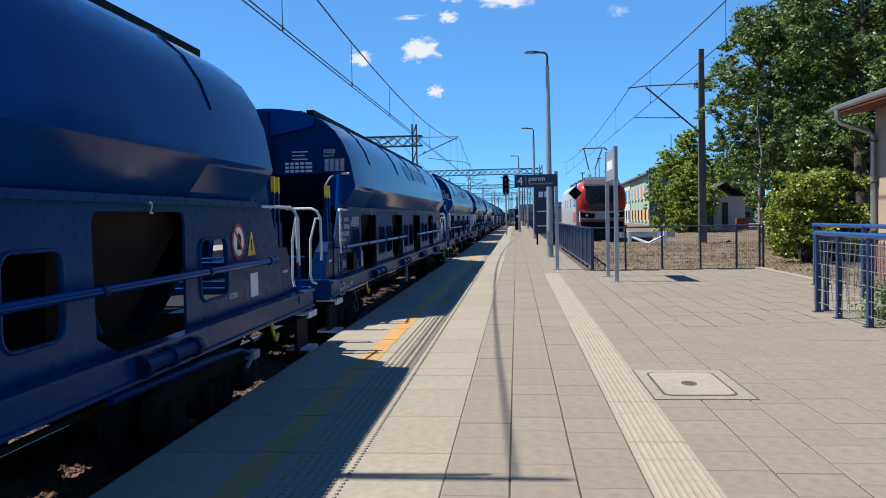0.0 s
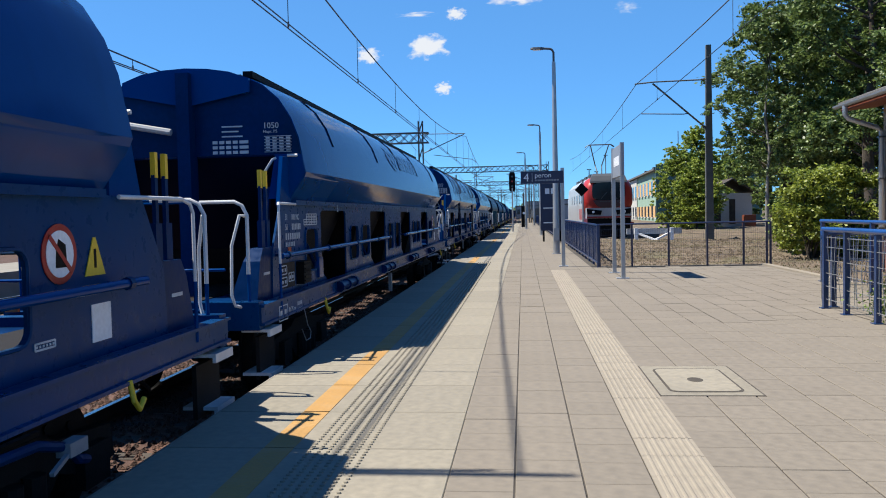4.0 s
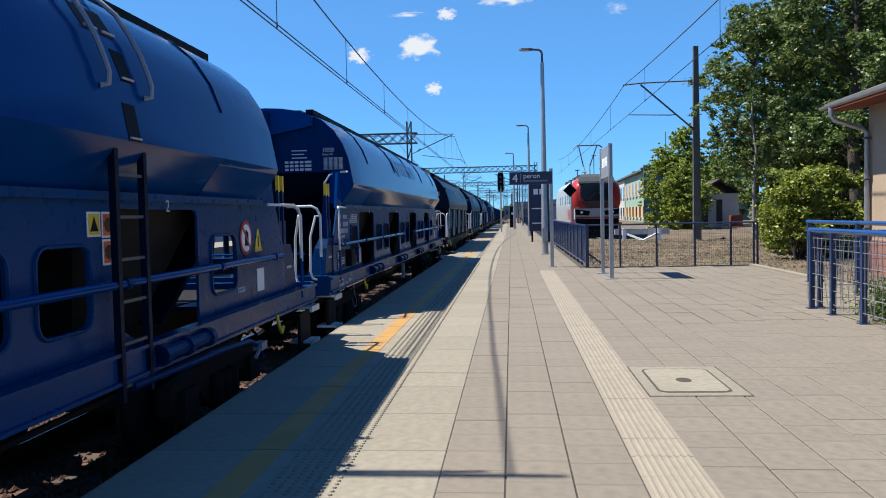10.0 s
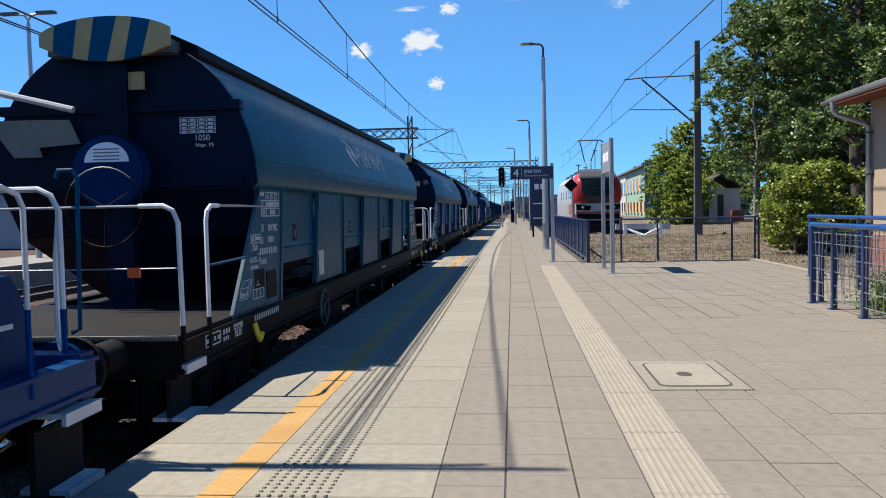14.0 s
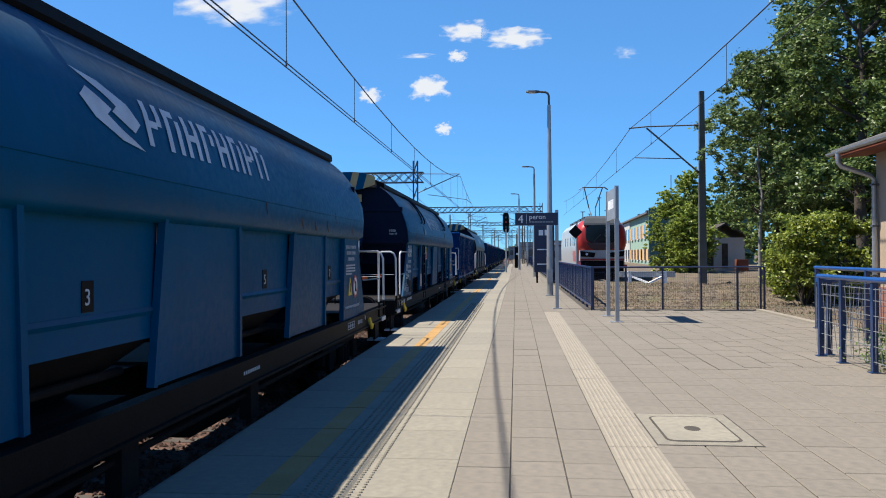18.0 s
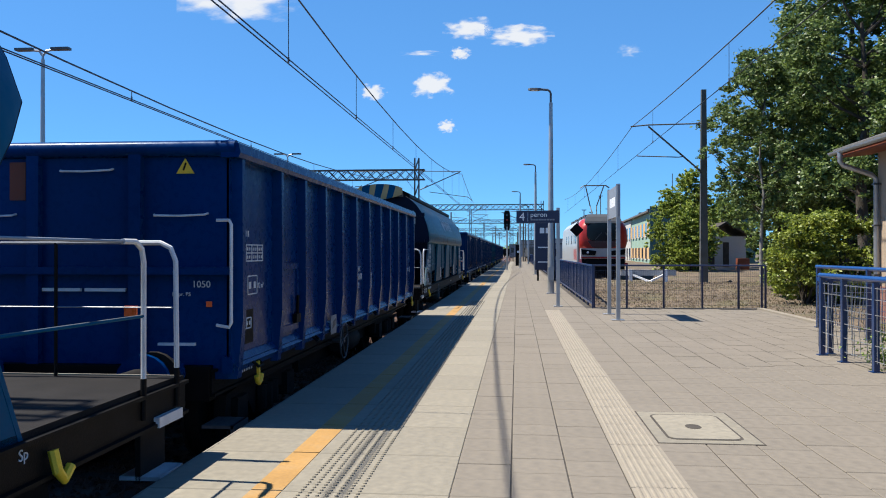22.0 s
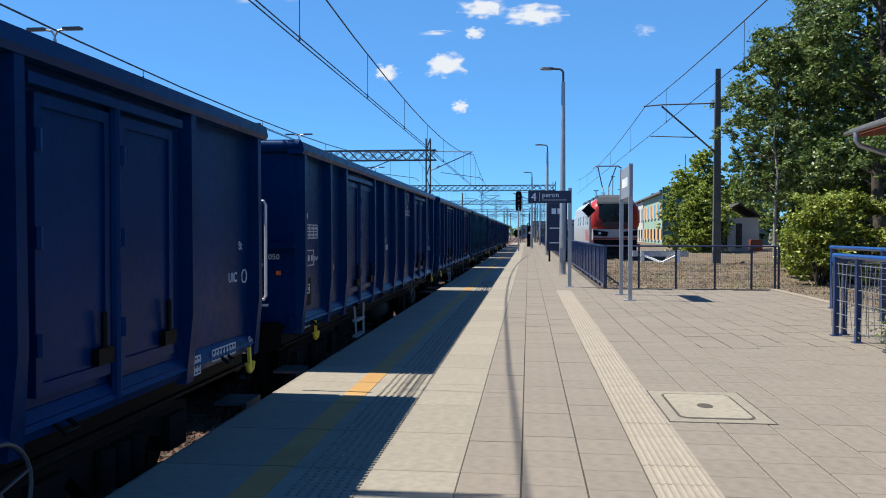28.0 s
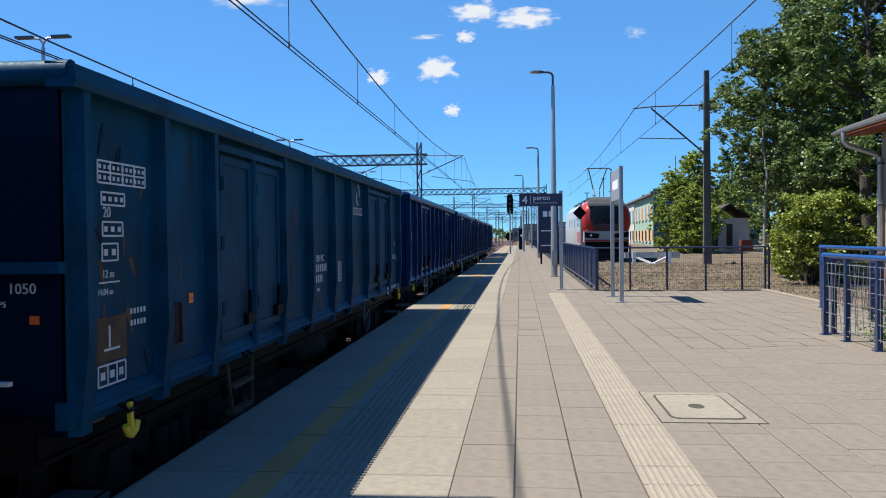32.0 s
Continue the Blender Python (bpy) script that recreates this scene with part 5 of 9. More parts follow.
def grain_hopper(paint):
    w = thing("grain_hopper_wagon", "weathered blue grain hopper wagon with a striped roof hood", "freight wagon", "goods train wagons")
    y0, y1 = 3.0, 17.1
    bm = bmesh.new()
    full = [(0.0, 3.89)] + F_HALF + [(1.405, 2.385)] + [(-1.405, 2.385)] + [(-x, z) for x, z in reversed(F_HALF)]
    # the rear end leans inwards below its shoulder
    lean = lambda z: 0.8 * max(0.0, 2.92 - z)
    secs = [[(x * k, y - (lean(z) if y > y1 - 0.9 else 0.0), 2.3 + (z - 2.3) * (0.9 + 0.1 * k)) for x, z in full] for y, k in ((y0, 0.985), (y0 + 0.12, 1.0), (y0 + 4.5, 1.0), (y1 - 4.5, 1.0), (y1 - 1.0, 1.0), (y1 - 0.3, 1.0), (y1 - 0.1, 1.0), (y1, 0.985))]
    loft(bm, secs)
    part("body", bm, paint, w, "", 50)
    # end plates with the shade between wagons put into their colour
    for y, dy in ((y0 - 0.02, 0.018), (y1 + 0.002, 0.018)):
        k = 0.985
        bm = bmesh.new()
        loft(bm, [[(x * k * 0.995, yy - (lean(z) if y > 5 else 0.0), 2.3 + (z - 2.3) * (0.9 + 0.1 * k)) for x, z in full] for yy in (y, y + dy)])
        part("end_plate", bm, M_NAVY_AND_SHADE, w, "grimy navy end plate with its shade painted in")

    def on_grain(u, v):
        z = max(2.47, 3.12 + v * 0.95)
        x = 1.469
        for (xa, za), (xb, zb) in zip(F_HALF, F_HALF[1:]):
            if zb <= z <= za:
                x = xa + (xb - xa) * (za - z) / (za - zb)
        return (x + 0.008, 8.45 + u, z)

    emblem(w, on_grain, 0.97, 1.15)
    # weld seams along the skin
    bm = bmesh.new()
    tube(bm, [(1.446, y0 + 0.1, 2.7), (1.446, y1 - 0.3, 2.7)], 0.01, 5)
    part("side_seam", bm, paint, w)
    # roof hood along the ridge with its striped ends
    hood = [(-0.66, 3.78), (-0.64, 3.92), (-0.36, 4.04), (0.0, 4.09), (0.36, 4.04), (0.64, 3.92), (0.66, 3.78)]
    bm = bmesh.new()
    prism(bm, hood, y0 - 0.2, y1 - 0.25)
    part("roof_hood", bm, M_DARKGREY, w, "dark roof hood")
    bm = bmesh.new()
    prism(bm, [(0.496, 4.015), (0.568, 4.005), (0.836, 3.881), (0.846, 3.789), (0.805, 3.75), (0.496, 3.85)], y0 + 0.05, y1 - 0.04)
    part("roof_walkway", bm, M_BLACK, w, "black walkway along the roof edge")
    # leaning stripes across the arched end of the hood
    tops = (-0.71, -0.54, -0.30, -0.12, 0.12, 0.28, 0.47, 0.66)
    feet = (-0.71, -0.57, -0.36, -0.20, 0.0, 0.18, 0.37, 0.66)
    top = lambda x: 3.90 + 0.25 * math.sqrt(max(0.0, 1 - (x / 0.76) ** 2))
    low = lambda x: 3.70 + 0.16 * (x / 0.7) ** 2
    for k in range(7):
        bm = bmesh.new()
        ring = []
        for i in range(4):
            x = feet[k] + (feet[k + 1] - feet[k]) * i / 3
            ring.append((x, low(x)))
        for i in range(4):
            x = tops[k + 1] + (tops[k] - tops[k + 1]) * i / 3
            ring.append((x, top(x)))
        loft(bm, [[(x, y, z) for x, z in ring] for y in (y0 - 0.26, y0 - 0.21)])
        tan = k % 2 == 0
        part("hood_stripe", bm, M_TAN if tan else M_PAINT_G, w, "faded yellow hood stripe" if tan else "blue hood stripe")
    # lower wall: panels that reach down, bays with open bottoms between
    low_z, top_z = 1.16, 2.42
    for ya, yb, kind in ((3.2, 3.95, 2), (3.95, 5.7, 0), (5.7, 7.3, 1), (7.3, 9.1, 0), (9.1, 10.7, 1), (10.7, 12.6, 0), (12.6, 14.15, 1), (14.15, 15.45, 0), (15.45, 16.43, 2)):
        bm = bmesh.new()
        if kind == 1:
            loft(bm, [[(x - 0.04, ya + d, z), (x, ya + d, z), (x, yb - d, z), (x - 0.04, yb - d, z)] for x, d, z in ((1.40, 0.0, top_z), (1.40, 0.0, 2.2), (1.36, -0.12, low_z))])
            part("side_panel", bm, paint, w)
            for yy, dd in ((ya, -0.12), (yb, 0.12)):
                bm = bmesh.new()
                bar(bm, (1.40, yy, top_z), (1.36, yy + dd, low_z), 0.06)
                part("side_rib", bm, paint, w)
        elif kind == 0:
            box(bm, 1.30, 1.34, ya, yb, 1.53, top_z)
            loft(bm, [[(1.30, ya, z), (x, ya, z), (x, yb, z), (1.30, yb, z)] for x, z in ((1.345, 1.7), (1.365, 1.73), (1.345, 1.76))])
            part("bay_panel", bm, paint, w)
            bm = bmesh.new()
            loft(bm, [[(1.32, ya, 1.53), (1.32, yb, 1.53), (1.28, yb, 1.53), (1.28, ya, 1.53)], [(0.62, ya + 0.3, 1.0), (0.62, yb - 0.3, 1.0), (0.58, yb - 0.3, 1.0), (0.58, ya + 0.3, 1.0)]])
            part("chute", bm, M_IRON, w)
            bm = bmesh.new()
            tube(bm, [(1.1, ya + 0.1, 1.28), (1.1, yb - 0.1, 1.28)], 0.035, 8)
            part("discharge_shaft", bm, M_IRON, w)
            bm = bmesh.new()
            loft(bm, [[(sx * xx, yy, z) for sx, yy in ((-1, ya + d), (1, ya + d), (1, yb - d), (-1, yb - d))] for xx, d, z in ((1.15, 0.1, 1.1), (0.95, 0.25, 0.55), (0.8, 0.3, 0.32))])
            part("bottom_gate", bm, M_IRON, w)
        else:
            first = ya < 8
            pts = [(ya + 0.04, top_z), (yb + 0.06, top_z), (yb - 0.14, low_z - 0.06), (ya - 0.98, low_z - 0.06)] if first else [(ya, top_z), (yb + 0.05, top_z), (yb + 0.63, low_z - 0.06), (ya - 0.12, low_z - 0.06)]
            plate_yz(bm, pts, 1.36, 1.40)
            part("corner_panel", bm, paint, w)
            bm = bmesh.new()
            yy = ya + 0.04 if first else yb + 0.05
            bar(bm, (1.385, yy, top_z), (1.385, yy + (-1.02 if first else 0.58), low_z - 0.06), 0.035)
            part("corner_rib", bm, paint, w)
            bm = bmesh.new()
            ri = yb + 0.06 if first else ya + 0.02
            bar(bm, (1.38, ri, top_z), (1.38, ri - (0.2 if first else 0.12), low_z - 0.06), 0.07)
            part("corner_rib", bm, paint, w)
    # ends: upper plate above, slope below; their shade is in the near-black navy
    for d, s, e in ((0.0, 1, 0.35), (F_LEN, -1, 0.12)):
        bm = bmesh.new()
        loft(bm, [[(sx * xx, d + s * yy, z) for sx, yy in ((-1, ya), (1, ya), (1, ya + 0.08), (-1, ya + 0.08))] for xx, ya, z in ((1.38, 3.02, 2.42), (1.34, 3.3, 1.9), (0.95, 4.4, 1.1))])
        part("end_slope", bm, M_NAVY_AND_SHADE, w)
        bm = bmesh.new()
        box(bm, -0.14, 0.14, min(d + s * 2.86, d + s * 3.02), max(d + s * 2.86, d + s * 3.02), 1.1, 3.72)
        part("end_post", bm, M_NAVY_AND_SHADE, w)
        for z in (2.42, 3.2):
            bm = bmesh.new()
            box(bm, -1.3, 1.3, min(d + s * 2.93, d + s * 3.03), max(d + s * 2.93, d + s * 3.03), z, z + 0.1)
            part("end_rib", bm, M_NAVY_AND_SHADE, w)
        bm = bmesh.new()
        tube(bm, [(-1.3, d + s * 2.82, 3.45), (-0.42, d + s * 2.82, 3.23)], 0.035, 8)
        part("vent_pipe", bm, M_LIGHTGREY, w)
        bm = bmesh.new()
        tube(bm, [(-0.03, d + s * 2.72, 2.58), (-0.03, d + s * 2.92, 2.58)], 0.37, 30)
        part("brake_drum", bm, M_PAINT_I, w, "", 40)
        bm = bmesh.new()
        fan = [(-0.03 + 0.235 * math.cos(math.pi * k / 14), 2.68 + 0.2 * math.sin(math.pi * k / 14)) for k in range(15)]
        loft(bm, [[(x, d + s * 2.708, z) for x, z in fan], [(x, d + s * 2.716, z) for x, z in fan]])
        dial = part("white_dial", bm, M_WHITE, w, "white half-round notice with small print")
        bm = bmesh.new()
        for k in range(4):
            box(bm, -0.17 + 0.02 * k * 0, 0.11, min(d + s * 2.704, d + s * 2.709), max(d + s * 2.704, d + s * 2.709), 2.7 + k * 0.035, 2.71 + k * 0.035)
        part("small_print", bm, M_DARKGREY, dial)
        bm = bmesh.new()
        ring = lambda ks: [(-0.02 + 0.4 * math.cos(a), d + s * 2.6, 2.22 + 0.4 * math.sin(a)) for a in (k * math.pi / 16 for k in ks)]
        tube(bm, ring(range(13, 37)), 0.009, 6)
        for k in range(3):
            a = k * math.pi * 2 / 3 + 0.5
            tube(bm, [(-0.02, d + s * 2.62, 2.22), (-0.02 + 0.4 * math.cos(a), d + s * 2.6, 2.22 + 0.4 * math.sin(a))], 0.007, 5)
        wheel = part("brake_wheel", bm, M_IRON, w, "large thin dark brake wheel", 40)
        bm = bmesh.new()
        tube(bm, ring(range(4, 14)), 0.0105, 6)
        part("worn_rim", bm, M_HANDRAIL, wheel, "pale upper rim", 40)
        bm = bmesh.new()
        box(bm, -1.36, 1.40, min(d + s * (0.62 + e), d + s * 3.3), max(d + s * (0.62 + e), d + s * 3.3), 1.12, 1.16)
        part("end_deck", bm, M_IRON, w, "dark plank end deck")
        bm = bmesh.new()
        box(bm, -1.36, 1.41, min(d + s * (0.6 + e), d + s * (0.62 + e)), max(d + s * (0.6 + e), d + s * (0.62 + e)), 1.13, 1.17)
        part("deck_edge", bm, M_CONC, w, "pale worn deck edge")
        ra, rb = d + s * (0.68 + e), d + s * (1.23 + e)
        # cross bow with its white corner, then the side bow
        bm = bmesh.new()
        tube(bm, [(1.1, ra, 2.2), (1.3, ra, 2.2), (1.38, ra, 2.16), (1.42, ra, 2.06), (1.43, ra, 1.24)], 0.02, 8)
        part("handrail", bm, M_HANDRAIL, w, "white tubular handrail", 40)
        bm = bmesh.new()
        tube(bm, [(1.43, ra, 1.24), (1.43, ra, 0.95)], 0.022, 8)
        part("handrail_foot", bm, M_BLACK, w)
        bm = bmesh.new()
        tube(bm, [(1.1, ra, 2.2), (-1.3, ra, 2.2), (-1.4, ra, 2.1), (-1.4, ra, 1.0)], 0.011, 8)
        part("cross_bow", bm, M_SIGNGREY, w, "thin grey cross bow")
        bm = bmesh.new()
        tube(bm, [(s * px, ra, pz) for px, pz in ((0.42, 2.44), (0.44, 2.5), (0.56, 2.5), (0.6, 2.44), (0.57, 1.22), (0.5, 1.19))], 0.018, 8)
        part("tall_handrail", bm, M_HANDRAIL, w, "tall hooked white handrail", 40)
        bm = bmesh.new()
        tube(bm, [(-1.4, ra, 1.7), (1.42, ra, 1.7)], 0.006, 6)
        part("cross_rail", bm, M_SIGNGREY, w, "thin grey cross rail")
        bm = bmesh.new()
        tube(bm, [(1.43, rb, 1.24), (1.43, rb, 2.06), (1.43, rb + s * 0.03, 2.15), (1.43, rb + s * 0.12, 2.2), (1.43, rb + s * 0.3, 2.2)], 0.02, 8)
        part("handrail", bm, M_HANDRAIL, w, "white tubular handrail", 40)
        bm = bmesh.new()
        tube(bm, [(1.43, rb, 1.24), (1.43, rb, 0.95)], 0.022, 8)
        part("handrail_foot", bm, M_BLACK, w)
        bm = bmesh.new()
        tube(bm, [(1.43, rb + s * 0.3, 2.2), (1.43, d + s * 3.3, 2.2)], 0.011, 8)
        part("side_bow", bm, M_SIGNGREY, w, "thin grey side bow")
        bm = bmesh.new()
        tube(bm, [(1.43, rb, 1.68), (1.42, d + s * 2.95, 1.7)], 0.012, 6)
        part("mid_rail", bm, M_PAINT_G, w)
        bm = bmesh.new()
        tube(bm, [(0.45, ra, 1.16), (0.45, ra, 2.2)], 0.014, 6)
        part("cross_post", bm, M_BLACK, w)
        steps(w, d + s * (0.85 + e), 1.44, (0.9, 0.47))
        bm = bmesh.new()
        box(bm, 1.28, 1.32, min(d + s * (0.65 + e), d + s * (1.05 + e)), max(d + s * (0.65 + e), d + s * (1.05 + e)), 0.45, 0.9)
        part("step_hanger", bm, M_IRON, w)
        bm = bmesh.new()
        box(bm, 1.0, 1.1, min(d + s * (0.65 + e), d + s * (0.67 + e)), max(d + s * (0.65 + e), d + s * (0.67 + e)), 1.63, 1.71)
        part("reflector", bm, M_ORANGE, w, "orange reflector")
        if s > 0:
            text_part("1050", 0.085, pose(0.79, 2.975, 2.895, 90), M_MARK, w, "end_writing")
            text_part("Napr. P5", 0.055, pose(0.8, 2.975, 2.83, 90), M_MARK, w, "end_writing")
            bm = bmesh.new()
            for k in range(5):
                box(bm, 0.64, 1.02, 2.972, 2.98, 3.13 - k * 0.04, 3.136 - k * 0.04)
            for k in range(5):
                box(bm, 0.64 + k * 0.0935, 0.646 + k * 0.0935, 2.971, 2.98, 2.97, 3.136)
            for k in range(4):
                for i in range(4):
                    box(bm, 0.66 + i * 0.0935, 0.715 + i * 0.0935, 2.972, 2.98, 3.1 - k * 0.04, 3.12 - k * 0.04)
            part("end_table", bm, M_MARK, w, "white framed table of markings")
            for pts in (((-1.42, 3.15), (-0.95, 3.15), (-0.82, 2.76), (-1.13, 2.76)), ((-0.94, 3.15), (-0.51, 3.14), (-0.40, 2.89), (-0.86, 2.86))):
                bm = bmesh.new()
                loft(bm, [[(x, yy, z) for x, z in pts] for yy in (2.89, 2.90)])
                part("paper_notice", bm, M_CONC, w, "weathered paper notice")
        bm = bmesh.new()
        box(bm, 0.04, 0.3, min(d + s * 2.9, d + s * 2.94), max(d + s * 2.9, d + s * 2.94), 3.43, 3.61)
        part("yellow_plate", bm, M_TAN, w, "faded yellow end plate")
    frame_parts(w, 0.97, F_LEN - 0.62, 1.42, 0.86, 1.12, M_BLACK, "black sole bar")
    bm = bmesh.new()
    tube(bm, [(1.1, 6.2, 0.6), (1.1, 6.35, 0.6), (1.1, 7.6, 0.6), (1.1, 7.75, 0.6)], [0.1, 0.19, 0.19, 0.1], 14)
    tube(bm, [(1.25, 3.6, 0.7), (1.25, 16.0, 0.7)], 0.03, 6)
    for y in (8.6, 11.3):
        box(bm, 1.2, 1.32, y, y + 0.25, 0.45, 0.82)
    part("brake_gear", bm, M_IRON, w, "", 40)
    bm = bmesh.new()
    tube(bm, [(1.46, 5.69 + 0.235 * math.cos(a), 0.82 + 0.235 * math.sin(a)) for a in (k * math.pi / 12 for k in range(24))], 0.014, 6, True)
    for k in range(4):
        a = k * math.pi / 2 + 0.4
        tube(bm, [(1.44, 5.69, 0.82), (1.46, 5.69 + 0.235 * math.cos(a), 0.82 + 0.235 * math.sin(a))], 0.014, 5)
    tube(bm, [(1.3, 5.69, 0.82), (1.47, 5.69, 0.82)], 0.035, 8)
    part("side_wheel", bm, M_DARKGREY, w, "spoked grey side hand wheel")
    bm = bmesh.new()
    tube(bm, [(1.45, 2.72, 1.02), (1.48, 2.72, 0.9), (1.48, 2.78, 0.84), (1.48, 2.85, 0.9)], 0.03, 8)
    h = part("rope_hook", bm, M_WARN, w, "yellow rope hook", 40)
    like(h, pose(0, F_LEN - 5.2, 0))
    # markings
    bm = bmesh.new()
    for ya, yb, z in ((3.37, 3.85, 2.35), (3.2, 3.85, 2.265), (3.2, 3.85, 2.18), (3.2, 3.85, 2.095)):
        box(bm, 1.402, 1.406, ya, yb, z - 0.005, z + 0.005)
    for y, za, zb in ((3.2, 2.095, 2.265), (3.37, 2.095, 2.35), (3.53, 2.18, 2.35), (3.69, 2.18, 2.35), (3.85, 2.095, 2.35)):
        box(bm, 1.402, 1.4065, y - 0.005, y + 0.005, za, zb)
    for k in range(3):
        for i in range(3):
            box(bm, 1.402, 1.406, 3.39 + k * 0.16 + i * 0.045, 3.415 + k * 0.16 + i * 0.045, 2.195, 2.25)
    for i in range(4):
        box(bm, 1.402, 1.406, 3.51 + i * 0.05, 3.54 + i * 0.05, 2.11, 2.165)
    # boxed loads, the capacity cube and the three-cell plate
    for ya, yb, za, zb in ((2.83, 3.13, 1.82, 1.905), (2.79, 3.08, 1.63, 1.705), (2.85, 3.19, 1.245, 1.34)):
        for a in ((ya, yb, za - 0.004, za + 0.004), (ya, yb, zb - 0.004, zb + 0.004), (ya - 0.004, ya + 0.004, za, zb), (yb - 0.004, yb + 0.004, za, zb)):
            box(bm, 1.402, 1.406, *a)
    for y in (2.96, 3.075):
        box(bm, 1.402, 1.406, y - 0.004, y + 0.004, 1.245, 1.34)
    for a in ((2.96, 3.06, 1.375, 1.385), (3.005, 3.015, 1.385, 1.425), (2.965, 2.973, 1.82, 1.905)):
        box(bm, 1.402, 1.406, *a)
    for k in range(5):
        box(bm, 1.402, 1.406, 2.985 + k * 0.028, 3.002 + k * 0.028, 1.845, 1.885)
    part("marking_table", bm, M_MARK, w, "white framed load tables")
    bm = bmesh.new()
    cube = [(2.44, 1.275), (2.475, 1.385), (2.695, 1.385), (2.66, 1.275)]
    up = [(2.59, 1.455), (2.81, 1.455), (2.775, 1.345)]
    for a, b in ((cube[0], cube[1]), (cube[1], cube[2]), (cube[2], cube[3]), (cube[3], cube[0]), (cube[1], up[0]), (up[0], up[1]), (up[1], cube[2]), (up[1], up[2]), (up[2], cube[3])):
        bar(bm, (1.404, *a), (1.404, *b), 0.009, 0.005)
    part("capacity_mark", bm, M_MARK, w, "white outlined box with the volume")
    for body, y, z, size in (("A", 3.415, 2.28, 0.08), ("B", 3.575, 2.28, 0.08), ("C", 3.735, 2.28, 0.08), ("S", 3.25, 2.195, 0.085), ("120", 3.21, 2.11, 0.08), ("31", 3.17, 1.93, 0.11), ("RIV MC", 3.42, 1.93, 0.11), ("51", 3.14, 1.80, 0.11), ("Tadds", 3.09, 1.585, 0.1), ("30", 2.845, 1.832, 0.09), ("20,0t", 2.87, 1.745, 0.085), ("35 kN", 2.81, 1.643, 0.075), ("80m\u00b3", 2.475, 1.29, 0.085)):
        text_part(body, size, pose(1.402, y, z, 90, 0, 90), M_MARK, w)
    lettering(w, [(3.41, 1.8, 0.22, 0.085, 4), (3.11, 1.675, 0.3, 0.09, 4), (3.42, 1.675, 0.32, 0.09, 4), (3.18, 2.3, 0.14, 0.06, 3), (2.79, 1.545, 0.27, 0.05, 6)], 1.402)
    lettering(w, [(2.81, 1.015, 0.87, 0.085, 12), (10.8, 0.97, 0.5, 0.045, 8), (16.4, 0.97, 0.4, 0.08, 4)], 1.422)
    framed(w, [(1.5, 1.84, 0.98, 1.08, 1, 1), (2.2, 2.43, 1.035, 1.1, 1, 4), (2.23, 2.39, 0.965, 1.035, 1, 3), (15.6, 16.1, 0.96, 1.06, 1, 3)], 1.422)
    text_part("Sp", 0.09, pose(1.422, 17.0, 1.02, 90, 0, 90), M_MARK, w)
    lettering(w, [(1.92, 1.02, 0.2, 0.06, 3), (1.92, 0.96, 0.16, 0.05, 3)], 1.422)
    bm = bmesh.new()
    box(bm, 1.36, 1.409, 3.31, 3.66, 1.2, 1.5)
    part("card_holder", bm, M_BLACK, w, "black holder box on the corner panel")
    bm = bmesh.new()
    box(bm, 1.399, 1.4035, 2.92, 3.24, 1.345, 1.54)
    part("grease_patch", bm, M_IRON, w, "dark greasy patch on the corner panel")
    for y in (4.7, 8.12, 11.7, 14.7):
        bm = bmesh.new()
        box(bm, 1.341, 1.346, y - 0.07, y + 0.07, 1.78, 1.98)
        pl = part("number_plate_bay", bm, M_BLACK, w)
        text_part({4.7: "1", 8.12: "3", 11.7: "5", 14.7: "7"}[y], 0.15, pose(1.347, y - 0.045, 1.825, 90, 0, 90), M_MARK, w, "numeral")
    bm = bmesh.new()
    box(bm, 1.402, 1.408, 5.66, 5.93, 1.26, 1.6)
    notice = part("white_notice", bm, M_LIGHTGREY, w, "pale paper notice with small print")
    bm = bmesh.new()
    for k in range(8):
        box(bm, 1.408, 1.4095, 5.69, 5.9 - 0.05 * (k % 3), 1.3 + k * 0.034, 1.309 + k * 0.034)
    part("small_print", bm, M_SIGNGREY, notice)
    sign_disc(w, 1.402, 16.26, 1.62, 0.185)
    warning_triangle(w, 1.402, 15.86, 1.49, 0.28)
    bm = bmesh.new()
    rows_rng = random.Random(8)
    for k, length in enumerate((0.7, 0.68, 0.66, 0.34)):
        y, z = 15.58, 1.955 - 0.045 * k
        while y < 15.58 + length:
            d = rows_rng.uniform(0.03, 0.1)
            box(bm, 1.402, 1.405, y, y + d, z, z + 0.026)
            y += d + 0.016
    part("small_print", bm, M_MARK, w, "four lines of small white print")
    return w


def words(wagon, lines, x, y, z, size, mat):
    """Lines of stencilled writing on the side that faces the platform."""
    for k, text in enumerate(lines):
        c = bpy.data.curves.new("writing", "FONT")
        c.body, c.size, c.extrude = text, size, 0.002
        c.align_x = "CENTER"
        tmp = bpy.data.objects.new("writing", c)
        me = bpy.data.meshes.new_from_object(tmp)
        bpy.data.objects.remove(tmp)
        me.materials.append(mat)
        ob = new("writing", me)
        ob.parent = wagon
        ob.matrix_basis = pose(x, y, z - k * size * 1.25, 90, 0, 90)


# -- open box wagon --
I_LEN = 14.04
I_POSTS = (0.72, 2.04, 3.02, 4.05, 5.07, 6.11, 7.24, 8.38, 9.49, 10.62, 11.82, 13.25)
L_POSTS = (0.72, 2.0, 2.9, 3.85, 4.98, 6.13, 7.35, 8.5, 9.65, 10.65, 11.75, 13.25)


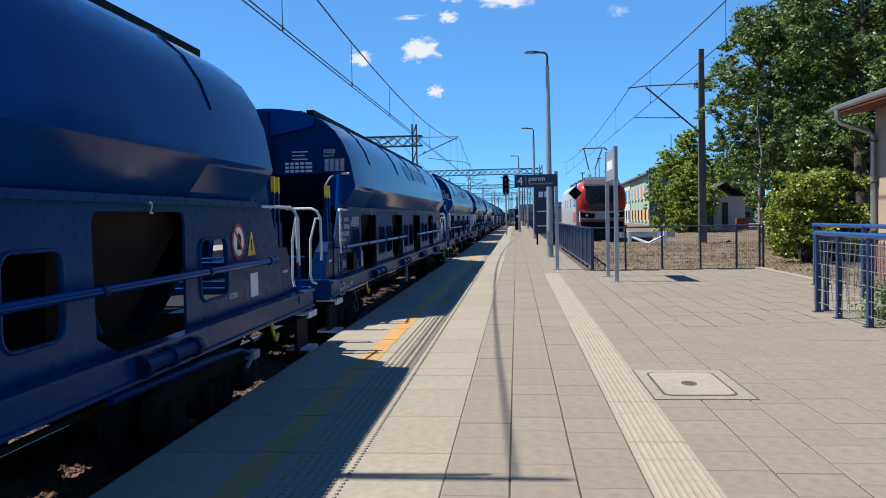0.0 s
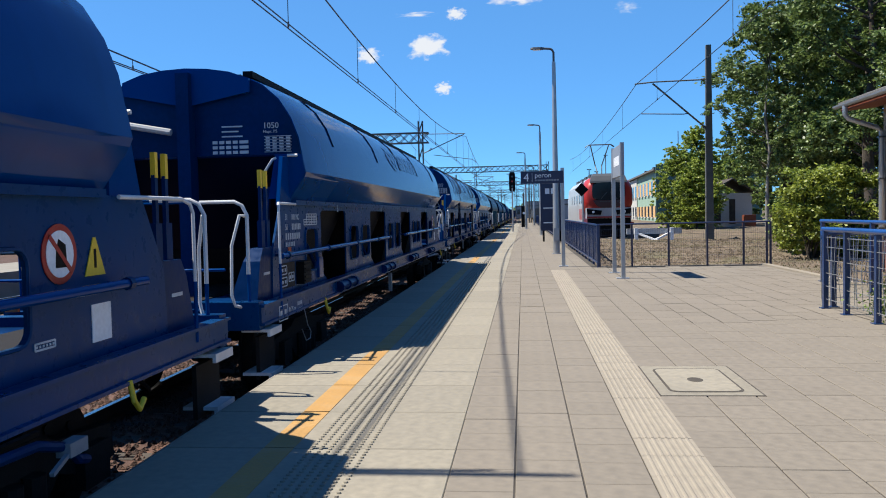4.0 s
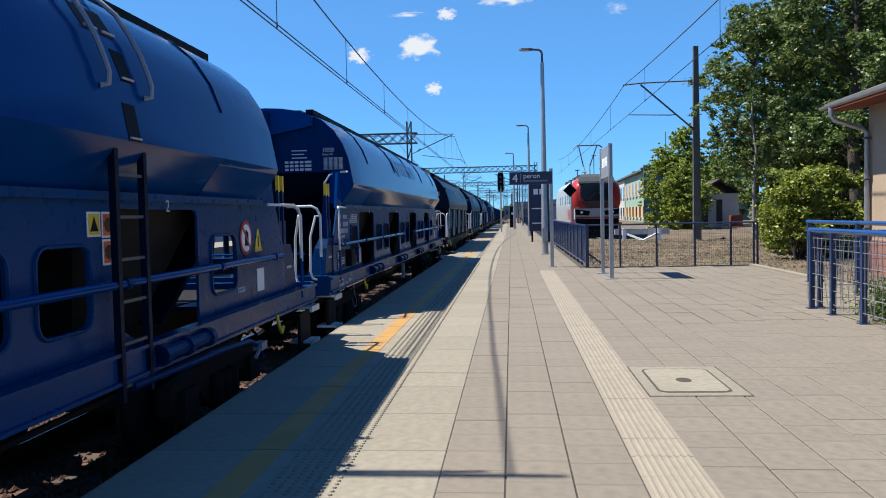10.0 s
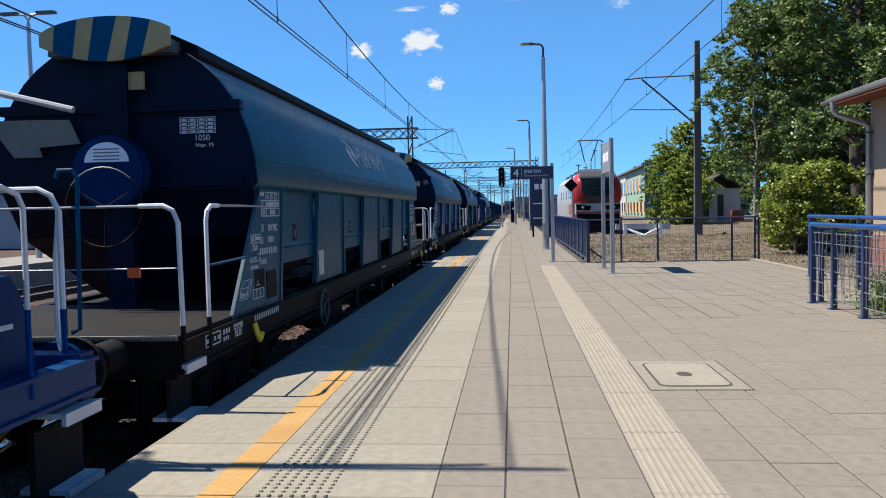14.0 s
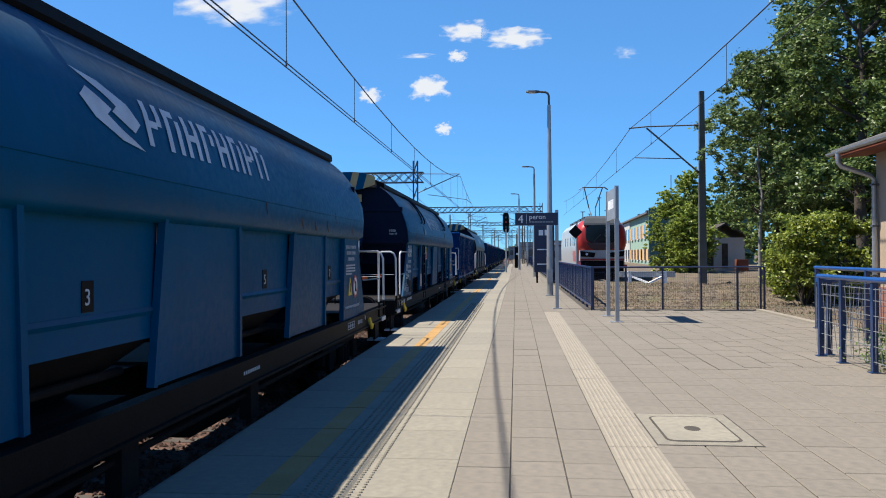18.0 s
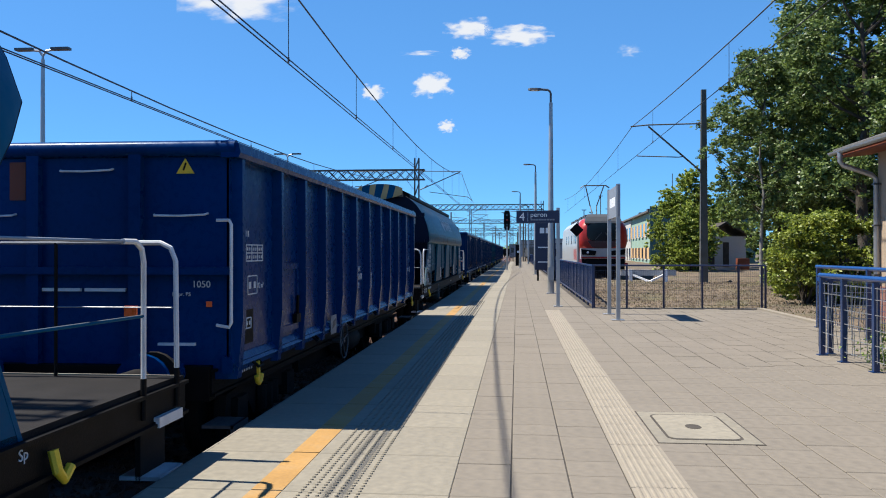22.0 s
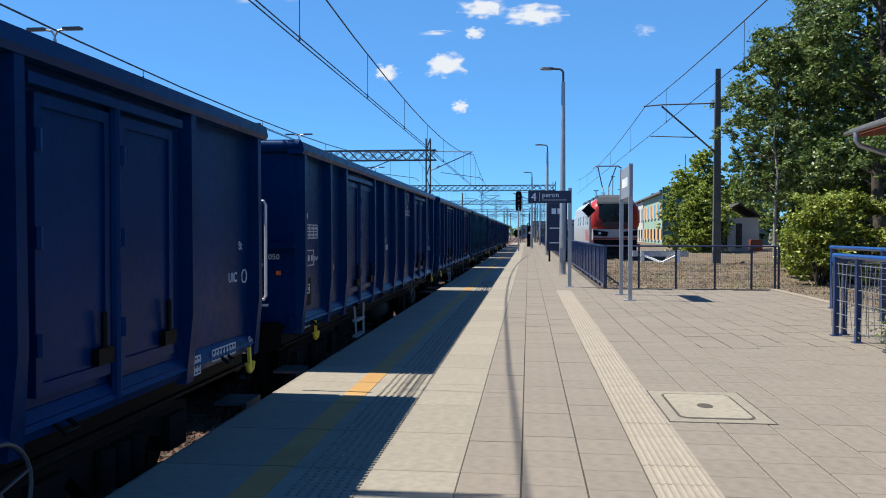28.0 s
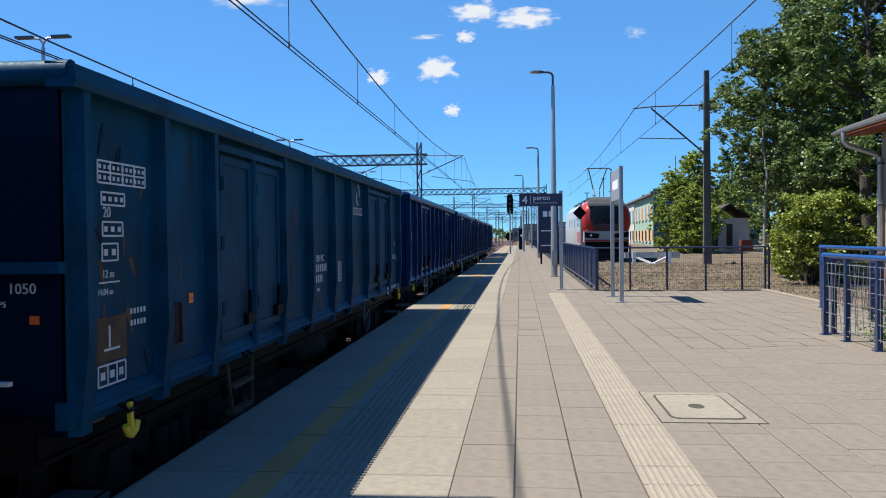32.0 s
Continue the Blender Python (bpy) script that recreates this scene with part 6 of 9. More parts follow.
def worn_marks(w, posts):
    """Hand-painted tables and numbers, scrapes and rust on an old wagon's side."""
    x = 1.392
    framed(w, [(1.06, 1.7, 2.48, 2.62, 2, 4), (1.1, 1.4, 2.34, 2.42, 1, 1), (1.11, 1.37, 2.14, 2.23, 1, 1), (1.1, 1.3, 1.98, 2.09, 1, 1), (1.03, 1.38, 1.18, 1.31, 1, 3), (1.03, 1.28, 1.02, 1.14, 1, 2)], x)
    for body, size, y, z in (("20", 0.1, 1.12, 2.26), ("12 m", 0.075, 1.1, 1.87), ("14.04 m", 0.06, 1.04, 1.76)):
        text_part(body, size, pose(x, y, z, 90, 0, 90), M_MARK, w)
    lettering(w, [(1.46, 1.6, 0.24, 0.05, 5), (1.46, 1.52, 0.24, 0.05, 5)], x)
    bm = bmesh.new()
    box(bm, x, x + 0.004, 1.06, 1.32, 1.835, 1.845)
    part("length_line", bm, M_MARK, w, "white length line")
    bm = bmesh.new()
    box(bm, x, x + 0.005, 1.01, 1.4, 1.33, 1.62)
    plate = part("marking_plate", bm, M_RUST, w, "dark stained marking plate")
    bm = bmesh.new()
    box(bm, x + 0.004, x + 0.008, 1.16, 1.18, 1.42, 1.56)
    box(bm, x + 0.004, x + 0.0085, 1.1, 1.3, 1.4, 1.415)
    part("plate_mark", bm, M_MARK, plate)
    bm = bmesh.new()
    box(bm, x, x + 0.02, 0.9, 1.07, 0.98, 1.13)
    part("rusty_patch", bm, M_RUST, w, "rusty square patch")
    bm = bmesh.new()
    box(bm, x - 0.001, x + 0.03, 1.98, 2.24, 1.3, 1.62)
    card = part("card_holder", bm, M_NAVY_AND_SHADE, w, "dark bent card holder")
    bm = bmesh.new()
    for a in ((1.99, 2.01, 1.3, 1.62), (2.21, 2.23, 1.3, 1.62), (2.01, 2.21, 1.3, 1.32)):
        box(bm, x + 0.03, x + 0.045, *a)
    part("holder_rim", bm, M_RUST, card)
    r = random.Random(63)
    for k in range(150):
        y, z = r.uniform(0.85, 13.2), r.choice((r.uniform(1.25, 2.9), r.uniform(1.3, 2.1)))
        if min(abs(y - q) for q in posts) < 0.1:
            continue
        h, wd, lean = r.uniform(0.03, 0.22), r.uniform(0.006, 0.03), r.uniform(-0.08, 0.08)
        bm = bmesh.new()
        plate_yz(bm, [(y - wd, z), (y + wd * 0.6, z + 0.01), (y + wd + lean * 0.5, z - h * 0.5), (y + wd * 0.3 + lean, z - h), (y - wd * 0.5 + lean, z - h * 0.9), (y - wd * 1.1 + lean * 0.4, z - h * 0.4)], 1.3905, 1.3925 + 0.0002 * (k % 5))
        part("scrape", bm, M_RUST if k % 3 else M_NAVY_AND_SHADE, w)


def box_wagon(paint, doors, wheel_y, rod_y, step_y, posts, mark, high, plain_end, worn=False):
    w = thing("box_wagon", "royal blue open box wagon with ribbed steel sides", "freight wagon", "goods train wagons")
    z0, z1 = 1.12, 3.02
    for sx in (1, -1):
        bm = bmesh.new()
        box(bm, min(sx * 1.36, sx * 1.39), max(sx * 1.36, sx * 1.39), 0.7, 13.34, z0, z1)
        part("side_sheet", bm, paint, w)
    for y, s in ((0.7, 1), (13.34, -1)):
        bm = bmesh.new()
        box(bm, -1.38, 1.38, min(y, y + s * 0.03), max(y, y + s * 0.03), 0.95, 3.08)
        # the worn wagon's end wall has its shade in the darker navy
        part("end_wall", bm, M_NAVY_AND_SHADE if worn else paint, w)
        for x in (-0.5, 0.5):
            bm = bmesh.new()
            box(bm, x - 0.06, x + 0.06, min(y, y - s * 0.07), max(y, y - s * 0.07), 0.95, 3.06)
            part("end_post", bm, paint, w)
        bm = bmesh.new()
        box(bm, -1.4, 1.4, min(y, y - s * 0.09), max(y, y - s * 0.09), 1.92, 1.99)
        part("end_waist_rail", bm, paint, w)
        bm = bmesh.new()
        tube(bm, [(-1.46, y - s * 0.02, 3.09), (1.46, y - s * 0.02, 3.09)], 0.075, 14)
        part("end_rail", bm, paint, w, "", 40)
    for sx in (1, -1):
        bm = bmesh.new()
        prism(bm, [(sx * 1.33, 3.0), (sx * 1.50, 3.0), (sx * 1.52, 3.04), (sx * 1.50, 3.13), (sx * 1.33, 3.15)], 0.62, 13.42)
        part("top_rail", bm, paint, w)
    for sx in (1, -1):
        bm = bmesh.new()
        prism(bm, [(sx * 1.33, 1.0), (sx * 1.42, 1.0), (sx * 1.44, 1.1), (sx * 1.40, 1.16), (sx * 1.33, 1.16)], 0.66, 13.38)
        part("sill", bm, paint, w)
    bm = bmesh.new()
    prism(bm, [(1.385, 1.16), (1.46, 1.06), (1.46, 1.06), (1.385, 1.1)], 0.7, 13.3)
    part("drip_edge", bm, paint, w)
    # posts, wider at the foot
    bm = bmesh.new()
    loft(bm, [[(x, -d, z), (xx, -d * 0.75, z), (xx, d * 0.75, z), (x, d, z)] for x, xx, d, z in ((1.38, 1.49, 0.055, 3.0), (1.38, 1.5, 0.06, 1.5), (1.38, 1.45, 0.085, 0.95))])
    first = part("post", bm, paint, w, "", 0, pose(0, posts[0] + 0.07, 0))
    for y in posts[1:]:
        if not any(a + 0.3 < y < b - 0.3 for a, b, _ in doors):
            like(first, pose(0, y, 0))
    for y in posts:
        like(first, pose(0, y, 0, 0, 0, 180))
    # doors
    for ya, yb, z_top in doors:
        mid = (ya + yb) / 2
        for a, b in ((ya + 0.1, mid - 0.06), (mid + 0.06, yb - 0.1)) if yb - ya > 1.2 else ((ya + 0.14, yb - 0.14),):
            bm = bmesh.new()
            box(bm, 1.385, 1.415, a, b, 1.22, z_top)
            leaf = part("door", bm, paint, w)
            for aa, bb, za, zb in ((a, b, 1.22, 1.29), (a, b, z_top - 0.07, z_top), (a, a + 0.06, 1.29, z_top - 0.07), (b - 0.06, b, 1.29, z_top - 0.07)):
                bm = bmesh.new()
                box(bm, 1.41, 1.435, aa, bb, za, zb)
                part("door_frame", bm, paint, leaf)
            for z in (1.5, (1.3 + z_top) / 2, z_top - 0.25):
                bm = bmesh.new()
                tube(bm, [(1.44, a + 0.02, z - 0.06), (1.44, a + 0.02, z + 0.06)], 0.025, 6)
                part("hinge", bm, paint, leaf)
            bm = bmesh.new()
            tube(bm, [(1.45, b - 0.1, 1.35), (1.46, b - 0.12, 1.62)], 0.02, 6)
            box(bm, 1.42, 1.47, b - 0.2, b - 0.02, 1.3, 1.4)
            part("latch", bm, M_BLACK, leaf)
        if yb - ya > 1.2:
            bm = bmesh.new()
            tube(bm, [(1.43, mid, 1.05), (1.43, mid, z_top + 0.08)], 0.04, 8)
            part("locking_bar", bm, paint, w)
            bm = bmesh.new()
            box(bm, 1.39, 1.47, ya, yb, z_top + 0.03, z_top + 0.09)
            part("door_header", bm, paint, w)
    frame_parts(w, 0.62, I_LEN - 0.62, 1.25, 0.8, 1.05, M_BLACK, "black sole bar")
    bm = bmesh.new()
    box(bm, -1.35, 1.35, 0.72, 13.32, 1.06, 1.12)
    part("floor", bm, M_IRON, w)
    # plain dark block added under the floor so the underside stays black
    bm = bmesh.new()
    box(bm, -0.9, 0.95, 4.6, 9.4, 0.42, 0.78)
    part("brake_rigging", bm, M_IRON, w)
    bm = bmesh.new()
    tube(bm, [(1.44, 0, 1.05), (1.5, 0, 1.0), (1.5, 0.14, 1.0), (1.44, 0.14, 1.05)], 0.016, 5)
    eye = part("rope_eye", bm, M_BLACK, w, "", 0, pose(0, 1.2, 0))
    for y in (3.5, 5.6, 7.8, 10.0, 12.4):
        like(eye, pose(0, y, 0))
    bm = bmesh.new()
    tube(bm, [(1.46, wheel_y + 0.26 * math.cos(a), 0.8 + 0.26 * math.sin(a)) for a in (k * math.pi / 12 for k in range(24))], 0.013, 6, True)
    for k in range(4):
        a = k * math.pi / 2 + 0.3
        tube(bm, [(1.44, wheel_y, 0.8), (1.46, wheel_y + 0.26 * math.cos(a), 0.8 + 0.26 * math.sin(a))], 0.01, 5)
    tube(bm, [(1.2, wheel_y, 0.8), (1.47, wheel_y, 0.8)], 0.03, 8)
    part("side_wheel", bm, M_DARKGREY, w, "spoked grey side hand wheel")
    # white rods at the ends
    bm = bmesh.new()
    tube(bm, [(1.3, rod_y, 1.46), (1.42, rod_y, 1.44), (1.44, rod_y, 1.48), (1.44, rod_y, 2.38), (1.42, rod_y, 2.42), (1.3, rod_y, 2.42)], 0.016, 6)
    part("grab_rod", bm, M_HANDRAIL, w, "white grab rod")
    # step under the side
    for y in step_y:
        bm = bmesh.new()
        for k in (-1, 1):
            bar(bm, (1.4, y + 0.34 * k, 1.0), (1.42, y + 0.26 * k, 0.5), 0.026)
        for z in (0.5, 0.74):
            box(bm, 1.36, 1.44, y - 0.28, y + 0.28, z, z + 0.035)
        part("side_step", bm, M_LIGHTGREY, w, "pale hanging step")
    steps(w, 0.85, 1.42, (0.5,), M_DARKGREY)
    steps(w, I_LEN - 0.85, 1.42, (0.5,), M_DARKGREY)
    bm = bmesh.new()
    bar(bm, (1.46, 1.3, 1.04), (1.47, 1.3, 0.84), 0.025, 0.045)
    tube(bm, [(1.47, 1.22, 0.9), (1.47, 1.25, 0.84), (1.47, 1.3, 0.82), (1.47, 1.35, 0.84), (1.47, 1.38, 0.9)], 0.024, 8)
    h = part("rope_hook", bm, M_WARN, w, "yellow rope hook", 40)
    like(h, pose(0, 11.73, 0))
    bm = bmesh.new()
    tube(bm, [(1.1, 6.2, 0.62), (1.1, 6.35, 0.62), (1.1, 7.4, 0.62), (1.1, 7.55, 0.62)], [0.1, 0.19, 0.19, 0.1], 14)
    tube(bm, [(1.2, 2.0, 0.75), (1.2, 12.0, 0.75)], 0.03, 6)
    part("brake_gear", bm, M_IRON, w, "", 40)
    # markings
    if worn:
        worn_marks(w, posts)
    else:
        framed(w, [(0.96, 1.64, 2.04, 2.2, 2, 4), (0.8, 1.12, 1.73, 1.88, 2, 1), (0.8, 1.1, 1.59, 1.69, 1, 1), (1.18, 1.46, 1.71, 1.89, 1, 1)], 1.392)
        lettering(w, [(1.03, 2.27, 0.22, 0.08, 3), (1.0, 0.96, 0.35, 0.05, 5)], 1.392)
        text_part("72 m\u00b3", 0.08, pose(1.393, 1.48, 1.76, 90, 0, 90), M_MARK, w)
        text_part("14.04 m", 0.06, pose(1.398, 0.86, 1.3, 90, 0, 90), M_MARK, w)
        bm = bmesh.new()
        box(bm, 1.392, 1.397, 0.8, 1.34, 1.23, 1.56)
        part("marking_plate", bm, M_BLACK, w)
        framed(w, [(0.86, 1.26, 1.38, 1.48, 1, 3)], 1.398)
        if not plain_end:
            bm = bmesh.new()
            box(bm, 1.46, 1.468, 4.43, 4.75, 0.98, 1.24)
            card = part("route_card", bm, M_SIGNGREY, w, "pale route card")
            bm = bmesh.new()
            plate_yz(bm, [(4.5, 1.05), (4.68, 1.1), (4.7, 1.19), (4.54, 1.15)], 1.468, 1.471)
            part("card_mark", bm, M_DARKGREY, card)
    text_part("RIV MC", 0.13, pose(1.392, 6.47, 1.8, 90, 0, 90), M_MARK, w)
    text_part("1", 0.13, pose(1.392, 6.22, 1.8, 90, 0, 90), M_MARK, w)
    lettering(w, [(6.45, 1.65, 0.6, 0.13, 6), (6.25, 1.51, 0.56, 0.13, 6), (6.48, 1.4, 0.16, 0.06, 4), (6.22, 1.37, 0.08, 0.08, 2)], 1.392)
    framed(w, [(7.56, 7.9, 1.48, 1.76, 4, 2)], 1.392)
    framed(w, [(12.2, 12.72, 1.04, 1.13, 1, 8), (11.73, 11.96, 0.99, 1.13, 2, 4)], 1.443)
    text_part("Sp", 0.11, pose(1.443, 13.06, 1.06, 90, 0, 90), M_MARK, w)
    text_part("UIC", 0.125, pose(1.392, 12.7, 1.66, 90, 0, 90), M_MARK, w)
    text_part("St", 0.11, pose(1.392, 12.95, 1.95, 90, 0, 90), M_MARK, w)
    bm = bmesh.new()
    tube(bm, [(1.392, 13.09 + 0.06 * math.cos(a), 1.7 + 0.06 * math.sin(a)) for a in (k * math.pi / 10 for k in range(20))], 0.008, 4, True)
    part("ring_mark", bm, M_MARK, w)
    text_part("1050", 0.09, pose(1.03, 0.69, 1.8, 90), M_MARK, w)
    text_part("Napr. P5", 0.05, pose(0.84, 0.69, 1.72, 90), M_MARK, w)
    bm = bmesh.new()
    for k in (1, -1):
        ring = [bm.verts.new((1.396, mark + k * u * 1.1, high + k * v * 1.0)) for u, v in ((-0.03, 0.16), (0.05, 0.18), (0.12, 0.1), (0.13, 0.0), (0.06, -0.06), (0.09, 0.03), (0.07, 0.1))]
        bm.faces.new(ring)
    u = mark - 0.37
    for k in range(7):
        for ya, yb, za, zb in ((0.0, 0.018, -0.33, -0.21), (0.058, 0.076, -0.33, -0.21), (0.018, 0.058, -0.33, -0.312), (0.018, 0.058, -0.228, -0.21)):
            bm.faces.new([bm.verts.new((1.396, u + y, high + z)) for y, z in ((ya, za), (yb, za), (yb, zb), (ya, zb))])
        u += 0.102
    part("emblem", bm, M_MARK, w, "small white emblem and lettering blocks")
    bm = bmesh.new()
    box(bm, 1.392, 1.4, 2.42, 2.5, 1.6, 1.68)
    part("reflector", bm, M_ORANGE, w, "orange side reflector")
    if not plain_end:
        bm = bmesh.new()
        tri = [(0.88, 2.86), (1.05, 2.86), (0.965, 3.0)]
        loft(bm, [[(x, 0.685, z) for x, z in tri], [(x, 0.7, z) for x, z in tri]])
        part("warning_triangle", bm, M_WARN, w, "yellow warning triangle")
        bm = bmesh.new()
        bar(bm, (0.975, 0.684, 2.96), (0.95, 0.684, 2.89), 0.014)
        part("triangle_symbol", bm, M_BLACK, w)
        bm = bmesh.new()
        box(bm, -0.76, -0.6, 0.685, 0.7, 2.62, 2.98)
        part("warning_plate", bm, M_EAVE, w, "red-brown warning plate")
        for xa, xb, z in ((-0.26, 0.26, 2.9), (0.66, 1.18, 2.48), (-1.2, -0.7, 2.48)):
            bm = bmesh.new()
            tube(bm, [(xa, 0.7, z), (xa + 0.02, 0.655, z - 0.01), ((xa + xb) / 2, 0.65, z - 0.015), (xb - 0.02, 0.655, z - 0.005), (xb, 0.7, z + 0.01)], 0.011, 6)
            part("grab_iron", bm, M_HANDRAIL, w, "white grab iron")
    for xa, xb in ((-0.42, -0.04), (0.0, 0.4)):
        bm = bmesh.new()
        box(bm, xa, xb, 0.66, 0.69, 1.76, 1.79)
        part("white_ledge", bm, M_HANDRAIL, w)
    bm = bmesh.new()
    box(bm, 0.75, 1.1, 0.58, 0.62, 1.27, 1.295)
    part("end_step", bm, M_HANDRAIL, w)
    bm = bmesh.new()
    box(bm, 1.17, 1.22, 0.68, 0.7, 1.62, 1.67)
    part("reflector", bm, M_ORANGE, w, "orange reflector")
    buffers(w, I_LEN, paint)
    running_gear(w, I_LEN, 2.7)
    return w


def ladder(wagon, y, skin, hoop_mat, plates):
    """Dark posts and rungs up the side, black plates as shaded foot recesses in the roof and bent hand hoops beside
    them.
    """
    side = 1.41
    for dy in (-0.21, 0.21):
        bm = bmesh.new()
        bar(bm, (side, y + dy, 0.9), (side, y + dy, skin[-1][1] + 0.02), 0.05)
        part("ladder_post", bm, M_NAVY_AND_SHADE, wagon, "dark ladder post")
    for k in range(6):
        bm = bmesh.new()
        z = 1.0 + 0.29 * k
        bar(bm, (side, y - 0.2, z), (side, y + 0.2, z), 0.022)
        part("rung", bm, M_DARKGREY, wagon)

    def skin_x(z):
        for (xa, za), (xb, zb) in zip(skin, skin[1:]):
            if zb <= z <= za:
                return xa + (xb - xa) * (za - z) / (za - zb)
        return skin[-1][0]

    # flush black plates paint the dark inside of the foot recesses
    for za, zb, dy in ((2.68, 2.94, 0.0), (3.1, 3.32, 0.06), (3.42, 3.6, -0.18), (3.42, 3.6, 0.06)):
        bm = bmesh.new()
        n = 4
        ring = [(skin_x(za + (zb - za) * k / n), za + (zb - za) * k / n) for k in range(n + 1)]
        loft(bm, [[(x + 0.004, yy, z) for x, z in ring] + [(x - 0.03, yy, z) for x, z in reversed(ring)] for yy in (y + dy - 0.1, y + dy + 0.08)])
        slot = part("foot_recess", bm, M_BLACK, wagon, "flush black plate for the shade inside a foot recess")
        bm = bmesh.new()
        bar(bm, (skin_x(za) + 0.008, y + dy - 0.09, za + 0.02), (skin_x(za) + 0.008, y + dy + 0.07, za + 0.02), 0.014)
        part("recess_sill", bm, M_LIGHTGREY, slot)
    for dy in (-0.32, 0.3):
        bm = bmesh.new()
        zs = (3.72, 3.6, 3.45, 3.3, 3.18, 3.08)
        path = [(skin_x(z) + 0.06, y + dy, z + 0.03) for z in zs] + [(skin_x(3.03) + 0.045, y + dy, 3.03), (skin_x(3.02), y + dy - 0.03, 3.02)]
        tube(bm, [(skin_x(3.7) - 0.12, y + dy, 3.8)] + path, 0.02, 7)
        part("hand_hoop", bm, hoop_mat, wagon, "bent hand hoop on the roof", 40)
    for ya, yb, za, zb, mat in plates:
        bm = bmesh.new()
        x = 1.257 if skin is A_SKIN else 1.402
        box(bm, x, x + 0.005, y + ya, y + yb, za, zb)
        sign = part("warning_plate", bm, M_WHITE, wagon, "warning plate with a pale border")
        bm = bmesh.new()
        box(bm, x + 0.004, x + 0.007, y + ya + 0.015, y + yb - 0.015, za + 0.015, zb - 0.015)
        part("plate_face", bm, mat, sign)
        cy, cz, h = y + (ya + yb) / 2, (za + zb) / 2, (zb - za)
        bm = bmesh.new()
        if mat == M_WARN:
            plate_yz(bm, [(cy - h * 0.3, cz - h * 0.28), (cy + h * 0.3, cz - h * 0.28), (cy, cz + h * 0.32)], x + 0.007, x + 0.009)
        else:
            tube(bm, [(x + 0.007, cy, cz), (x + 0.009, cy, cz)], h * 0.28, 14)
        part("plate_symbol", bm, M_BLACK if mat == M_WARN else M_RUST, sign)
    if skin is not A_SKIN:
        bm = bmesh.new()
        x = skin_x(2.75) + 0.006
        plate_yz(bm, [(y + 0.19, 2.68), (y + 0.38, 2.68), (y + 0.285, 2.87)], x - 0.006, x + 0.004)
        tri = part("warning_triangle", bm, M_WHITE, wagon, "white warning triangle")
        bm = bmesh.new()
        plate_yz(bm, [(y + 0.27, 2.71), (y + 0.3, 2.71), (y + 0.295, 2.8), (y + 0.275, 2.8)], x + 0.003, x + 0.006)
        part("triangle_symbol", bm, M_BLACK, tri)


A_SKIN = A_HALF[2:9]
A_PLATES = ((-0.3, -0.13, 2.03, 2.2, M_WARN), (-0.11, 0.05, 2.02, 2.2, M_ORANGE), (-0.11, 0.05, 1.83, 2.01, M_ORANGE))
F_PLATES = ((0.44, 0.74, 2.19, 2.36, M_WARN), (0.44, 0.74, 2.0, 2.18, M_ORANGE))


def repaint(wagon, old, fresh, label):
    for o in wagon.children_recursive:
        for slot in o.material_slots:
            if slot.material == old:
                slot.link, slot.material = "OBJECT", fresh
    tagged(wagon, label)


blue = blue_hopper(M_PAINT_A)
grain = grain_hopper(M_PAINT_F)
words(grain, ["JAZDA Z OTWARTYM", "DACHEM I ZSYPAMI", "ZABRONIONA"], 1.404, 15.96, 2.235, 0.076, M_MARK)
words(grain, ["\u0141ADUNEK R\u00d3WNOMIERNIE ROZK\u0141ADA\u0106"], 1.404, 16.05, 1.285, 0.06, M_MARK)
gondola = box_wagon(M_PAINT_R, ((2.04, 3.02, 2.0),), 5.3, 0.6, (), I_POSTS, 8.75, 2.70, False)
N_POSTS = (0.72, 1.87, 2.82, 3.85, 4.85, 5.99, 7.2, 8.3, 9.65, 10.75, 11.95, 13.25)
gondola_worn = box_wagon(M_PAINT_N, ((2.93, 4.84, 2.85), (9.72, 11.88, 2.85)), 9.5, 13.57, (3.56,), N_POSTS, 9.2, 2.81, True, True)
tagged(gondola_worn, "faded teal open box wagon with rust streaks and scrapes")
gondola_doors = box_wagon(M_PAINT_I, ((2.84, 5.0, 2.85), (9.75, 11.6, 2.85)), 9.5, 13.57, (4.35,), L_POSTS, 9.2, 2.81, True)
buffers(grain, F_LEN, M_IRON, 0.35)
running_gear(grain, F_LEN, 3.1)

train = [(blue, -9.75)]
for y in (10.55, 30.75, 50.92, 71.12):
    train.append((copy_thing(blue, pose(0, 0, 0)), y))
for k, shift in ((3, -1.5), (4, -1.28)):
    for o in train[k][0].children:
        if o.name.startswith("emblem"):
            o.location.y = shift
for y in (6.27, 14.67):
    ladder(train[3][0], y, A_SKIN, M_SIGNGREY, A_PLATES if y > 10 else [(a - 0.62, b - 0.62, c, d, m) for a, b, c, d, m in A_PLATES])
bm = bmesh.new()
tube(bm, [(0.62 + 0.41 * math.cos(a), 1.93, 2.33 + 0.41 * math.sin(a)) for a in (k * math.pi / 16 for k in range(32))], 0.011, 6, True)
for k in range(3):
    a = k * math.pi * 2 / 3 + 0.3
    tube(bm, [(0.62, 1.95, 2.33), (0.62 + 0.41 * math.cos(a), 1.93, 2.33 + 0.41 * math.sin(a))], 0.009, 5)
part("brake_wheel", bm, M_SIGNGREY, train[3][0], "thin grey brake wheel", 40)
train.append((grain, 91.27))
